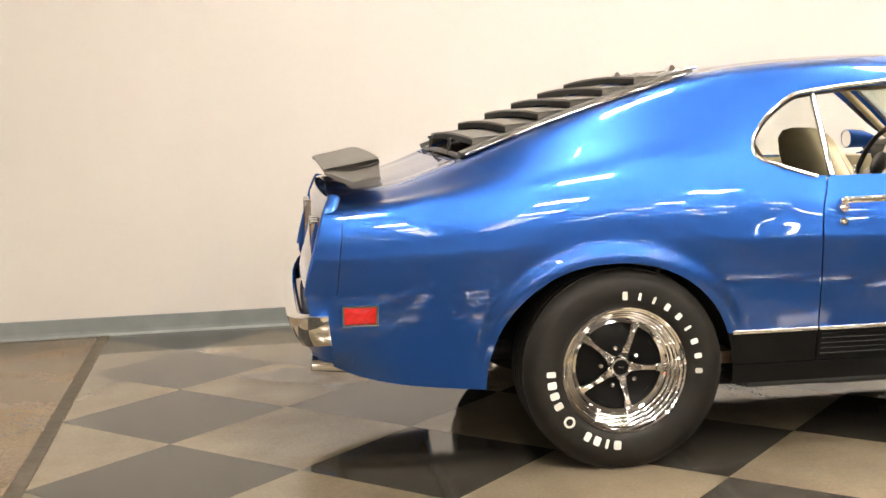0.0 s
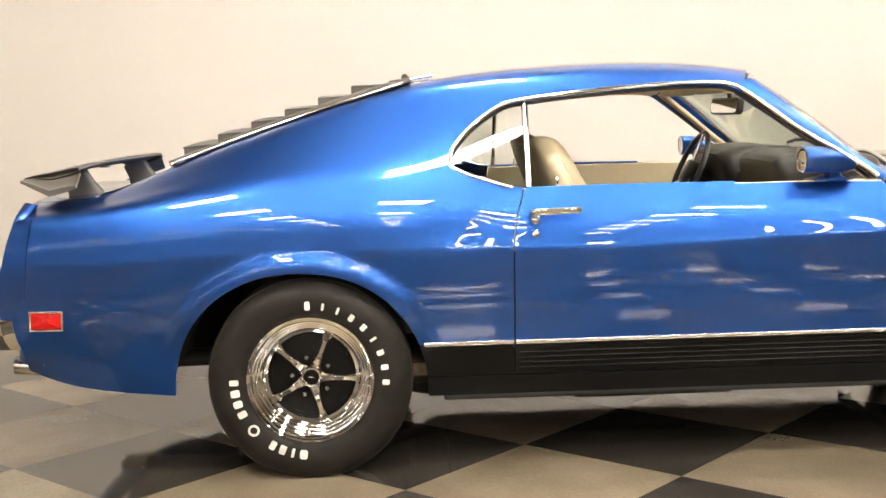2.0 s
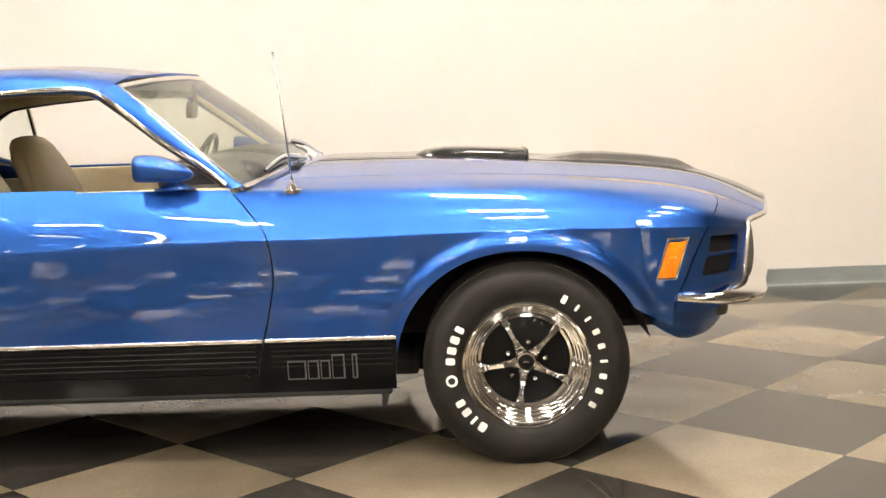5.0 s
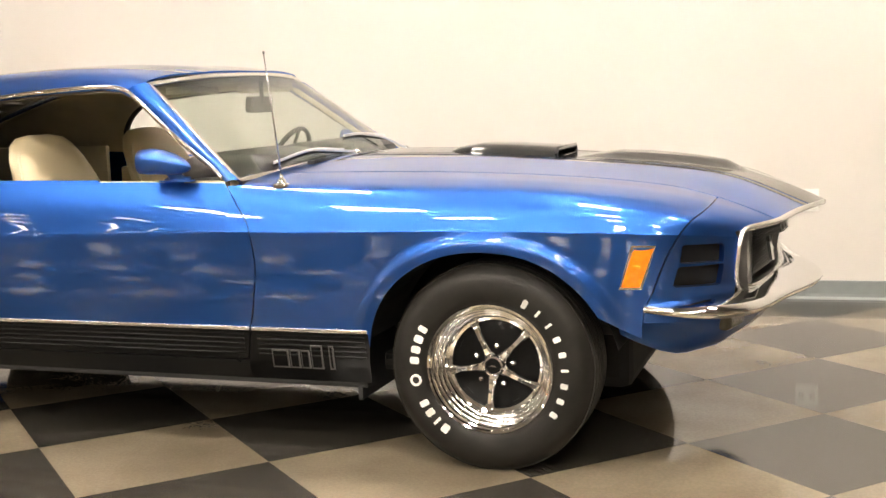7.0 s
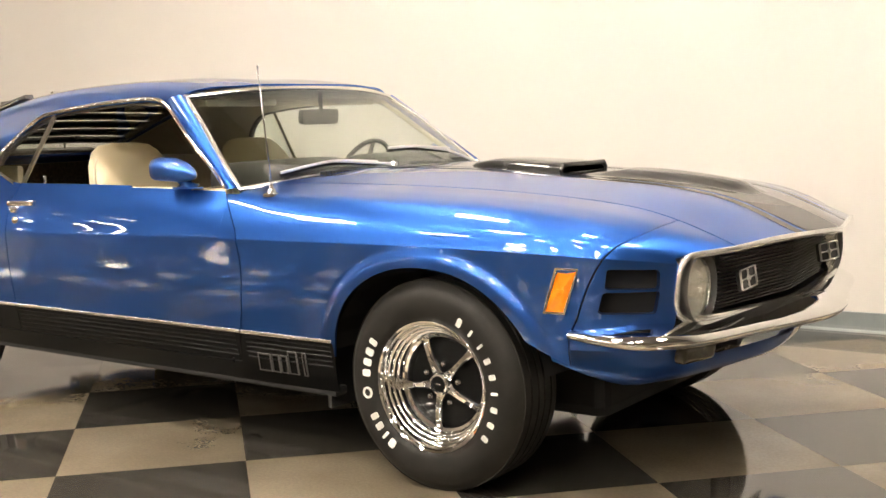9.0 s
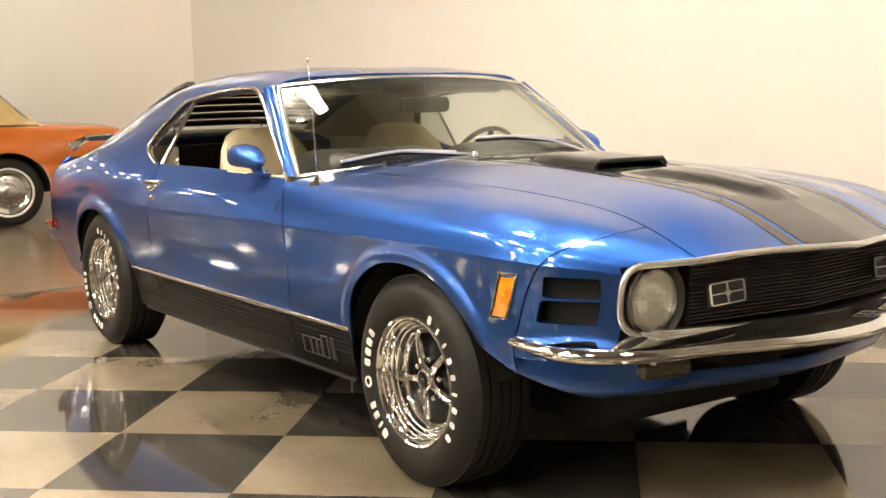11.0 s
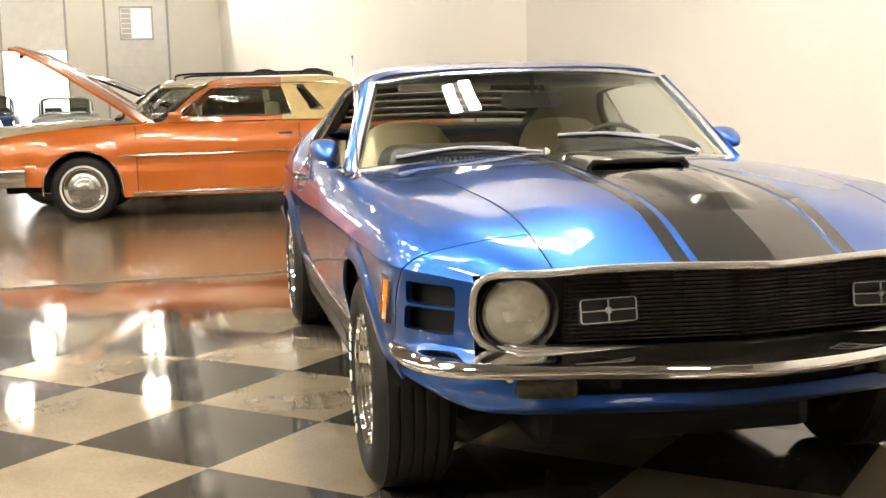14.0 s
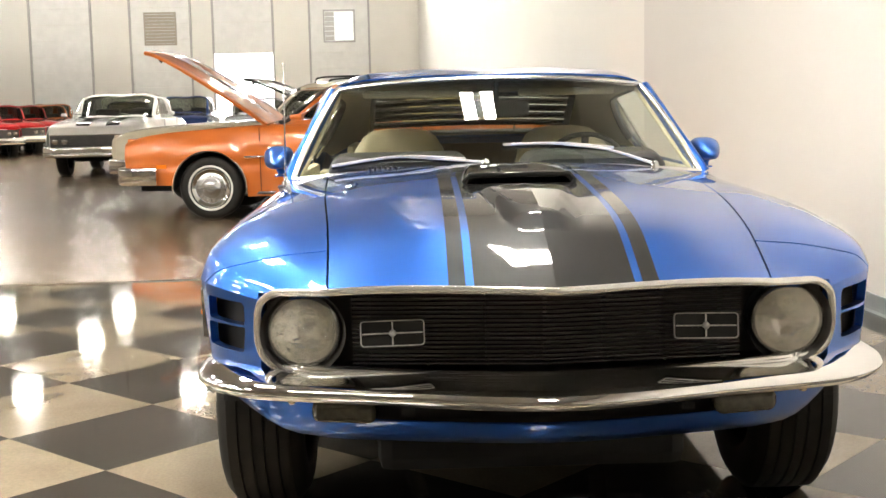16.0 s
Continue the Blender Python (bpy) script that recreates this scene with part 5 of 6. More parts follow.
# front: grille, lamps, bumper, valance
M_TURN = plain("smoky_lens", (0.075, 0.070, 0.050), 0.15, vary=0.2, scale=50, coat=0.5)
M_GRILLE = plain("black_grille_plastic", (0.060, 0.055, 0.050), 0.42, bumpy=0.1, bscale=200)
SUR = [(3.691, 0.0, 0.749), (3.635, 0.24, 0.751), (3.605, 0.37, 0.749), (3.580, 0.47, 0.743), (3.563, 0.515, 0.739), (3.521, 0.580, 0.734), (3.482, 0.636, 0.727), (3.472, 0.670, 0.702), (3.466, 0.679, 0.655), (3.461, 0.677, 0.600), (3.464, 0.656, 0.562), (3.473, 0.606, 0.545), (3.510, 0.50, 0.540), (3.575, 0.0, 0.531)]
half = spline(SUR, 6)
surround = half + [Vector((p.x, -p.y, p.z)) for p in half[::-1]][1:-1]
part("grille_surround", sweep(surround, rounded(0.018, 0.013, 0.005, 2), loop=True, up=(1, 0, 0)), M_BRIGHT, car, "bright trim round the grille opening", angle=40)
inner = [(p.y, p.z) for p in surround]
gr = part("grille", slab([(y * 0.995, z) for y, z in inner], -0.03, "x", 3.37), M_GRILLE, car, "black grille with thin level bars")
rim_o = [tuple(p) for p in surround]
rim_i = [(3.372, p.y * 0.98, p.z) for p in surround]
n_s = len(rim_o)
part("grille_shroud", (rim_o + rim_i, [(i, (i + 1) % n_s, n_s + (i + 1) % n_s, n_s + i) for i in range(n_s)]), M_GRILLE, gr, smooth=True)
for k in range(17):
    z = 0.556 + 0.0106 * k
    xf = 3.520 + 0.16 * (z - 0.64)
    part("bar", sweep([(xf - 0.035, -0.455, z), (xf + 0.018, 0, z), (xf - 0.035, 0.455, z)], rounded(0.016, 0.0040, 0.0015, 1)), M_GRILLE, gr)
for k in range(7):
    y = -0.42 + 0.14 * k
    part("upright", box(3.42, 3.50 - 0.09 * abs(y), y - 0.003, y + 0.003, 0.545, 0.738), M_GRILLE, gr)
part("lower_bar", sweep(spline([(3.470, -0.585, 0.552), (3.500, -0.50, 0.547), (3.545, 0, 0.532), (3.500, 0.50, 0.547), (3.470, 0.585, 0.552)], 6), rounded(0.03, 0.014, 0.005, 2)), M_SATIN, gr, "bright lower grille bar", angle=40)
for s in (-1, 1):
    e = part("lamp_emblem", slab(rounded(0.150, 0.062, 0.008, 2), 0.010, "x", 0.0), M_MATTE, gr, "framed rectangular grille lamp with a cross emblem", m=pose(3.528, s * 0.362, 0.636, 0, -8, -s * 5))
    o, i2 = rounded(0.148, 0.060, 0.009, 3), rounded(0.1428, 0.0548, 0.007, 3)
    kk = len(o)
    vf = [(0.016, a, b) for a, b in o] + [(0.016, a, b) for a, b in i2] + [(0.006, a, b) for a, b in o] + [(0.006, a, b) for a, b in i2]
    ff = [(q, (q + 1) % kk, kk + (q + 1) % kk, kk + q) for q in range(kk)] + [(q, 2 * kk + q, 2 * kk + (q + 1) % kk, (q + 1) % kk) for q in range(kk)] + [(kk + q, kk + (q + 1) % kk, 3 * kk + (q + 1) % kk, 3 * kk + q) for q in range(kk)]
    part("frame", (vf, ff), M_WIPER, e, "chrome frame")
    part("cross", joined(box(0.008, 0.015, -0.069, 0.069, -0.0016, 0.0016), box(0.008, 0.015, -0.0016, 0.0016, -0.026, 0.026)), M_WIPER, e, "chrome cross bars")
    part("boss", lathe([(0.0, 0.020), (0.006, 0.019), (0.0085, 0.014), (0.0085, 0.008)], 14, "x"), M_WIPER, e, "round chrome boss", smooth=True)
    # headlamp: bucket, chrome ring, reflector and glass
    h = part("headlamp", lathe([(0.108, 0.022), (0.100, 0.000), (0.094, -0.06), (0.0, -0.07)], 40, "x"), M_GRILLE, car, "round headlamp in a black bucket", smooth=True, m=pose(3.470, s * 0.571, 0.634, 0, 0, 0) @ Matrix.Scale(0.93, 4))
    part("ring", lathe([(0.094, -0.004), (0.093, 0.006), (0.086, 0.010), (0.083, 0.004), (0.084, -0.008)], 40, "x", True), M_STEEL, h, "bright retaining ring", angle=40)
    part("reflector", lathe([(0.084, -0.002), (0.070, -0.030), (0.045, -0.050), (0.018, -0.060), (0.0, -0.060)], 40, "x"), M_REFLECT, h, smooth=True)
    part("bulb", lathe([(0.0, -0.034), (0.007, -0.036), (0.010, -0.044), (0.010, -0.062)], 16, "x"), M_STEEL, h, smooth=True)
    g = part("lens", lathe([(0.084, 0.003), (0.072, 0.012), (0.045, 0.021), (0.018, 0.025), (0.0, 0.0255), (0.0, 0.0215), (0.045, 0.017), (0.072, 0.008), (0.084, -0.001)], 40, "x"), M_LAMPGLASS, h, "clear lens", smooth=True)
    g.visible_shadow = False
    # turn lamp under the bumper and the gills' dark throats
    tl = part("turn_lamp", box(-0.06, 0.004, -0.080, 0.080, -0.028, 0.028, 0.026, 5), M_TURN, car, "smoky turn signal lamp under the bumper", m=pose(3.446, s * 0.488, 0.429, 0, 0, s * 13))
    for gpoly in GILLS:
        ax = [p[0] for p in gpoly]
        az = [p[1] for p in gpoly]
        back = [(x, s * (float(front_M[0](x)) - 0.024), z) for x, z in ((min(ax) - 0.07, min(az) - 0.02), (max(ax) + 0.01, min(az) - 0.02), (max(ax) + 0.01, max(az) + 0.02), (min(ax) - 0.07, max(az) + 0.02))]
        deep = [(x, y - s * 0.02, z) for x, y, z in back]
        part("gill", (back + deep, [(0, 1, 2, 3), (7, 6, 5, 4), (0, 1, 5, 4), (1, 2, 6, 5), (2, 3, 7, 6), (3, 0, 4, 7)]), M_DARK, car, "dark throat of a nose gill")
    part("bumper_bolt", lathe([(0.0, 0.0), (0.012, 0.0), (0.010, 0.008), (0.0, 0.010)], 12, "x"), M_CHROME, car, m=pose(3.50, s * 0.60, 0.478))
FB = [(3.212, 0.832, 0.520), (3.30, 0.826, 0.515), (3.385, 0.800, 0.511), (3.452, 0.746, 0.508), (3.505, 0.648, 0.505), (3.560, 0.42, 0.503)]
fb_path = spline([(x, -y, z) for x, y, z in FB] + [(3.655, 0, 0.500)] + FB[::-1], 6)
nb = len(fb_path)
fsc = [0.55 + 0.45 * min(1.0, min(i, nb - 1 - i) / 12) for i in range(nb)]
# a wide sloping top, a thin lip in front
fprof = [(0.024, -0.020), (0.032, -0.010), (0.034, -0.002), (0.029, 0.007), (0.010, 0.018), (-0.030, 0.036), (-0.062, 0.044), (-0.066, 0.034), (-0.035, -0.010), (0.0, -0.026)]
part("front_bumper", sweep(fb_path, fprof, scales=fsc), M_CHROME, car, "chrome front bumper with a shallow point", angle=60)
# lower valance with its dark air opening
vrow = []
for z, dx, wy in ((0.500, -0.030, 1.0), (0.455, -0.040, 0.995), (0.410, -0.053, 0.99), (0.375, -0.070, 0.988), (0.352, -0.095, 0.986), (0.342, -0.14, 0.984)):
    row = []
    for q in np.linspace(-1, 1, 41):
        a = abs(q)
        y = q * 0.822 * wy
        x = 3.575 - 0.10 * (abs(y) / 0.5) ** 1.6 if abs(y) < 0.5 else 3.475 - 0.55 * (abs(y) - 0.5) - 1.6 * (abs(y) - 0.5) ** 2
        row.append((min(x + dx * (1 - a ** 4), 3.60), y, z + 0.085 * (max(0, a - 0.76) / 0.24) ** 1.5 * (0.5 - z) / 0.15))
    vrow.append(row)
vv = [p for r in vrow for p in r]
vf = []
for r in range(5):
    for i in range(40):
        ym = (vrow[r][i][1] + vrow[r][i + 1][1]) / 2
        if r in (0, 1) and abs(ym) < 0.455:
            continue
        vf.append((r * 41 + i, r * 41 + i + 1, r * 41 + 42 + i, r * 41 + 41 + i))
vin = [(x - 0.014, y * 0.99, z) for x, y, z in vv]
o = len(vv)
part("front_valance", (vv + vin, vf + [tuple(i + o for i in f[::-1]) for f in vf]), M_BLUE, car, "blue lower valance with an air opening", smooth=True)
part("air_opening", joined(box(3.36, 3.40, -0.47, 0.47, 0.395, 0.53), box(3.36, 3.41, -0.475, -0.462, 0.41, 0.50), box(3.36, 3.41, 0.462, 0.475, 0.41, 0.50)), M_DARK, car)
for s in (-1, 1):
    part("bumper_bracket", box(3.38, 3.50, s * 0.33 - 0.015, s * 0.33 + 0.015, 0.43, 0.47, 0.003), M_DARK, car)

# hood scoop
sc_top = []
for x, w, h in ((2.395, 0.10, 0.000), (2.43, 0.122, 0.014), (2.50, 0.142, 0.023), (2.60, 0.152, 0.026), (2.72, 0.157, 0.028), (2.80, 0.157, 0.028)):
    z = float(front_0[1](x)) + 0.002
    sc_top.append([(x, y, zz) for y, zz in ((-w - 0.016, z - 0.012), (-w, z + h * 0.55), (-w * 0.90, z + h), (-w * 0.4, z + h + 0.004), (w * 0.4, z + h + 0.004), (w * 0.90, z + h), (w, z + h * 0.55), (w + 0.016, z - 0.012))])
vs = [p for r in sc_top for p in r]
vs2 = [(x, y * 0.94, z - 0.009) for x, y, z in vs]
fs = [(r * 8 + i, r * 8 + i + 1, r * 8 + 9 + i, r * 8 + 8 + i) for r in range(5) for i in range(7)]
lip = [(40 + i, 40 + i + 1, 48 + 40 + i + 1, 48 + 40 + i) for i in range(7)]
scoop = part("hood_scoop", (vs + vs2, fs + [tuple(i + 48 for i in f[::-1]) for f in fs] + [f for f in lip]), M_STRIPE, car, "glossy black hood scoop open to the front", angle=50)
part("throat", box(2.60, 2.66, -0.14, 0.14, 0.93, float(front_0[1](2.63)) + 0.024), M_DARK, scoop)
zf = float(front_0[1](2.79))
part("mouth_frame", sweep([(2.800, y, zf + z) for y, z in ((-0.150, -0.004), (-0.160, 0.012), (-0.145, 0.029), (0.145, 0.029), (0.160, 0.012), (0.150, -0.004))], rounded(0.016, 0.012, 0.005, 2), loop=True, up=(1, 0, 0)), M_STRIPE, scoop, "glossy rim of the scoop's mouth", angle=60)
part("lip", sweep([(2.795, -0.135, float(front_0[1](2.79)) - 0.002), (2.800, 0, float(front_0[1](2.79)) - 0.001), (2.795, 0.135, float(front_0[1](2.79)) - 0.002)], rounded(0.012, 0.008, 0.003, 2)), M_BLACKPAINT, scoop, angle=40)
for k in range(14):
    y = -0.46 + 0.018 * k
    part("cowl_slot", box(1.985, 2.012, y - 0.004, y + 0.004, 0.925, float(front_1[1](2.0)) + 0.0022), M_DARK, car)

# wipers, aerial, mirrors, handles
def squared(data):
    """Makes the round sections of a turned shape a little square."""
    out = []
    for x, y, z in data[0]:
        r = math.hypot(y, z)
        k = 1 / ((abs(y / r) ** 2.7 + abs(z / r) ** 2.7) ** (1 / 2.7)) if r > 1e-6 else 1.0
        out.append((x, y * k, z * k))
    return out, data[1]


for pts, blade_pts in (([(1.995, -0.05, 0.950), (1.965, -0.20, 0.962), (1.952, -0.345, 0.972)], [(1.925, -0.60, 0.945), (1.952, -0.36, 0.974), (1.972, -0.12, 0.962)]),
                       ([(1.968, 0.560, 0.930), (1.930, 0.40, 0.982), (1.905, 0.235, 1.004)], [(1.915, 0.02, 1.008), (1.906, 0.22, 1.008), (1.925, 0.42, 0.990)])):
    w = part("wiper", sweep(spline(pts, 5), rounded(0.011, 0.008, 0.003, 2), scales=list(np.linspace(1.3, 0.7, 11))), M_WIPER, car, "chrome windshield wiper", angle=40)
    part("blade", sweep(spline(blade_pts, 5), rounded(0.007, 0.010, 0.003, 2)), M_WIPER, w, angle=40)
    part("rubber", sweep([Vector(p) + Vector((-0.006, 0, -0.010)) for p in spline(blade_pts, 5)], rounded(0.005, 0.012, 0.002, 1)), M_RUBBER, w)
    part("pivot", moved(lathe([(0.0, 0.012), (0.010, 0.010), (0.014, 0.004), (0.016, -0.004), (0.016, -0.03)], 14, "z"), pose(*pts[0])), M_CHROME, w, smooth=True)
ae = part("aerial", moved(lathe([(0.0, 0.035), (0.006, 0.034), (0.008, 0.022), (0.014, 0.018), (0.016, 0.008), (0.030, 0.004), (0.030, -0.006)], 20, "z"), pose(2.028, -0.757, 0.880)), M_CHROME, car, "thin chrome radio aerial on the fender", angle=40)
part("mast", sweep([(2.028, -0.757, 0.905), (2.010, -0.757, 1.10), (1.988, -0.757, 1.305)], ring(0.0030, 8), up=(1, 0, 0), scales=[1.2, 0.95, 0.7]), M_STEEL, ae, smooth=True)
part("tip", moved(lathe([(0.0, 0.006), (0.0045, 0.003), (0.0045, -0.003), (0.0, -0.006)], 8, "z"), pose(1.988, -0.757, 1.308)), M_STEEL, ae, smooth=True)
for s in (-1, 1):
    c = Vector((1.640, s * 0.828, 0.968))
    shell_m = squared(lathe([(0.036, -0.074), (0.043, -0.080), (0.0475, -0.076), (0.0485, -0.050), (0.0465, -0.010), (0.040, 0.030), (0.029, 0.064), (0.016, 0.086), (0.006, 0.095), (0.0, 0.096)], 32, "x"))
    shell_m = ([(x, y, z - 0.22 * max(0, x + 0.02)) for x, y, z in shell_m[0]], shell_m[1])
    mir = part("side_mirror", shell_m, M_BLUE, car, "bullet-shaped blue side mirror", smooth=True, m=Matrix.Translation(c) @ Matrix.Diagonal((1, 1.16, 0.88, 1)))
    part("mirror_glass", squared(lathe([(0.039, -0.0755), (0.0, -0.0745)], 32, "x")), M_MIRROR, mir, "silvered mirror glass")
    part("bezel", squared(lathe([(0.0385, -0.0765), (0.0425, -0.0815), (0.0440, -0.0795)], 32, "x")), M_CHROME, mir, "thin bright rim", smooth=True)
    part("mount", sweep(spline([(0.018, s * -0.002, -0.028), (0.026, s * -0.008, -0.048), (0.030, s * -0.016, -0.062), (0.030, s * -0.020, -0.070)], 4), rounded(0.034, 0.062, 0.015, 4), up=(1, 0, 0), scales=[0.95, 0.85, 0.78, 0.72, 0.70, 0.70, 0.72, 0.78, 0.86, 0.98, 1.15, 1.35, 1.5]), M_BLUE, mir, angle=50)
    part("foot", slab([(0.030 + a, s * -0.020 + b2) for a, b2 in rounded(0.125, 0.050, 0.022, 4)], 0.006, "z", -0.078), M_BLUE, mir, angle=40)
    d = side_doors[0 if s < 0 else 1]
    hd = part("handle", sweep(spline([(0.705, s * 0.858, 0.825), (0.715, s * 0.880, 0.832), (0.78, s * 0.884, 0.834), (0.85, s * 0.880, 0.835), (0.858, s * 0.858, 0.834)], 5), rounded(0.012, 0.022, 0.005, 2)), M_CHROME, d, "chrome door handle", angle=40)
    part("button", moved(lathe([(0.0, 0.018), (0.012, 0.016), (0.016, 0.006), (0.020, -0.006), (0.020, -0.02)], 18, "y"), pose(0.718, s * 0.858, 0.808) @ (Matrix() if s > 0 else pose(0, 0, 0, 0, 0, 180))), M_CHROME, d, "chrome push button", smooth=True)
    part("lock", moved(lathe([(0.0, 0.010), (0.006, 0.010), (0.0125, 0.006), (0.0135, -0.01)], 18, "y"), pose(0.719, s * 0.858, 0.763) @ (Matrix() if s > 0 else pose(0, 0, 0, 0, 0, 180))), M_CHROME, d, "round chrome lock", smooth=True)
    part("lock_knob", sweep([(0.80, s * 0.765, 0.90), (0.80, s * 0.765, 0.935)], ring(0.005, 8), up=(1, 0, 0)), M_CHROME, d, smooth=True)
    # model lettering on the lower fender, as plain outlined blocks
    x = 1.993
    for wd, ht in ((0.058, 0.062), (0.034, 0.062), (0.030, 0.062), (0.040, 0.080), (0.0, 0), (0.016, 0.080)):
        if wd:
            oo, ii = [(x, 0.288), (x + wd, 0.288), (x + wd, 0.288 + ht), (x, 0.288 + ht)], [(x + 0.004, 0.293), (x + wd - 0.004, 0.293), (x + wd - 0.004, 0.283 + ht), (x + 0.004, 0.283 + ht)]
            def yy(z):
                return 0.8325 - 0.030 * ((0.42 - z) / 0.174) + 0.0035
            vq = [(a, s * yy(b), b) for a, b in oo] + [(a, s * yy(b), b) for a, b in ii] + [(a, s * (yy(b) - 0.006), b) for a, b in oo]
            fq = [(i, (i + 1) % 4, 4 + (i + 1) % 4, 4 + i) for i in range(4)] + [(i, 8 + i, 8 + (i + 1) % 4, (i + 1) % 4) for i in range(4)]
            part("letter_block", (vq, fq), M_SILVER, car, "silver outlined lettering block")
        x += wd + 0.006 if wd else 0.018

# cabin
lining = SHELL.cut(lambda x, y, z, s: np.minimum(np.minimum(3.95 - s, header(x, y) - 0.02), x + 0.42)).cut(lambda x, y, z, s: np.where(s > 2.2, -sd_poly(x, z, WINDOW) - 0.006, 1.0))
lining = lining.cut(lambda x, y, z, s: np.where(s < 2.7, np.maximum(y - rear_side(x) + 0.012, x - 0.315), 1.0))
part("headlining", two(lining).mesh("headlining", M_HEADLINE, 0.006, -0.022), M_HEADLINE, car, "cream headlining and pillar trim")
part("cabin_floor", box(0.05, 1.95, -0.74, 0.74, 0.30, 0.34), M_CARPET, car)
part("firewall", box(1.84, 1.90, -0.72, 0.72, 0.34, 0.86), M_DARK, car)
part("rear_shelf", joined(box(-0.46, 0.36, -0.62, 0.62, 0.60, 0.66), box(-0.48, -0.40, -0.62, 0.62, 0.6, 0.94)), M_CARPET, car)
for s in (-1, 1):
    part("door_trim", joined(box(0.68, 1.84, min(s * 0.745, s * 0.785), max(s * 0.745, s * 0.785), 0.36, 0.898, 0.012), box(0.95, 1.50, min(s * 0.68, s * 0.745), max(s * 0.68, s * 0.745), 0.70, 0.745, 0.02)), M_CREAM, side_doors[0 if s < 0 else 1], "cream vinyl door trim", angle=40)
    part("rear_side_trim", box(-0.28, 0.425, min(s * 0.60, s * 0.63), max(s * 0.60, s * 0.63), 0.66, 0.965, 0.01), M_HEADLINE, car, "dark cream side trim", angle=40)
    part("quarter_trim", box(0.43, 0.67, min(s * 0.70, s * 0.755), max(s * 0.70, s * 0.755), 0.36, 0.86, 0.015), M_CREAM, car, angle=40)


def seat(y):
    sid = part("seat", box(0.80, 1.36, y - 0.25, y + 0.25, 0.42, 0.56, 0.05, 3), M_CREAM, car, "high-backed cream vinyl bucket seat", angle=60)
    rows = []
    for z, x, w, dpt in ((0.50, 0.985, 0.245, 0.075), (0.62, 0.955, 0.245, 0.080), (0.76, 0.915, 0.240, 0.080), (0.88, 0.865, 0.225, 0.078), (0.96, 0.828, 0.200, 0.072), (1.015, 0.805, 0.165, 0.062), (1.042, 0.798, 0.125, 0.045), (1.052, 0.796, 0.06, 0.02)):
        rows.append([(x + dpt * math.sin(a) * (1.0 if math.sin(a) > 0 else 0.8), y + w * np.sign(math.cos(a)) * abs(math.cos(a)) ** 0.55, z) for a in np.linspace(0, 2 * math.pi, 25)[:-1]])
    v = [p for r in rows for p in r]
    f = [(r * 24 + i, r * 24 + (i + 1) % 24, r * 24 + 24 + (i + 1) % 24, r * 24 + 24 + i) for r in range(len(rows) - 1) for i in range(24)] + [tuple(range((len(rows) - 1) * 24, len(rows) * 24))]
    part("seatback", (v, f), M_CREAM, sid, smooth=True)
    part("piping", sweep(spline([(0.968, y - 0.238, 0.60), (0.925, y - 0.232, 0.78), (0.868, y - 0.208, 0.92), (0.835, y - 0.15, 1.00), (0.828, y, 1.035), (0.835, y + 0.15, 1.00), (0.868, y + 0.208, 0.92), (0.925, y + 0.232, 0.78), (0.968, y + 0.238, 0.60)], 5), ring(0.006, 6), up=(1, 0, 0)), M_HEADLINE, sid, smooth=True)


seat(-0.37)
seat(0.37)
part("rear_bench", joined(box(0.20, 0.62, -0.58, 0.58, 0.40, 0.54, 0.05), box(0.08, 0.22, -0.58, 0.58, 0.5, 0.78, 0.05)), M_CREAM, car, "cream rear bench", angle=50)
dash = part("dashboard", joined(box(1.62, 1.92, -0.72, 0.72, 0.62, 0.90, 0.05, 3)), M_DASH, car, "black dashboard with two hooded pods", angle=60)
for y in (-0.36, 0.36):
    part("pod", sweep(spline([(1.57, y, 0.885), (1.66, y, 0.905), (1.80, y, 0.905), (1.90, y, 0.885)], 4), rounded(0.52, 0.15, 0.06, 4), scales=[0.9] + [1.0] * 11 + [0.9]), M_DASH, dash, angle=50)
sw = part("steering_wheel", lathe([(0.173 + 0.010 * math.cos(a), 0.011 * math.sin(a)) for a in np.linspace(0, 2 * math.pi, 11)[:-1]], 40, "x", True), M_DASH, car, "thin black steering wheel", smooth=True, m=pose(1.490, 0.37, 0.872, 0, 24, 0))
part("hub", lathe([(0.0, -0.02), (0.05, -0.015), (0.055, 0.02), (0.03, 0.10), (0.03, 0.28)], 20, "x"), M_DASH, sw, smooth=True)
for a in (90, 210, 330):
    part("spoke", sweep([(0, 0.04 * math.cos(radians(a)), 0.04 * math.sin(radians(a))), (-0.005, 0.18 * math.cos(radians(a)), 0.18 * math.sin(radians(a)))], rounded(0.03, 0.006, 0.002, 1), up=(1, 0, 0)), M_STEEL, sw)
rv = part("inside_mirror", slab(rounded(0.26, 0.062, 0.022, 4), 0.022, "x", 0.0), M_DASH, car, "black inside mirror", m=pose(1.545, 0.02, 1.140, 0, 6, 8))
part("mirror_glass", slab(rounded(0.244, 0.050, 0.018, 4), -0.002, "x", 0.0), M_CHROME, rv)
part("stem", sweep([(0.02, 0, 0.02), (0.01, 0, 0.10)], ring(0.009, 8), up=(1, 0, 0)), M_DASH, rv, smooth=True)
for s in (-1, 1):
    part("sun_visor", box(1.40, 1.46, min(s * 0.12, s * 0.50), max(s * 0.12, s * 0.50), 1.185, 1.215, 0.01), M_HEADLINE, car, angle=40)


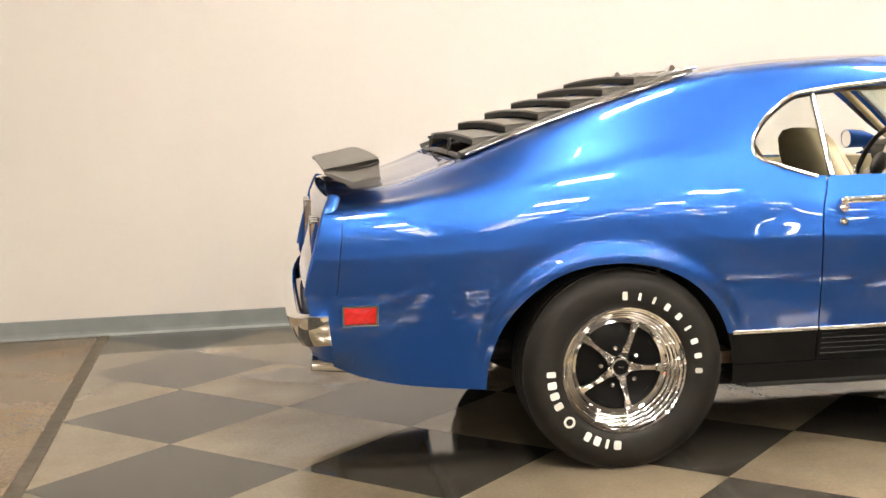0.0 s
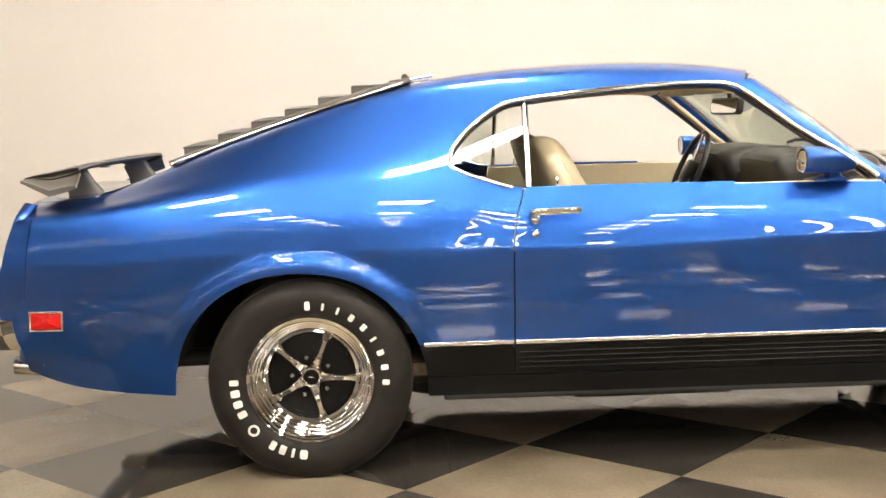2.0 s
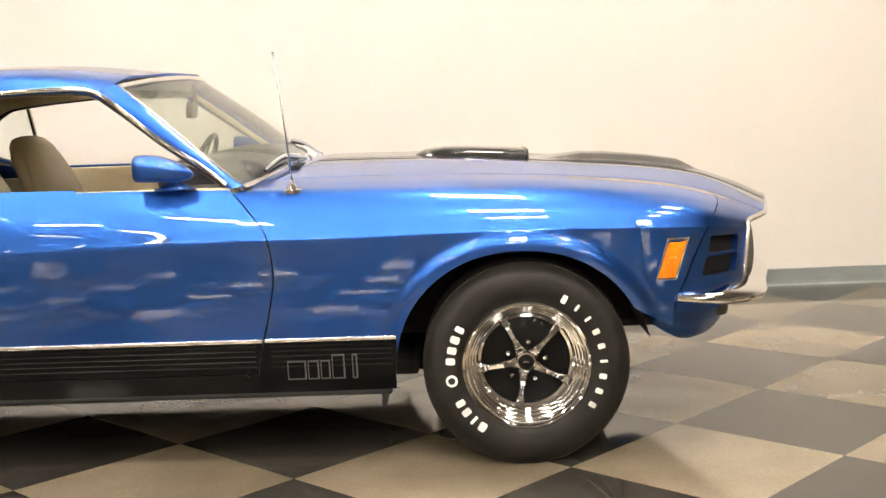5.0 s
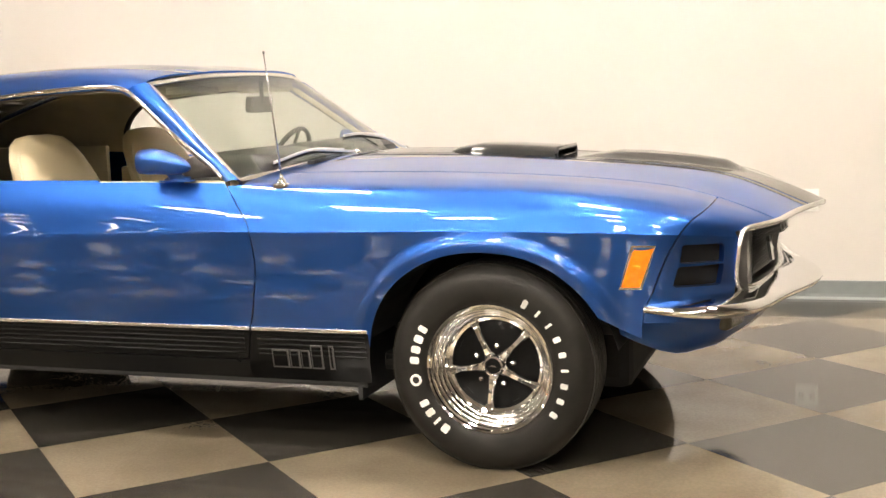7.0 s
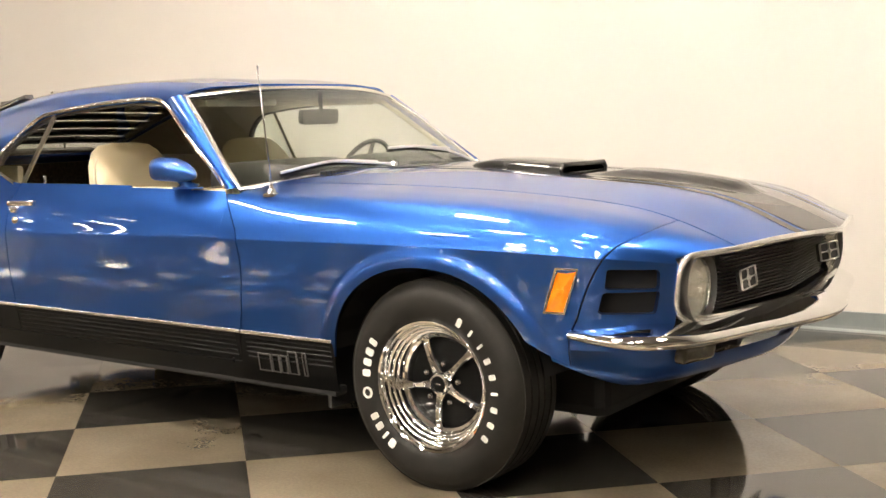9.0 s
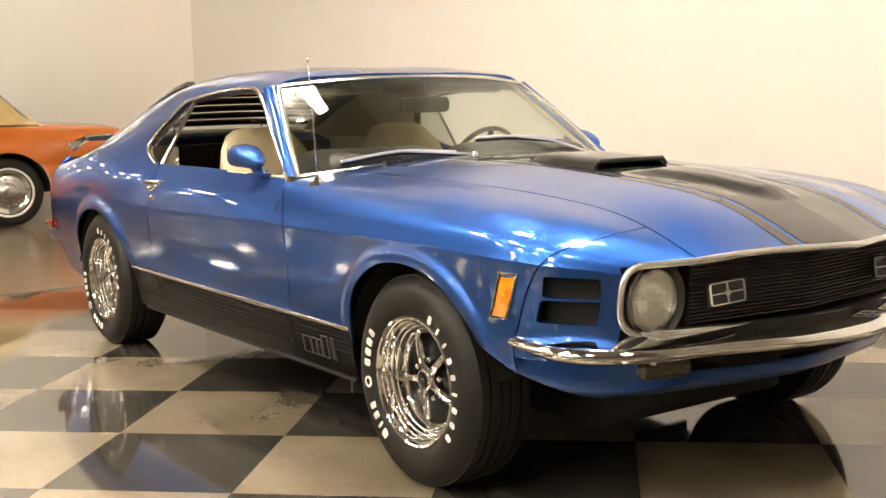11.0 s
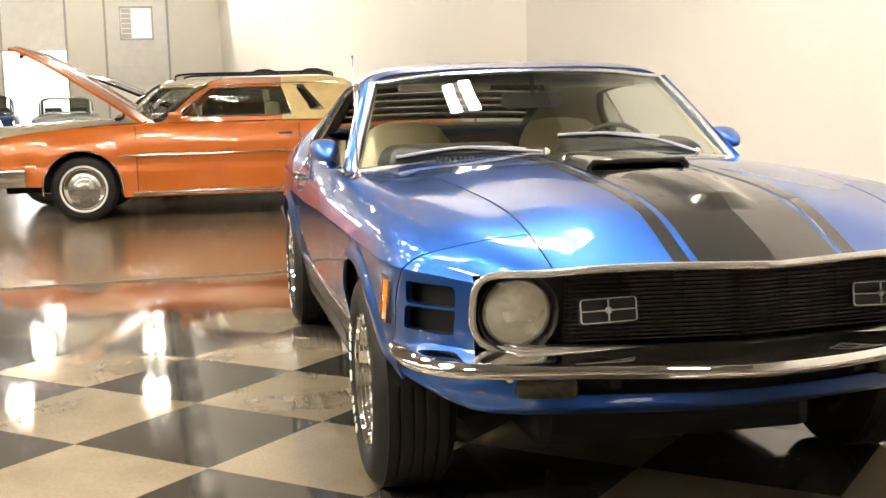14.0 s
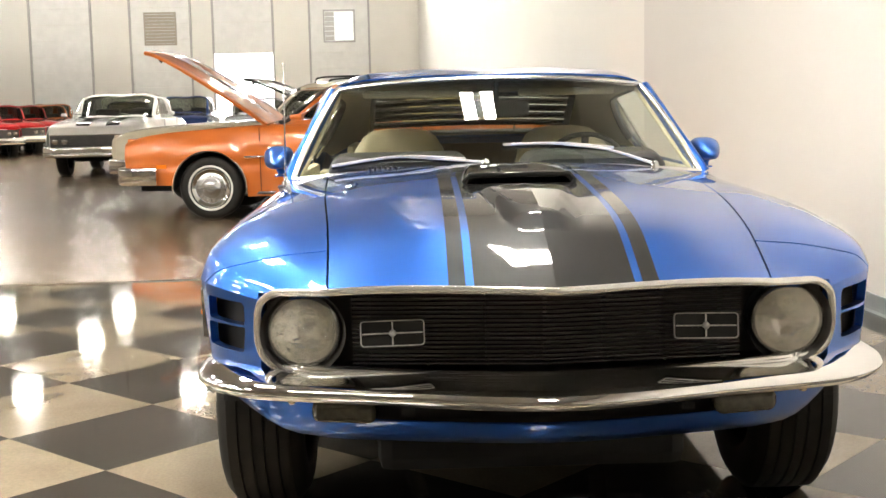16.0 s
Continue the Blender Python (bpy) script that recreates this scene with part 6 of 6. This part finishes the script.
# ---- other cars in the hall ----
M_ORANGE = paint("orange_paint", (0.60, 0.150, 0.019), metal=0.1, rough=0.35)
M_PALE = plain("pale_yellow_vinyl", (0.66, 0.50, 0.22), 0.5, vary=0.08, bumpy=0.2, bscale=200)
M_CREAMPAINT = paint("cream_car_paint", (0.62, 0.56, 0.42), metal=0.0, rough=0.4)
M_WHITEPAINT = paint("white_car_paint", (0.82, 0.81, 0.78), metal=0.0, rough=0.4)
M_REDPAINT = paint("red_car_paint", (0.42, 0.012, 0.012), metal=0.1, rough=0.35)
M_DEEPBLUE = paint("deep_blue_car_paint", (0.01, 0.03, 0.12), metal=0.4, rough=0.35)
M_SILVERPAINT = paint("silver_car_paint", (0.45, 0.45, 0.45), metal=0.7, rough=0.35)
M_DARKGLASS = glass("smoky_glass", (0.76, 0.78, 0.75), face=0.08)


def far_wheel(owner, x, y, r, whitewall):
    s = 1 if y > 0 else -1
    w = part("wheel", lathe([(0.62 * r, 0.095), (0.70 * r, 0.108), (0.85 * r, 0.110), (0.95 * r, 0.100), (r, 0.080), (r, -0.080), (0.95 * r, -0.100), (0.62 * r, -0.09)], 40, "y", True), M_RUBBER, owner, "black tyre with a bright wheel cover", angle=40, m=pose(x, y, r) @ (Matrix() if s > 0 else pose(0, 0, 0, 0, 0, 180)))
    if whitewall:
        part("whitewall", lathe([(0.655 * r, 0.1015), (0.665 * r, 0.1055), (0.715 * r, 0.1115), (0.725 * r, 0.1085)], 40, "y", True), M_WHITE, w, "thin white sidewall band", smooth=True)
    part("rim", lathe([(0.62 * r, 0.100), (0.60 * r, 0.106), (0.57 * r, 0.098), (0.50 * r, 0.085), (0.50 * r, 0.05), (0.62 * r, 0.05)], 40, "y", True), M_CHROME, w, "bright rim", angle=40)
    part("wheel_cover", lathe([(0.52 * r, 0.070), (0.46 * r, 0.088), (0.34 * r, 0.082), (0.27 * r, 0.092), (0.24 * r, 0.110), (0.12 * r, 0.118), (0.0, 0.118)], 40, "y"), M_STEEL, w, "domed metal wheel cover", smooth=True)
    if whitewall:
        for k in range(24):
            part("fin", moved(slab([(-0.005, 0.35 * r), (0.005, 0.35 * r), (0.006, 0.46 * r), (-0.006, 0.46 * r)], 0.006, "y", 0.086), pose(0, 0, 0, 0, 15 * k, 0)), M_CHROME, w)


def old_car(name, m, label, paint_mat, roof_mat=None, style="coupe", wb=2.845, fo=1.05, ro=1.25, half=0.96, belt=0.98, top=1.37, whitewall=False, open_hood=0.0, stripes=False, detail=True, r=0.335, wide_grille=False, ledge=0.03, group="parked cars"):
    """A large older car: body, greenhouse, lamps, bumpers and wheels."""
    roof_mat = roof_mat or paint_mat
    c = thing(name, m, label, "car", group)
    x0, x1 = -ro, wb + fo
    cowl, rear_base = wb - (0.70 if style == "coupe" else 0.78), {"coupe": -0.36, "sedan": -0.45, "wagon": -ro + 0.15}[style]
    ws_top, rw_top = cowl - 0.60, {"coupe": 0.12, "sedan": 0.10, "wagon": -ro + 0.45}[style]
    X = [x0, x0 + 0.12, rear_base, 0.6, cowl, wb + 0.3, x1 - 0.18, x1]
    hc = [belt - 0.16, belt - 0.07, belt - 0.02, belt, belt, belt - 0.045, belt - 0.10, belt - 0.17]
    lines = [(0.0, table(X, hc)),
             (table(X, [0.70 * half] * 8), table(X, [h - 0.012 for h in hc])),
             (table(X, [0.88 * half, 0.91 * half, 0.915 * half, 0.92 * half, 0.92 * half, 0.91 * half, 0.90 * half, 0.88 * half]), table(X, [h - 0.045 for h in hc])),
             (table(X, [0.93 * half, 0.975 * half, half, half, half, 0.99 * half, 0.96 * half, 0.93 * half]), table(X, [h - 0.19 for h in hc])),
             (table(X, [0.92 * half, 0.965 * half, 0.985 * half, 0.985 * half, 0.985 * half, 0.98 * half, 0.95 * half, 0.92 * half]), 0.52),
             (table(X, [0.86 * half, 0.91 * half, 0.94 * half, 0.94 * half, 0.94 * half, 0.93 * half, 0.90 * half, 0.86 * half]), 0.24)]
    xs = np.linspace(x0, x1, 150 if detail else 60)

    def swell(pos, par):
        """Fenders swell round the wheel openings, and a soft crease runs along the side."""
        pos = pos.copy()
        x, z = pos[..., 0], pos[..., 2]
        for cx in (0.0, wb):
            d = np.hypot(x - cx, np.maximum(z - r, 0)) - r
            t = np.clip((0.26 - np.maximum(d, 0)) / 0.20, 0, 1)
            pos[..., 1] += 0.034 * t * t * (3 - 2 * t) * np.clip((par - 2.2) / 0.5, 0, 1) * np.clip((belt - 0.06 - z) / 0.12, 0, 1)
        pos[..., 1] -= 0.020 * np.exp(-((z - 0.58) / 0.045) ** 2) * (par > 2.8)
        return pos
    skin = Skin.loft(xs, lines, sharp=(), n=9 if detail else 4, ease=0.05, extra=swell if detail else None)
    for cx in (0.0, wb):
        skin = skin.cut(lambda x, y, z, s, cx=cx: np.where(s > 2.2, np.hypot(x - cx, np.maximum(z - r, 0)) - (r + 0.065 if cx else r + 0.055), 1.0))
    skin = skin.cut(lambda x, y, z, s: np.where(s < 1.9, np.maximum(rear_base + 0.02 - x, x - cowl + 0.02), 1.0))
    skin = skin.cut(lambda x, y, z, s: np.where(s > 2.2, z - np.where((x > wb + 0.2) | (x < -0.2), 0.37, 0.2), 1.0))
    hood_zone = lambda x, y, z, s: np.minimum(np.minimum(x - cowl - 0.06, x1 - 0.05 - x), 1.9 - s)
    hood_skin = skin.cut(hood_zone)
    rest = skin.cut(lambda x, y, z, s: -hood_zone(x, y, z, s) - 0.006)
    part("body", rest.doubled().mesh("body", paint_mat), paint_mat, c)
    if open_hood:
        hz = float(table(X, hc)(cowl))
        hm = pose(cowl + 0.06, 0, hz, 0, -open_hood, 0) @ pose(-cowl - 0.06, 0, -hz)
        h = part("hood", hood_skin.doubled().mesh("hood", paint_mat, 0.03), paint_mat, c, "raised hood", m=hm)
        part("latch", sweep([(x1 - 0.08, 0.06, hc[-2] - 0.06), (x1 - 0.05, 0.06, hc[-2] - 0.17)], rounded(0.02, 0.05, 0.006, 2), up=(1, 0, 0)), M_DARK, h)
        part("engine", joined(box(cowl + 0.25, x1 - 0.55, -0.30, 0.30, 0.45, belt - 0.14, 0.05), box(cowl + 0.45, cowl + 0.85, -0.22, 0.22, belt - 0.2, belt - 0.06, 0.05)), M_DARK, c, angle=40)
        part("engine_bay", box(cowl + 0.05, x1 - 0.12, -0.78 * half, 0.78 * half, 0.30, 0.5), M_DARK, c)
    else:
        h = part("hood", hood_skin.doubled().mesh("hood", paint_mat), paint_mat, c)
    if stripes:
        for s in (-1, 1):
            st = hood_skin.cut(lambda x, y, z, s2: np.minimum(y - 0.14, 0.38 - y))
            part("stripe", (st if s > 0 else st.mirrored()).mesh("stripe", M_STRIPE, 0.001, 0.002), M_STRIPE, h, "black hood stripe")
    # greenhouse
    GX = [rear_base - 0.02, rear_base + 0.06, rw_top, rw_top + 0.25, ws_top - 0.2, ws_top, cowl - 0.03, cowl + 0.04]
    zt = [belt - 0.01, belt + 0.04, top - 0.035, top, top, top - 0.03, belt + 0.02, belt - 0.01]
    glines = [(0.0, table(GX, zt)), (table(GX, [0.60] * 8), table(GX, [a - 0.012 for a in zt])),
              (table(GX, [0.70] * 8), table(GX, [max(a - 0.055, belt - 0.03) for a in zt])),
              (table(GX, [0.84 * half] * 8), belt - 0.03)]
    gh = Skin.loft(np.linspace(GX[0], GX[-1], 90 if detail else 50), glines, sharp=(), n=6, ease=0.02)
    lo, hi = belt + 0.02, top - 0.085
    wins = []
    if style == "coupe":
        wins = [[(0.69, lo), (cowl - 0.22, lo), (ws_top - 0.02, hi), (0.80, hi)], [(0.66, hi + 0.01), (0.57, hi + 0.01), (0.36, lo + 0.05), (0.50, lo + 0.05)]]
    elif style == "sedan":
        wins = [[(1.0, lo), (cowl - 0.22, lo), (ws_top + 0.02, hi), (1.0, hi)], [(0.94, lo), (0.94, hi), (0.25, hi), (0.0, lo)]]
    else:
        wins = [[(1.15, lo), (cowl - 0.22, lo), (ws_top + 0.02, hi), (1.15, hi)], [(1.08, lo), (1.08, hi), (0.35, hi), (0.30, lo)], [(0.22, lo), (0.26, hi), (rw_top + 0.05, hi), (rear_base + 0.25, lo)]]
    glass_fields = [lambda x, y, z, s, w=w: np.where(s > 1.7, sd_poly(x, z, w), -1.0) for w in wins]
    glass_fields.append(lambda x, y, z, s: np.minimum(np.minimum(x - ws_top - 0.02, cowl - 0.03 - x), 1.75 - s))
    glass_fields.append(lambda x, y, z, s: np.minimum(np.minimum(rw_top - 0.02 - x, x - rear_base - 0.07), 1.6 - s))
    shell_r = gh
    for gf in glass_fields:
        shell_r = shell_r.cut(lambda x, y, z, s, gf=gf: -gf(x, y, z, s) - 0.002)
    split = 0.80 if style == "coupe" and roof_mat is not paint_mat else -9
    part("roof", shell_r.cut(lambda x, y, z, s: x - split).doubled().mesh("roof", paint_mat, 0.02), paint_mat, c)
    if split > -5:
        part("vinyl_roof", shell_r.cut(lambda x, y, z, s: split - x).doubled().mesh("vinyl_roof", roof_mat, 0.02), roof_mat, c, "pale vinyl half roof")
    if detail:
        def lean(z):
            """The greenhouse's half width at a height."""
            return 0.84 * half + (0.70 - 0.84 * half) * min(1, max(0, (z - belt + 0.03) / (top - 0.055 - belt + 0.03)))
        for w in wins:
            for s in (-1, 1):
                rim = [(x, s * (lean(z) + 0.012), z) for x, z in w]
                part("window_trim", sweep([Vector(p).lerp(Vector(q), t / 5) for p, q in zip(rim, rim[1:] + rim[:1]) for t in range(5)], rounded(0.014, 0.014, 0.005, 2), loop=True, up=(0, s, 0.2)), M_CHROME, c, "bright window trim", angle=40)
        for s in (-1, 1):
            drip = [(x, s * 0.712, zz) for x, zz in ((rw_top + 0.10, top - 0.062), (0.6, top - 0.052), (ws_top - 0.06, top - 0.062))]
            part("drip_rail", sweep(spline(drip, 6), rounded(0.014, 0.012, 0.004, 2)), M_CHROME, c, "bright drip rail", angle=40)
    for k, gf in enumerate(glass_fields):
        pane = gh.cut(gf)
        if not len(pane.faces):
            continue
        if k < len(wins):
            for sk in (pane, pane.mirrored()):
                part("side_window", sk.mesh("side_window", M_DARKGLASS, 0.004, -0.008), M_DARKGLASS, c)
        else:
            part("windshield" if k == len(wins) else "rear_window", pane.doubled().mesh("pane", M_DARKGLASS, 0.004, -0.008), M_DARKGLASS, c)
    part("cabin", joined(box(rear_base + 0.1, cowl - 0.05, -0.80 * half, 0.80 * half, 0.26, 0.60), box(cowl - 0.35, cowl, -0.7, 0.7, 0.6, belt + 0.02, 0.04)), M_DARK, c, angle=40)
    for y in (-0.36, 0.36):
        part("seat", joined(box(0.95, 1.45, y - 0.26, y + 0.26, 0.5, 0.64, 0.05), box(0.82, 0.98, y - 0.25, y + 0.25, 0.55, belt + 0.16, 0.06)), M_CREAM if roof_mat is M_PALE else M_DASH, c, angle=50)
    part("rear_seat", box(0.0, 0.2, -0.65, 0.65, 0.5, belt + 0.02, 0.06), M_CREAM if roof_mat is M_PALE else M_DASH, c, angle=50)
    if detail:
        part("steering_wheel", lathe([(0.19 + 0.012 * math.cos(a), 0.012 * math.sin(a)) for a in np.linspace(0, 2 * math.pi, 9)[:-1]], 30, "x", True), M_HEADLINE if roof_mat is M_PALE else M_DASH, c, smooth=True, m=pose(cowl - 0.48, 0.38, belt - 0.02, 0, 22, 0))
    part("underbody", joined(box(0.45, wb - 0.45, -0.86 * half, 0.86 * half, 0.24, 0.42), box(-ro + 0.3, wb + 0.45, -0.62, 0.62, 0.30, 0.60)), M_DARK, c)
    # bumpers, grille, lamps
    prof = rounded(0.10, 0.19, 0.03, 3)
    for xe, sg in ((x1 + ledge, 1), (x0 - ledge, -1)):
        path = spline([(xe - sg * 0.42, -half * 0.985, 0.47), (xe - sg * 0.12, -half * 0.97, 0.47), (xe, -half * 0.80, 0.47), (xe + sg * 0.03, 0, 0.47), (xe, half * 0.80, 0.47), (xe - sg * 0.12, half * 0.97, 0.47), (xe - sg * 0.42, half * 0.985, 0.47)], 5)
        part("bumper", sweep(path, prof), M_CHROME, c, "chrome bumper", angle=50)
    part("nose_panel", box(x1 - 0.10, x1 - 0.02, -0.88 * half, 0.88 * half, 0.40, belt - 0.15, 0.02), paint_mat, c)
    gw = 0.86 * half if wide_grille else 0.50
    g = part("grille", box(x1 - 0.04, x1 + 0.005, -gw, gw, 0.55, min(belt - 0.235, 0.77), 0.008), M_GRILLE, c, "dark grille")
    if wide_grille:
        part("grille_trim", joined(box(x1 - 0.02, x1 + 0.012, -gw - 0.012, gw + 0.012, 0.764, 0.778), box(x1 - 0.02, x1 + 0.012, -gw - 0.012, gw + 0.012, 0.545, 0.558)), M_CHROME, g, "bright grille trim")
    for k in range(6):
        part("bar", box(x1 - 0.005, x1 + 0.016, -gw + 0.01, gw - 0.01, 0.565 + k * 0.032, 0.575 + k * 0.032), M_GRILLE, g)
    for s in (-1, 1):
        for d in (0.60, 0.77):
            hl = part("headlamp", lathe([(0.0, 0.02), (0.05, 0.016), (0.072, 0.004), (0.085, 0.006), (0.088, -0.02)], 24, "x"), M_CHROME, c, "round headlamp", smooth=True, m=pose(x1 - 0.012, s * d * half, 0.655))
            part("lens", lathe([(0.0, 0.026), (0.05, 0.021), (0.070, 0.008)], 24, "x"), M_REFLECT, hl, smooth=True)
        part("tail_lamp", box(x0 + 0.0, x0 + 0.05, min(s * 0.55, s * 0.88) * half, max(s * 0.55, s * 0.88) * half, 0.58, 0.74, 0.01), M_RED, c)
        if detail:
            part("marker_lamp", box(x1 - 0.46, x1 - 0.35, s * 0.978 * half - 0.010, s * 0.978 * half + 0.010, 0.55, 0.59, 0.004), M_AMBER, c, "amber side marker lamp")
            part("rocker_trim", sweep([(r + 0.12, s * 0.955 * half, 0.275), (wb - r - 0.12, s * 0.955 * half, 0.275)], rounded(0.012, 0.035, 0.004, 2)), M_CHROME, c, "bright rocker trim", angle=40)
            part("side_moulding", sweep([(r + 0.12, s * (half + 0.006), 0.668), (1.3, s * (half + 0.006), 0.668), (wb - r - 0.05, s * (half + 0.012), 0.662)], rounded(0.030, 0.022, 0.006, 2)), M_CHROME, c, "bright side moulding", angle=40)
            for xd in (0.63, wb - 0.55):
                part("door_seam", box(xd - 0.003, xd + 0.003, s * (half + 0.001) - 0.006, s * (half + 0.001) + 0.002, 0.30, belt - 0.06), M_DARK, c)
            part("handle", box(0.70, 0.84, s * half - 0.006, s * half + 0.022, 0.845, 0.868, 0.005), M_CHROME, c, "chrome door handle")
            part("side_mirror", sweep([(cowl - 0.33, s * (half + 0.07), belt + 0.05), (cowl - 0.20, s * (half + 0.06), belt + 0.05)], rounded(0.11, 0.075, 0.03, 3), scales=[1.0, 0.6]), paint_mat, c, "painted side mirror", angle=50)
            for cx in (0.0, wb):
                ar = [(cx + (r + 0.062) * math.cos(radians(q)), s * (half + 0.014), max(0.26, r + (r + 0.062) * math.sin(radians(q)))) for q in range(-8, 189, 7)]
                part("arch_trim", sweep(ar, rounded(0.016, 0.012, 0.004, 1), up=(0, 1, 0)), M_CHROME, c, "bright wheel arch trim", angle=40)
            for y in (0.3, -0.35):
                part("wiper", sweep([(cowl + 0.02, y, belt + 0.03), (cowl - 0.10, y - 0.45, belt + 0.07)], rounded(0.012, 0.012, 0.003, 1)), M_DARK, c)
        for cx in (0.0, wb):
            far_wheel(c, cx, s * (half - 0.145), r, whitewall)
            well = [(cx + (r + 0.06) * math.cos(radians(q)), r + (r + 0.06) * math.sin(radians(q))) for q in range(0, 181, 15)]
            vw = [(a, s * y, b) for y in (0.55, half - 0.03) for a, b in well]
            nw = len(well)
            part("wheel_well", (vw, [(i, i + 1, nw + i + 1, nw + i) for i in range(nw - 1)] + [tuple(range(nw))]), M_DARK, c)
    if style == "wagon":
        for s in (-1, 1):
            part("roof_rack", sweep(spline([(rw_top + 0.1, s * 0.52, top), (rw_top + 0.2, s * 0.52, top + 0.075), (0.5, s * 0.52, top + 0.08), (ws_top - 0.25, s * 0.52, top + 0.075), (ws_top - 0.15, s * 0.52, top)], 5), rounded(0.03, 0.025, 0.008, 2)), M_DARK, c, "black roof rack rail", angle=40)
        for xx in (rw_top + 0.35, 0.35):
            part("rack_bow", sweep(spline([(xx - 0.18, -0.52, top + 0.07), (xx - 0.09, -0.52, top + 0.13), (xx + 0.09, -0.52, top + 0.13), (xx + 0.18, -0.52, top + 0.07)], 4), rounded(0.03, 0.03, 0.008, 2)), M_DARK, c, "dark rack bow", angle=40)
            part("rack_bar", sweep([(xx, -0.52, top + 0.09), (xx, 0.52, top + 0.09)], rounded(0.03, 0.025, 0.008, 2)), M_DARK, c)
    return c


def placed(rear, front, z=-0.003):
    """The pose of a car whose rear and front axles stand over these places."""
    return pose(rear[0], rear[1], z, 0, 0, math.degrees(math.atan2(front[1] - rear[1], front[0] - rear[0])))


old_car("coupe", placed((-7.11, 0.50), (-7.34, -2.335)), "orange two-door coupe with a pale vinyl half roof and raised hood", M_ORANGE, M_PALE, "coupe", whitewall=True, open_hood=37, belt=1.02, top=1.425, fo=0.92, ledge=0.06)
old_car("station_wagon", placed((-9.5, 0.0), (-9.8, -2.93)), "cream station wagon with a black roof rack", M_CREAMPAINT, None, "wagon", wb=2.95, belt=1.02, top=1.47, ro=1.1)
old_car("coupe", placed((-18.94, -6.0), (-16.1, -5.85)), "white coupe with two black hood stripes", M_WHITEPAINT, None, "coupe", belt=1.07, top=1.50, stripes=True, wide_grille=True)
old_car("coupe", placed((-12.55, 1.0), (-12.9, -1.85)), "black coupe with its hood raised", M_STRIPE, None, "sedan", belt=1.0, top=1.42, open_hood=27)
for front, yaw, mat, lab, belt, top in (((-25.6, -11.6), 28, M_REDPAINT, "glossy red coupe with chrome bumpers", 1.0, 1.42), ((-28.1, -11.7), 30, M_REDPAINT, "glossy red coupe with chrome bumpers", 1.0, 1.42),
                                        ((-30.6, -11.8), 30, M_REDPAINT, "glossy red coupe with chrome bumpers", 1.0, 1.42), ((-33.2, -11.9), 28, M_ORANGE, "orange coupe with chrome bumpers", 1.0, 1.45),
                                        ((-37.0, -13.1), 15, M_ORANGE, "orange coupe with chrome bumpers", 1.05, 1.5), ((-38.0, -10.6), 10, M_DEEPBLUE, "deep blue sedan with chrome bumpers", 1.1, 1.55),
                                        ((-29.5, -7.0), 5, M_DEEPBLUE, "deep blue sedan with chrome bumpers", 1.1, 1.6), ((-29.0, -4.7), 5, M_SILVERPAINT, "silver sedan with chrome bumpers", 1.05, 1.5)):
    c, s = math.cos(radians(yaw)), math.sin(radians(yaw))
    old_car("sedan", pose(front[0] - 2.845 * c, front[1] - 2.845 * s, -0.003, 0, 0, yaw), lab, mat, None, "coupe" if mat is M_REDPAINT else "sedan", belt=belt, top=top, detail=False, wide_grille=mat is M_REDPAINT)


# ---- floor tiles, laid cornerwise ----
def clipped(poly, n, c):
    """The part of a convex outline where n . p < c."""
    out = []
    for i, p in enumerate(poly):
        q = poly[(i + 1) % len(poly)]
        dp, dq = c - (n[0] * p[0] + n[1] * p[1]), c - (n[0] * q[0] + n[1] * q[1])
        if dp >= 0:
            out.append(p)
        if dp * dq < 0:
            t = dp / (dp - dq)
            out.append((p[0] + (q[0] - p[0]) * t, p[1] + (q[1] - p[1]) * t))
    return out


H = 0.6096 / 2 ** 0.5
O = ROOM.inverted() @ Vector((2.003, -0.912, 0))
floor_tiles = tagged(new("tiled_floor"), "checkered charcoal and beige vinyl tiles laid cornerwise", "floor", "", "structure")
floor_tiles.matrix_basis = ROOM
full = {}
for i in range(-11, 24):
    for j in range(-16, 10):
        if (i + j) % 2:
            continue
        # a tile's middle lies one half diagonal from the corners
        cu, cv = O.x + (i + 1) * H, O.y + j * H
        if cu < EDGE_U - H or cv > WALL_V + H or cu > 9.5 or cv < -5.6:
            continue
        g = 0.0008
        poly = [(cu - H + g, cv), (cu, cv - H + g), (cu + H - g, cv), (cu, cv + H - g)]
        whole = len(poly)
        poly = clipped(clipped(poly, (-1, 0), -(EDGE_U + 0.026)), (0, 1), WALL_V - 0.019)
        if len(poly) < 3:
            continue
        dark = i % 2 == 1
        mat = M_TILE_DARK if dark else M_TILE_LIGHT
        cut = cu - H < EDGE_U + 0.03 or cv + H > WALL_V - 0.02
        key = None if cut else dark
        if key is None or key not in full:
            local = [(a - cu, b - cv) for a, b in poly]
            me = mesh_of("tile", *slab(local, 0.003, "z", -0.003), mat)
            if key is not None:
                full[key] = me
        else:
            me = full[key]
        t = new("tile", me)
        t.parent = floor_tiles
        t.matrix_basis = pose(cu, cv, 0)
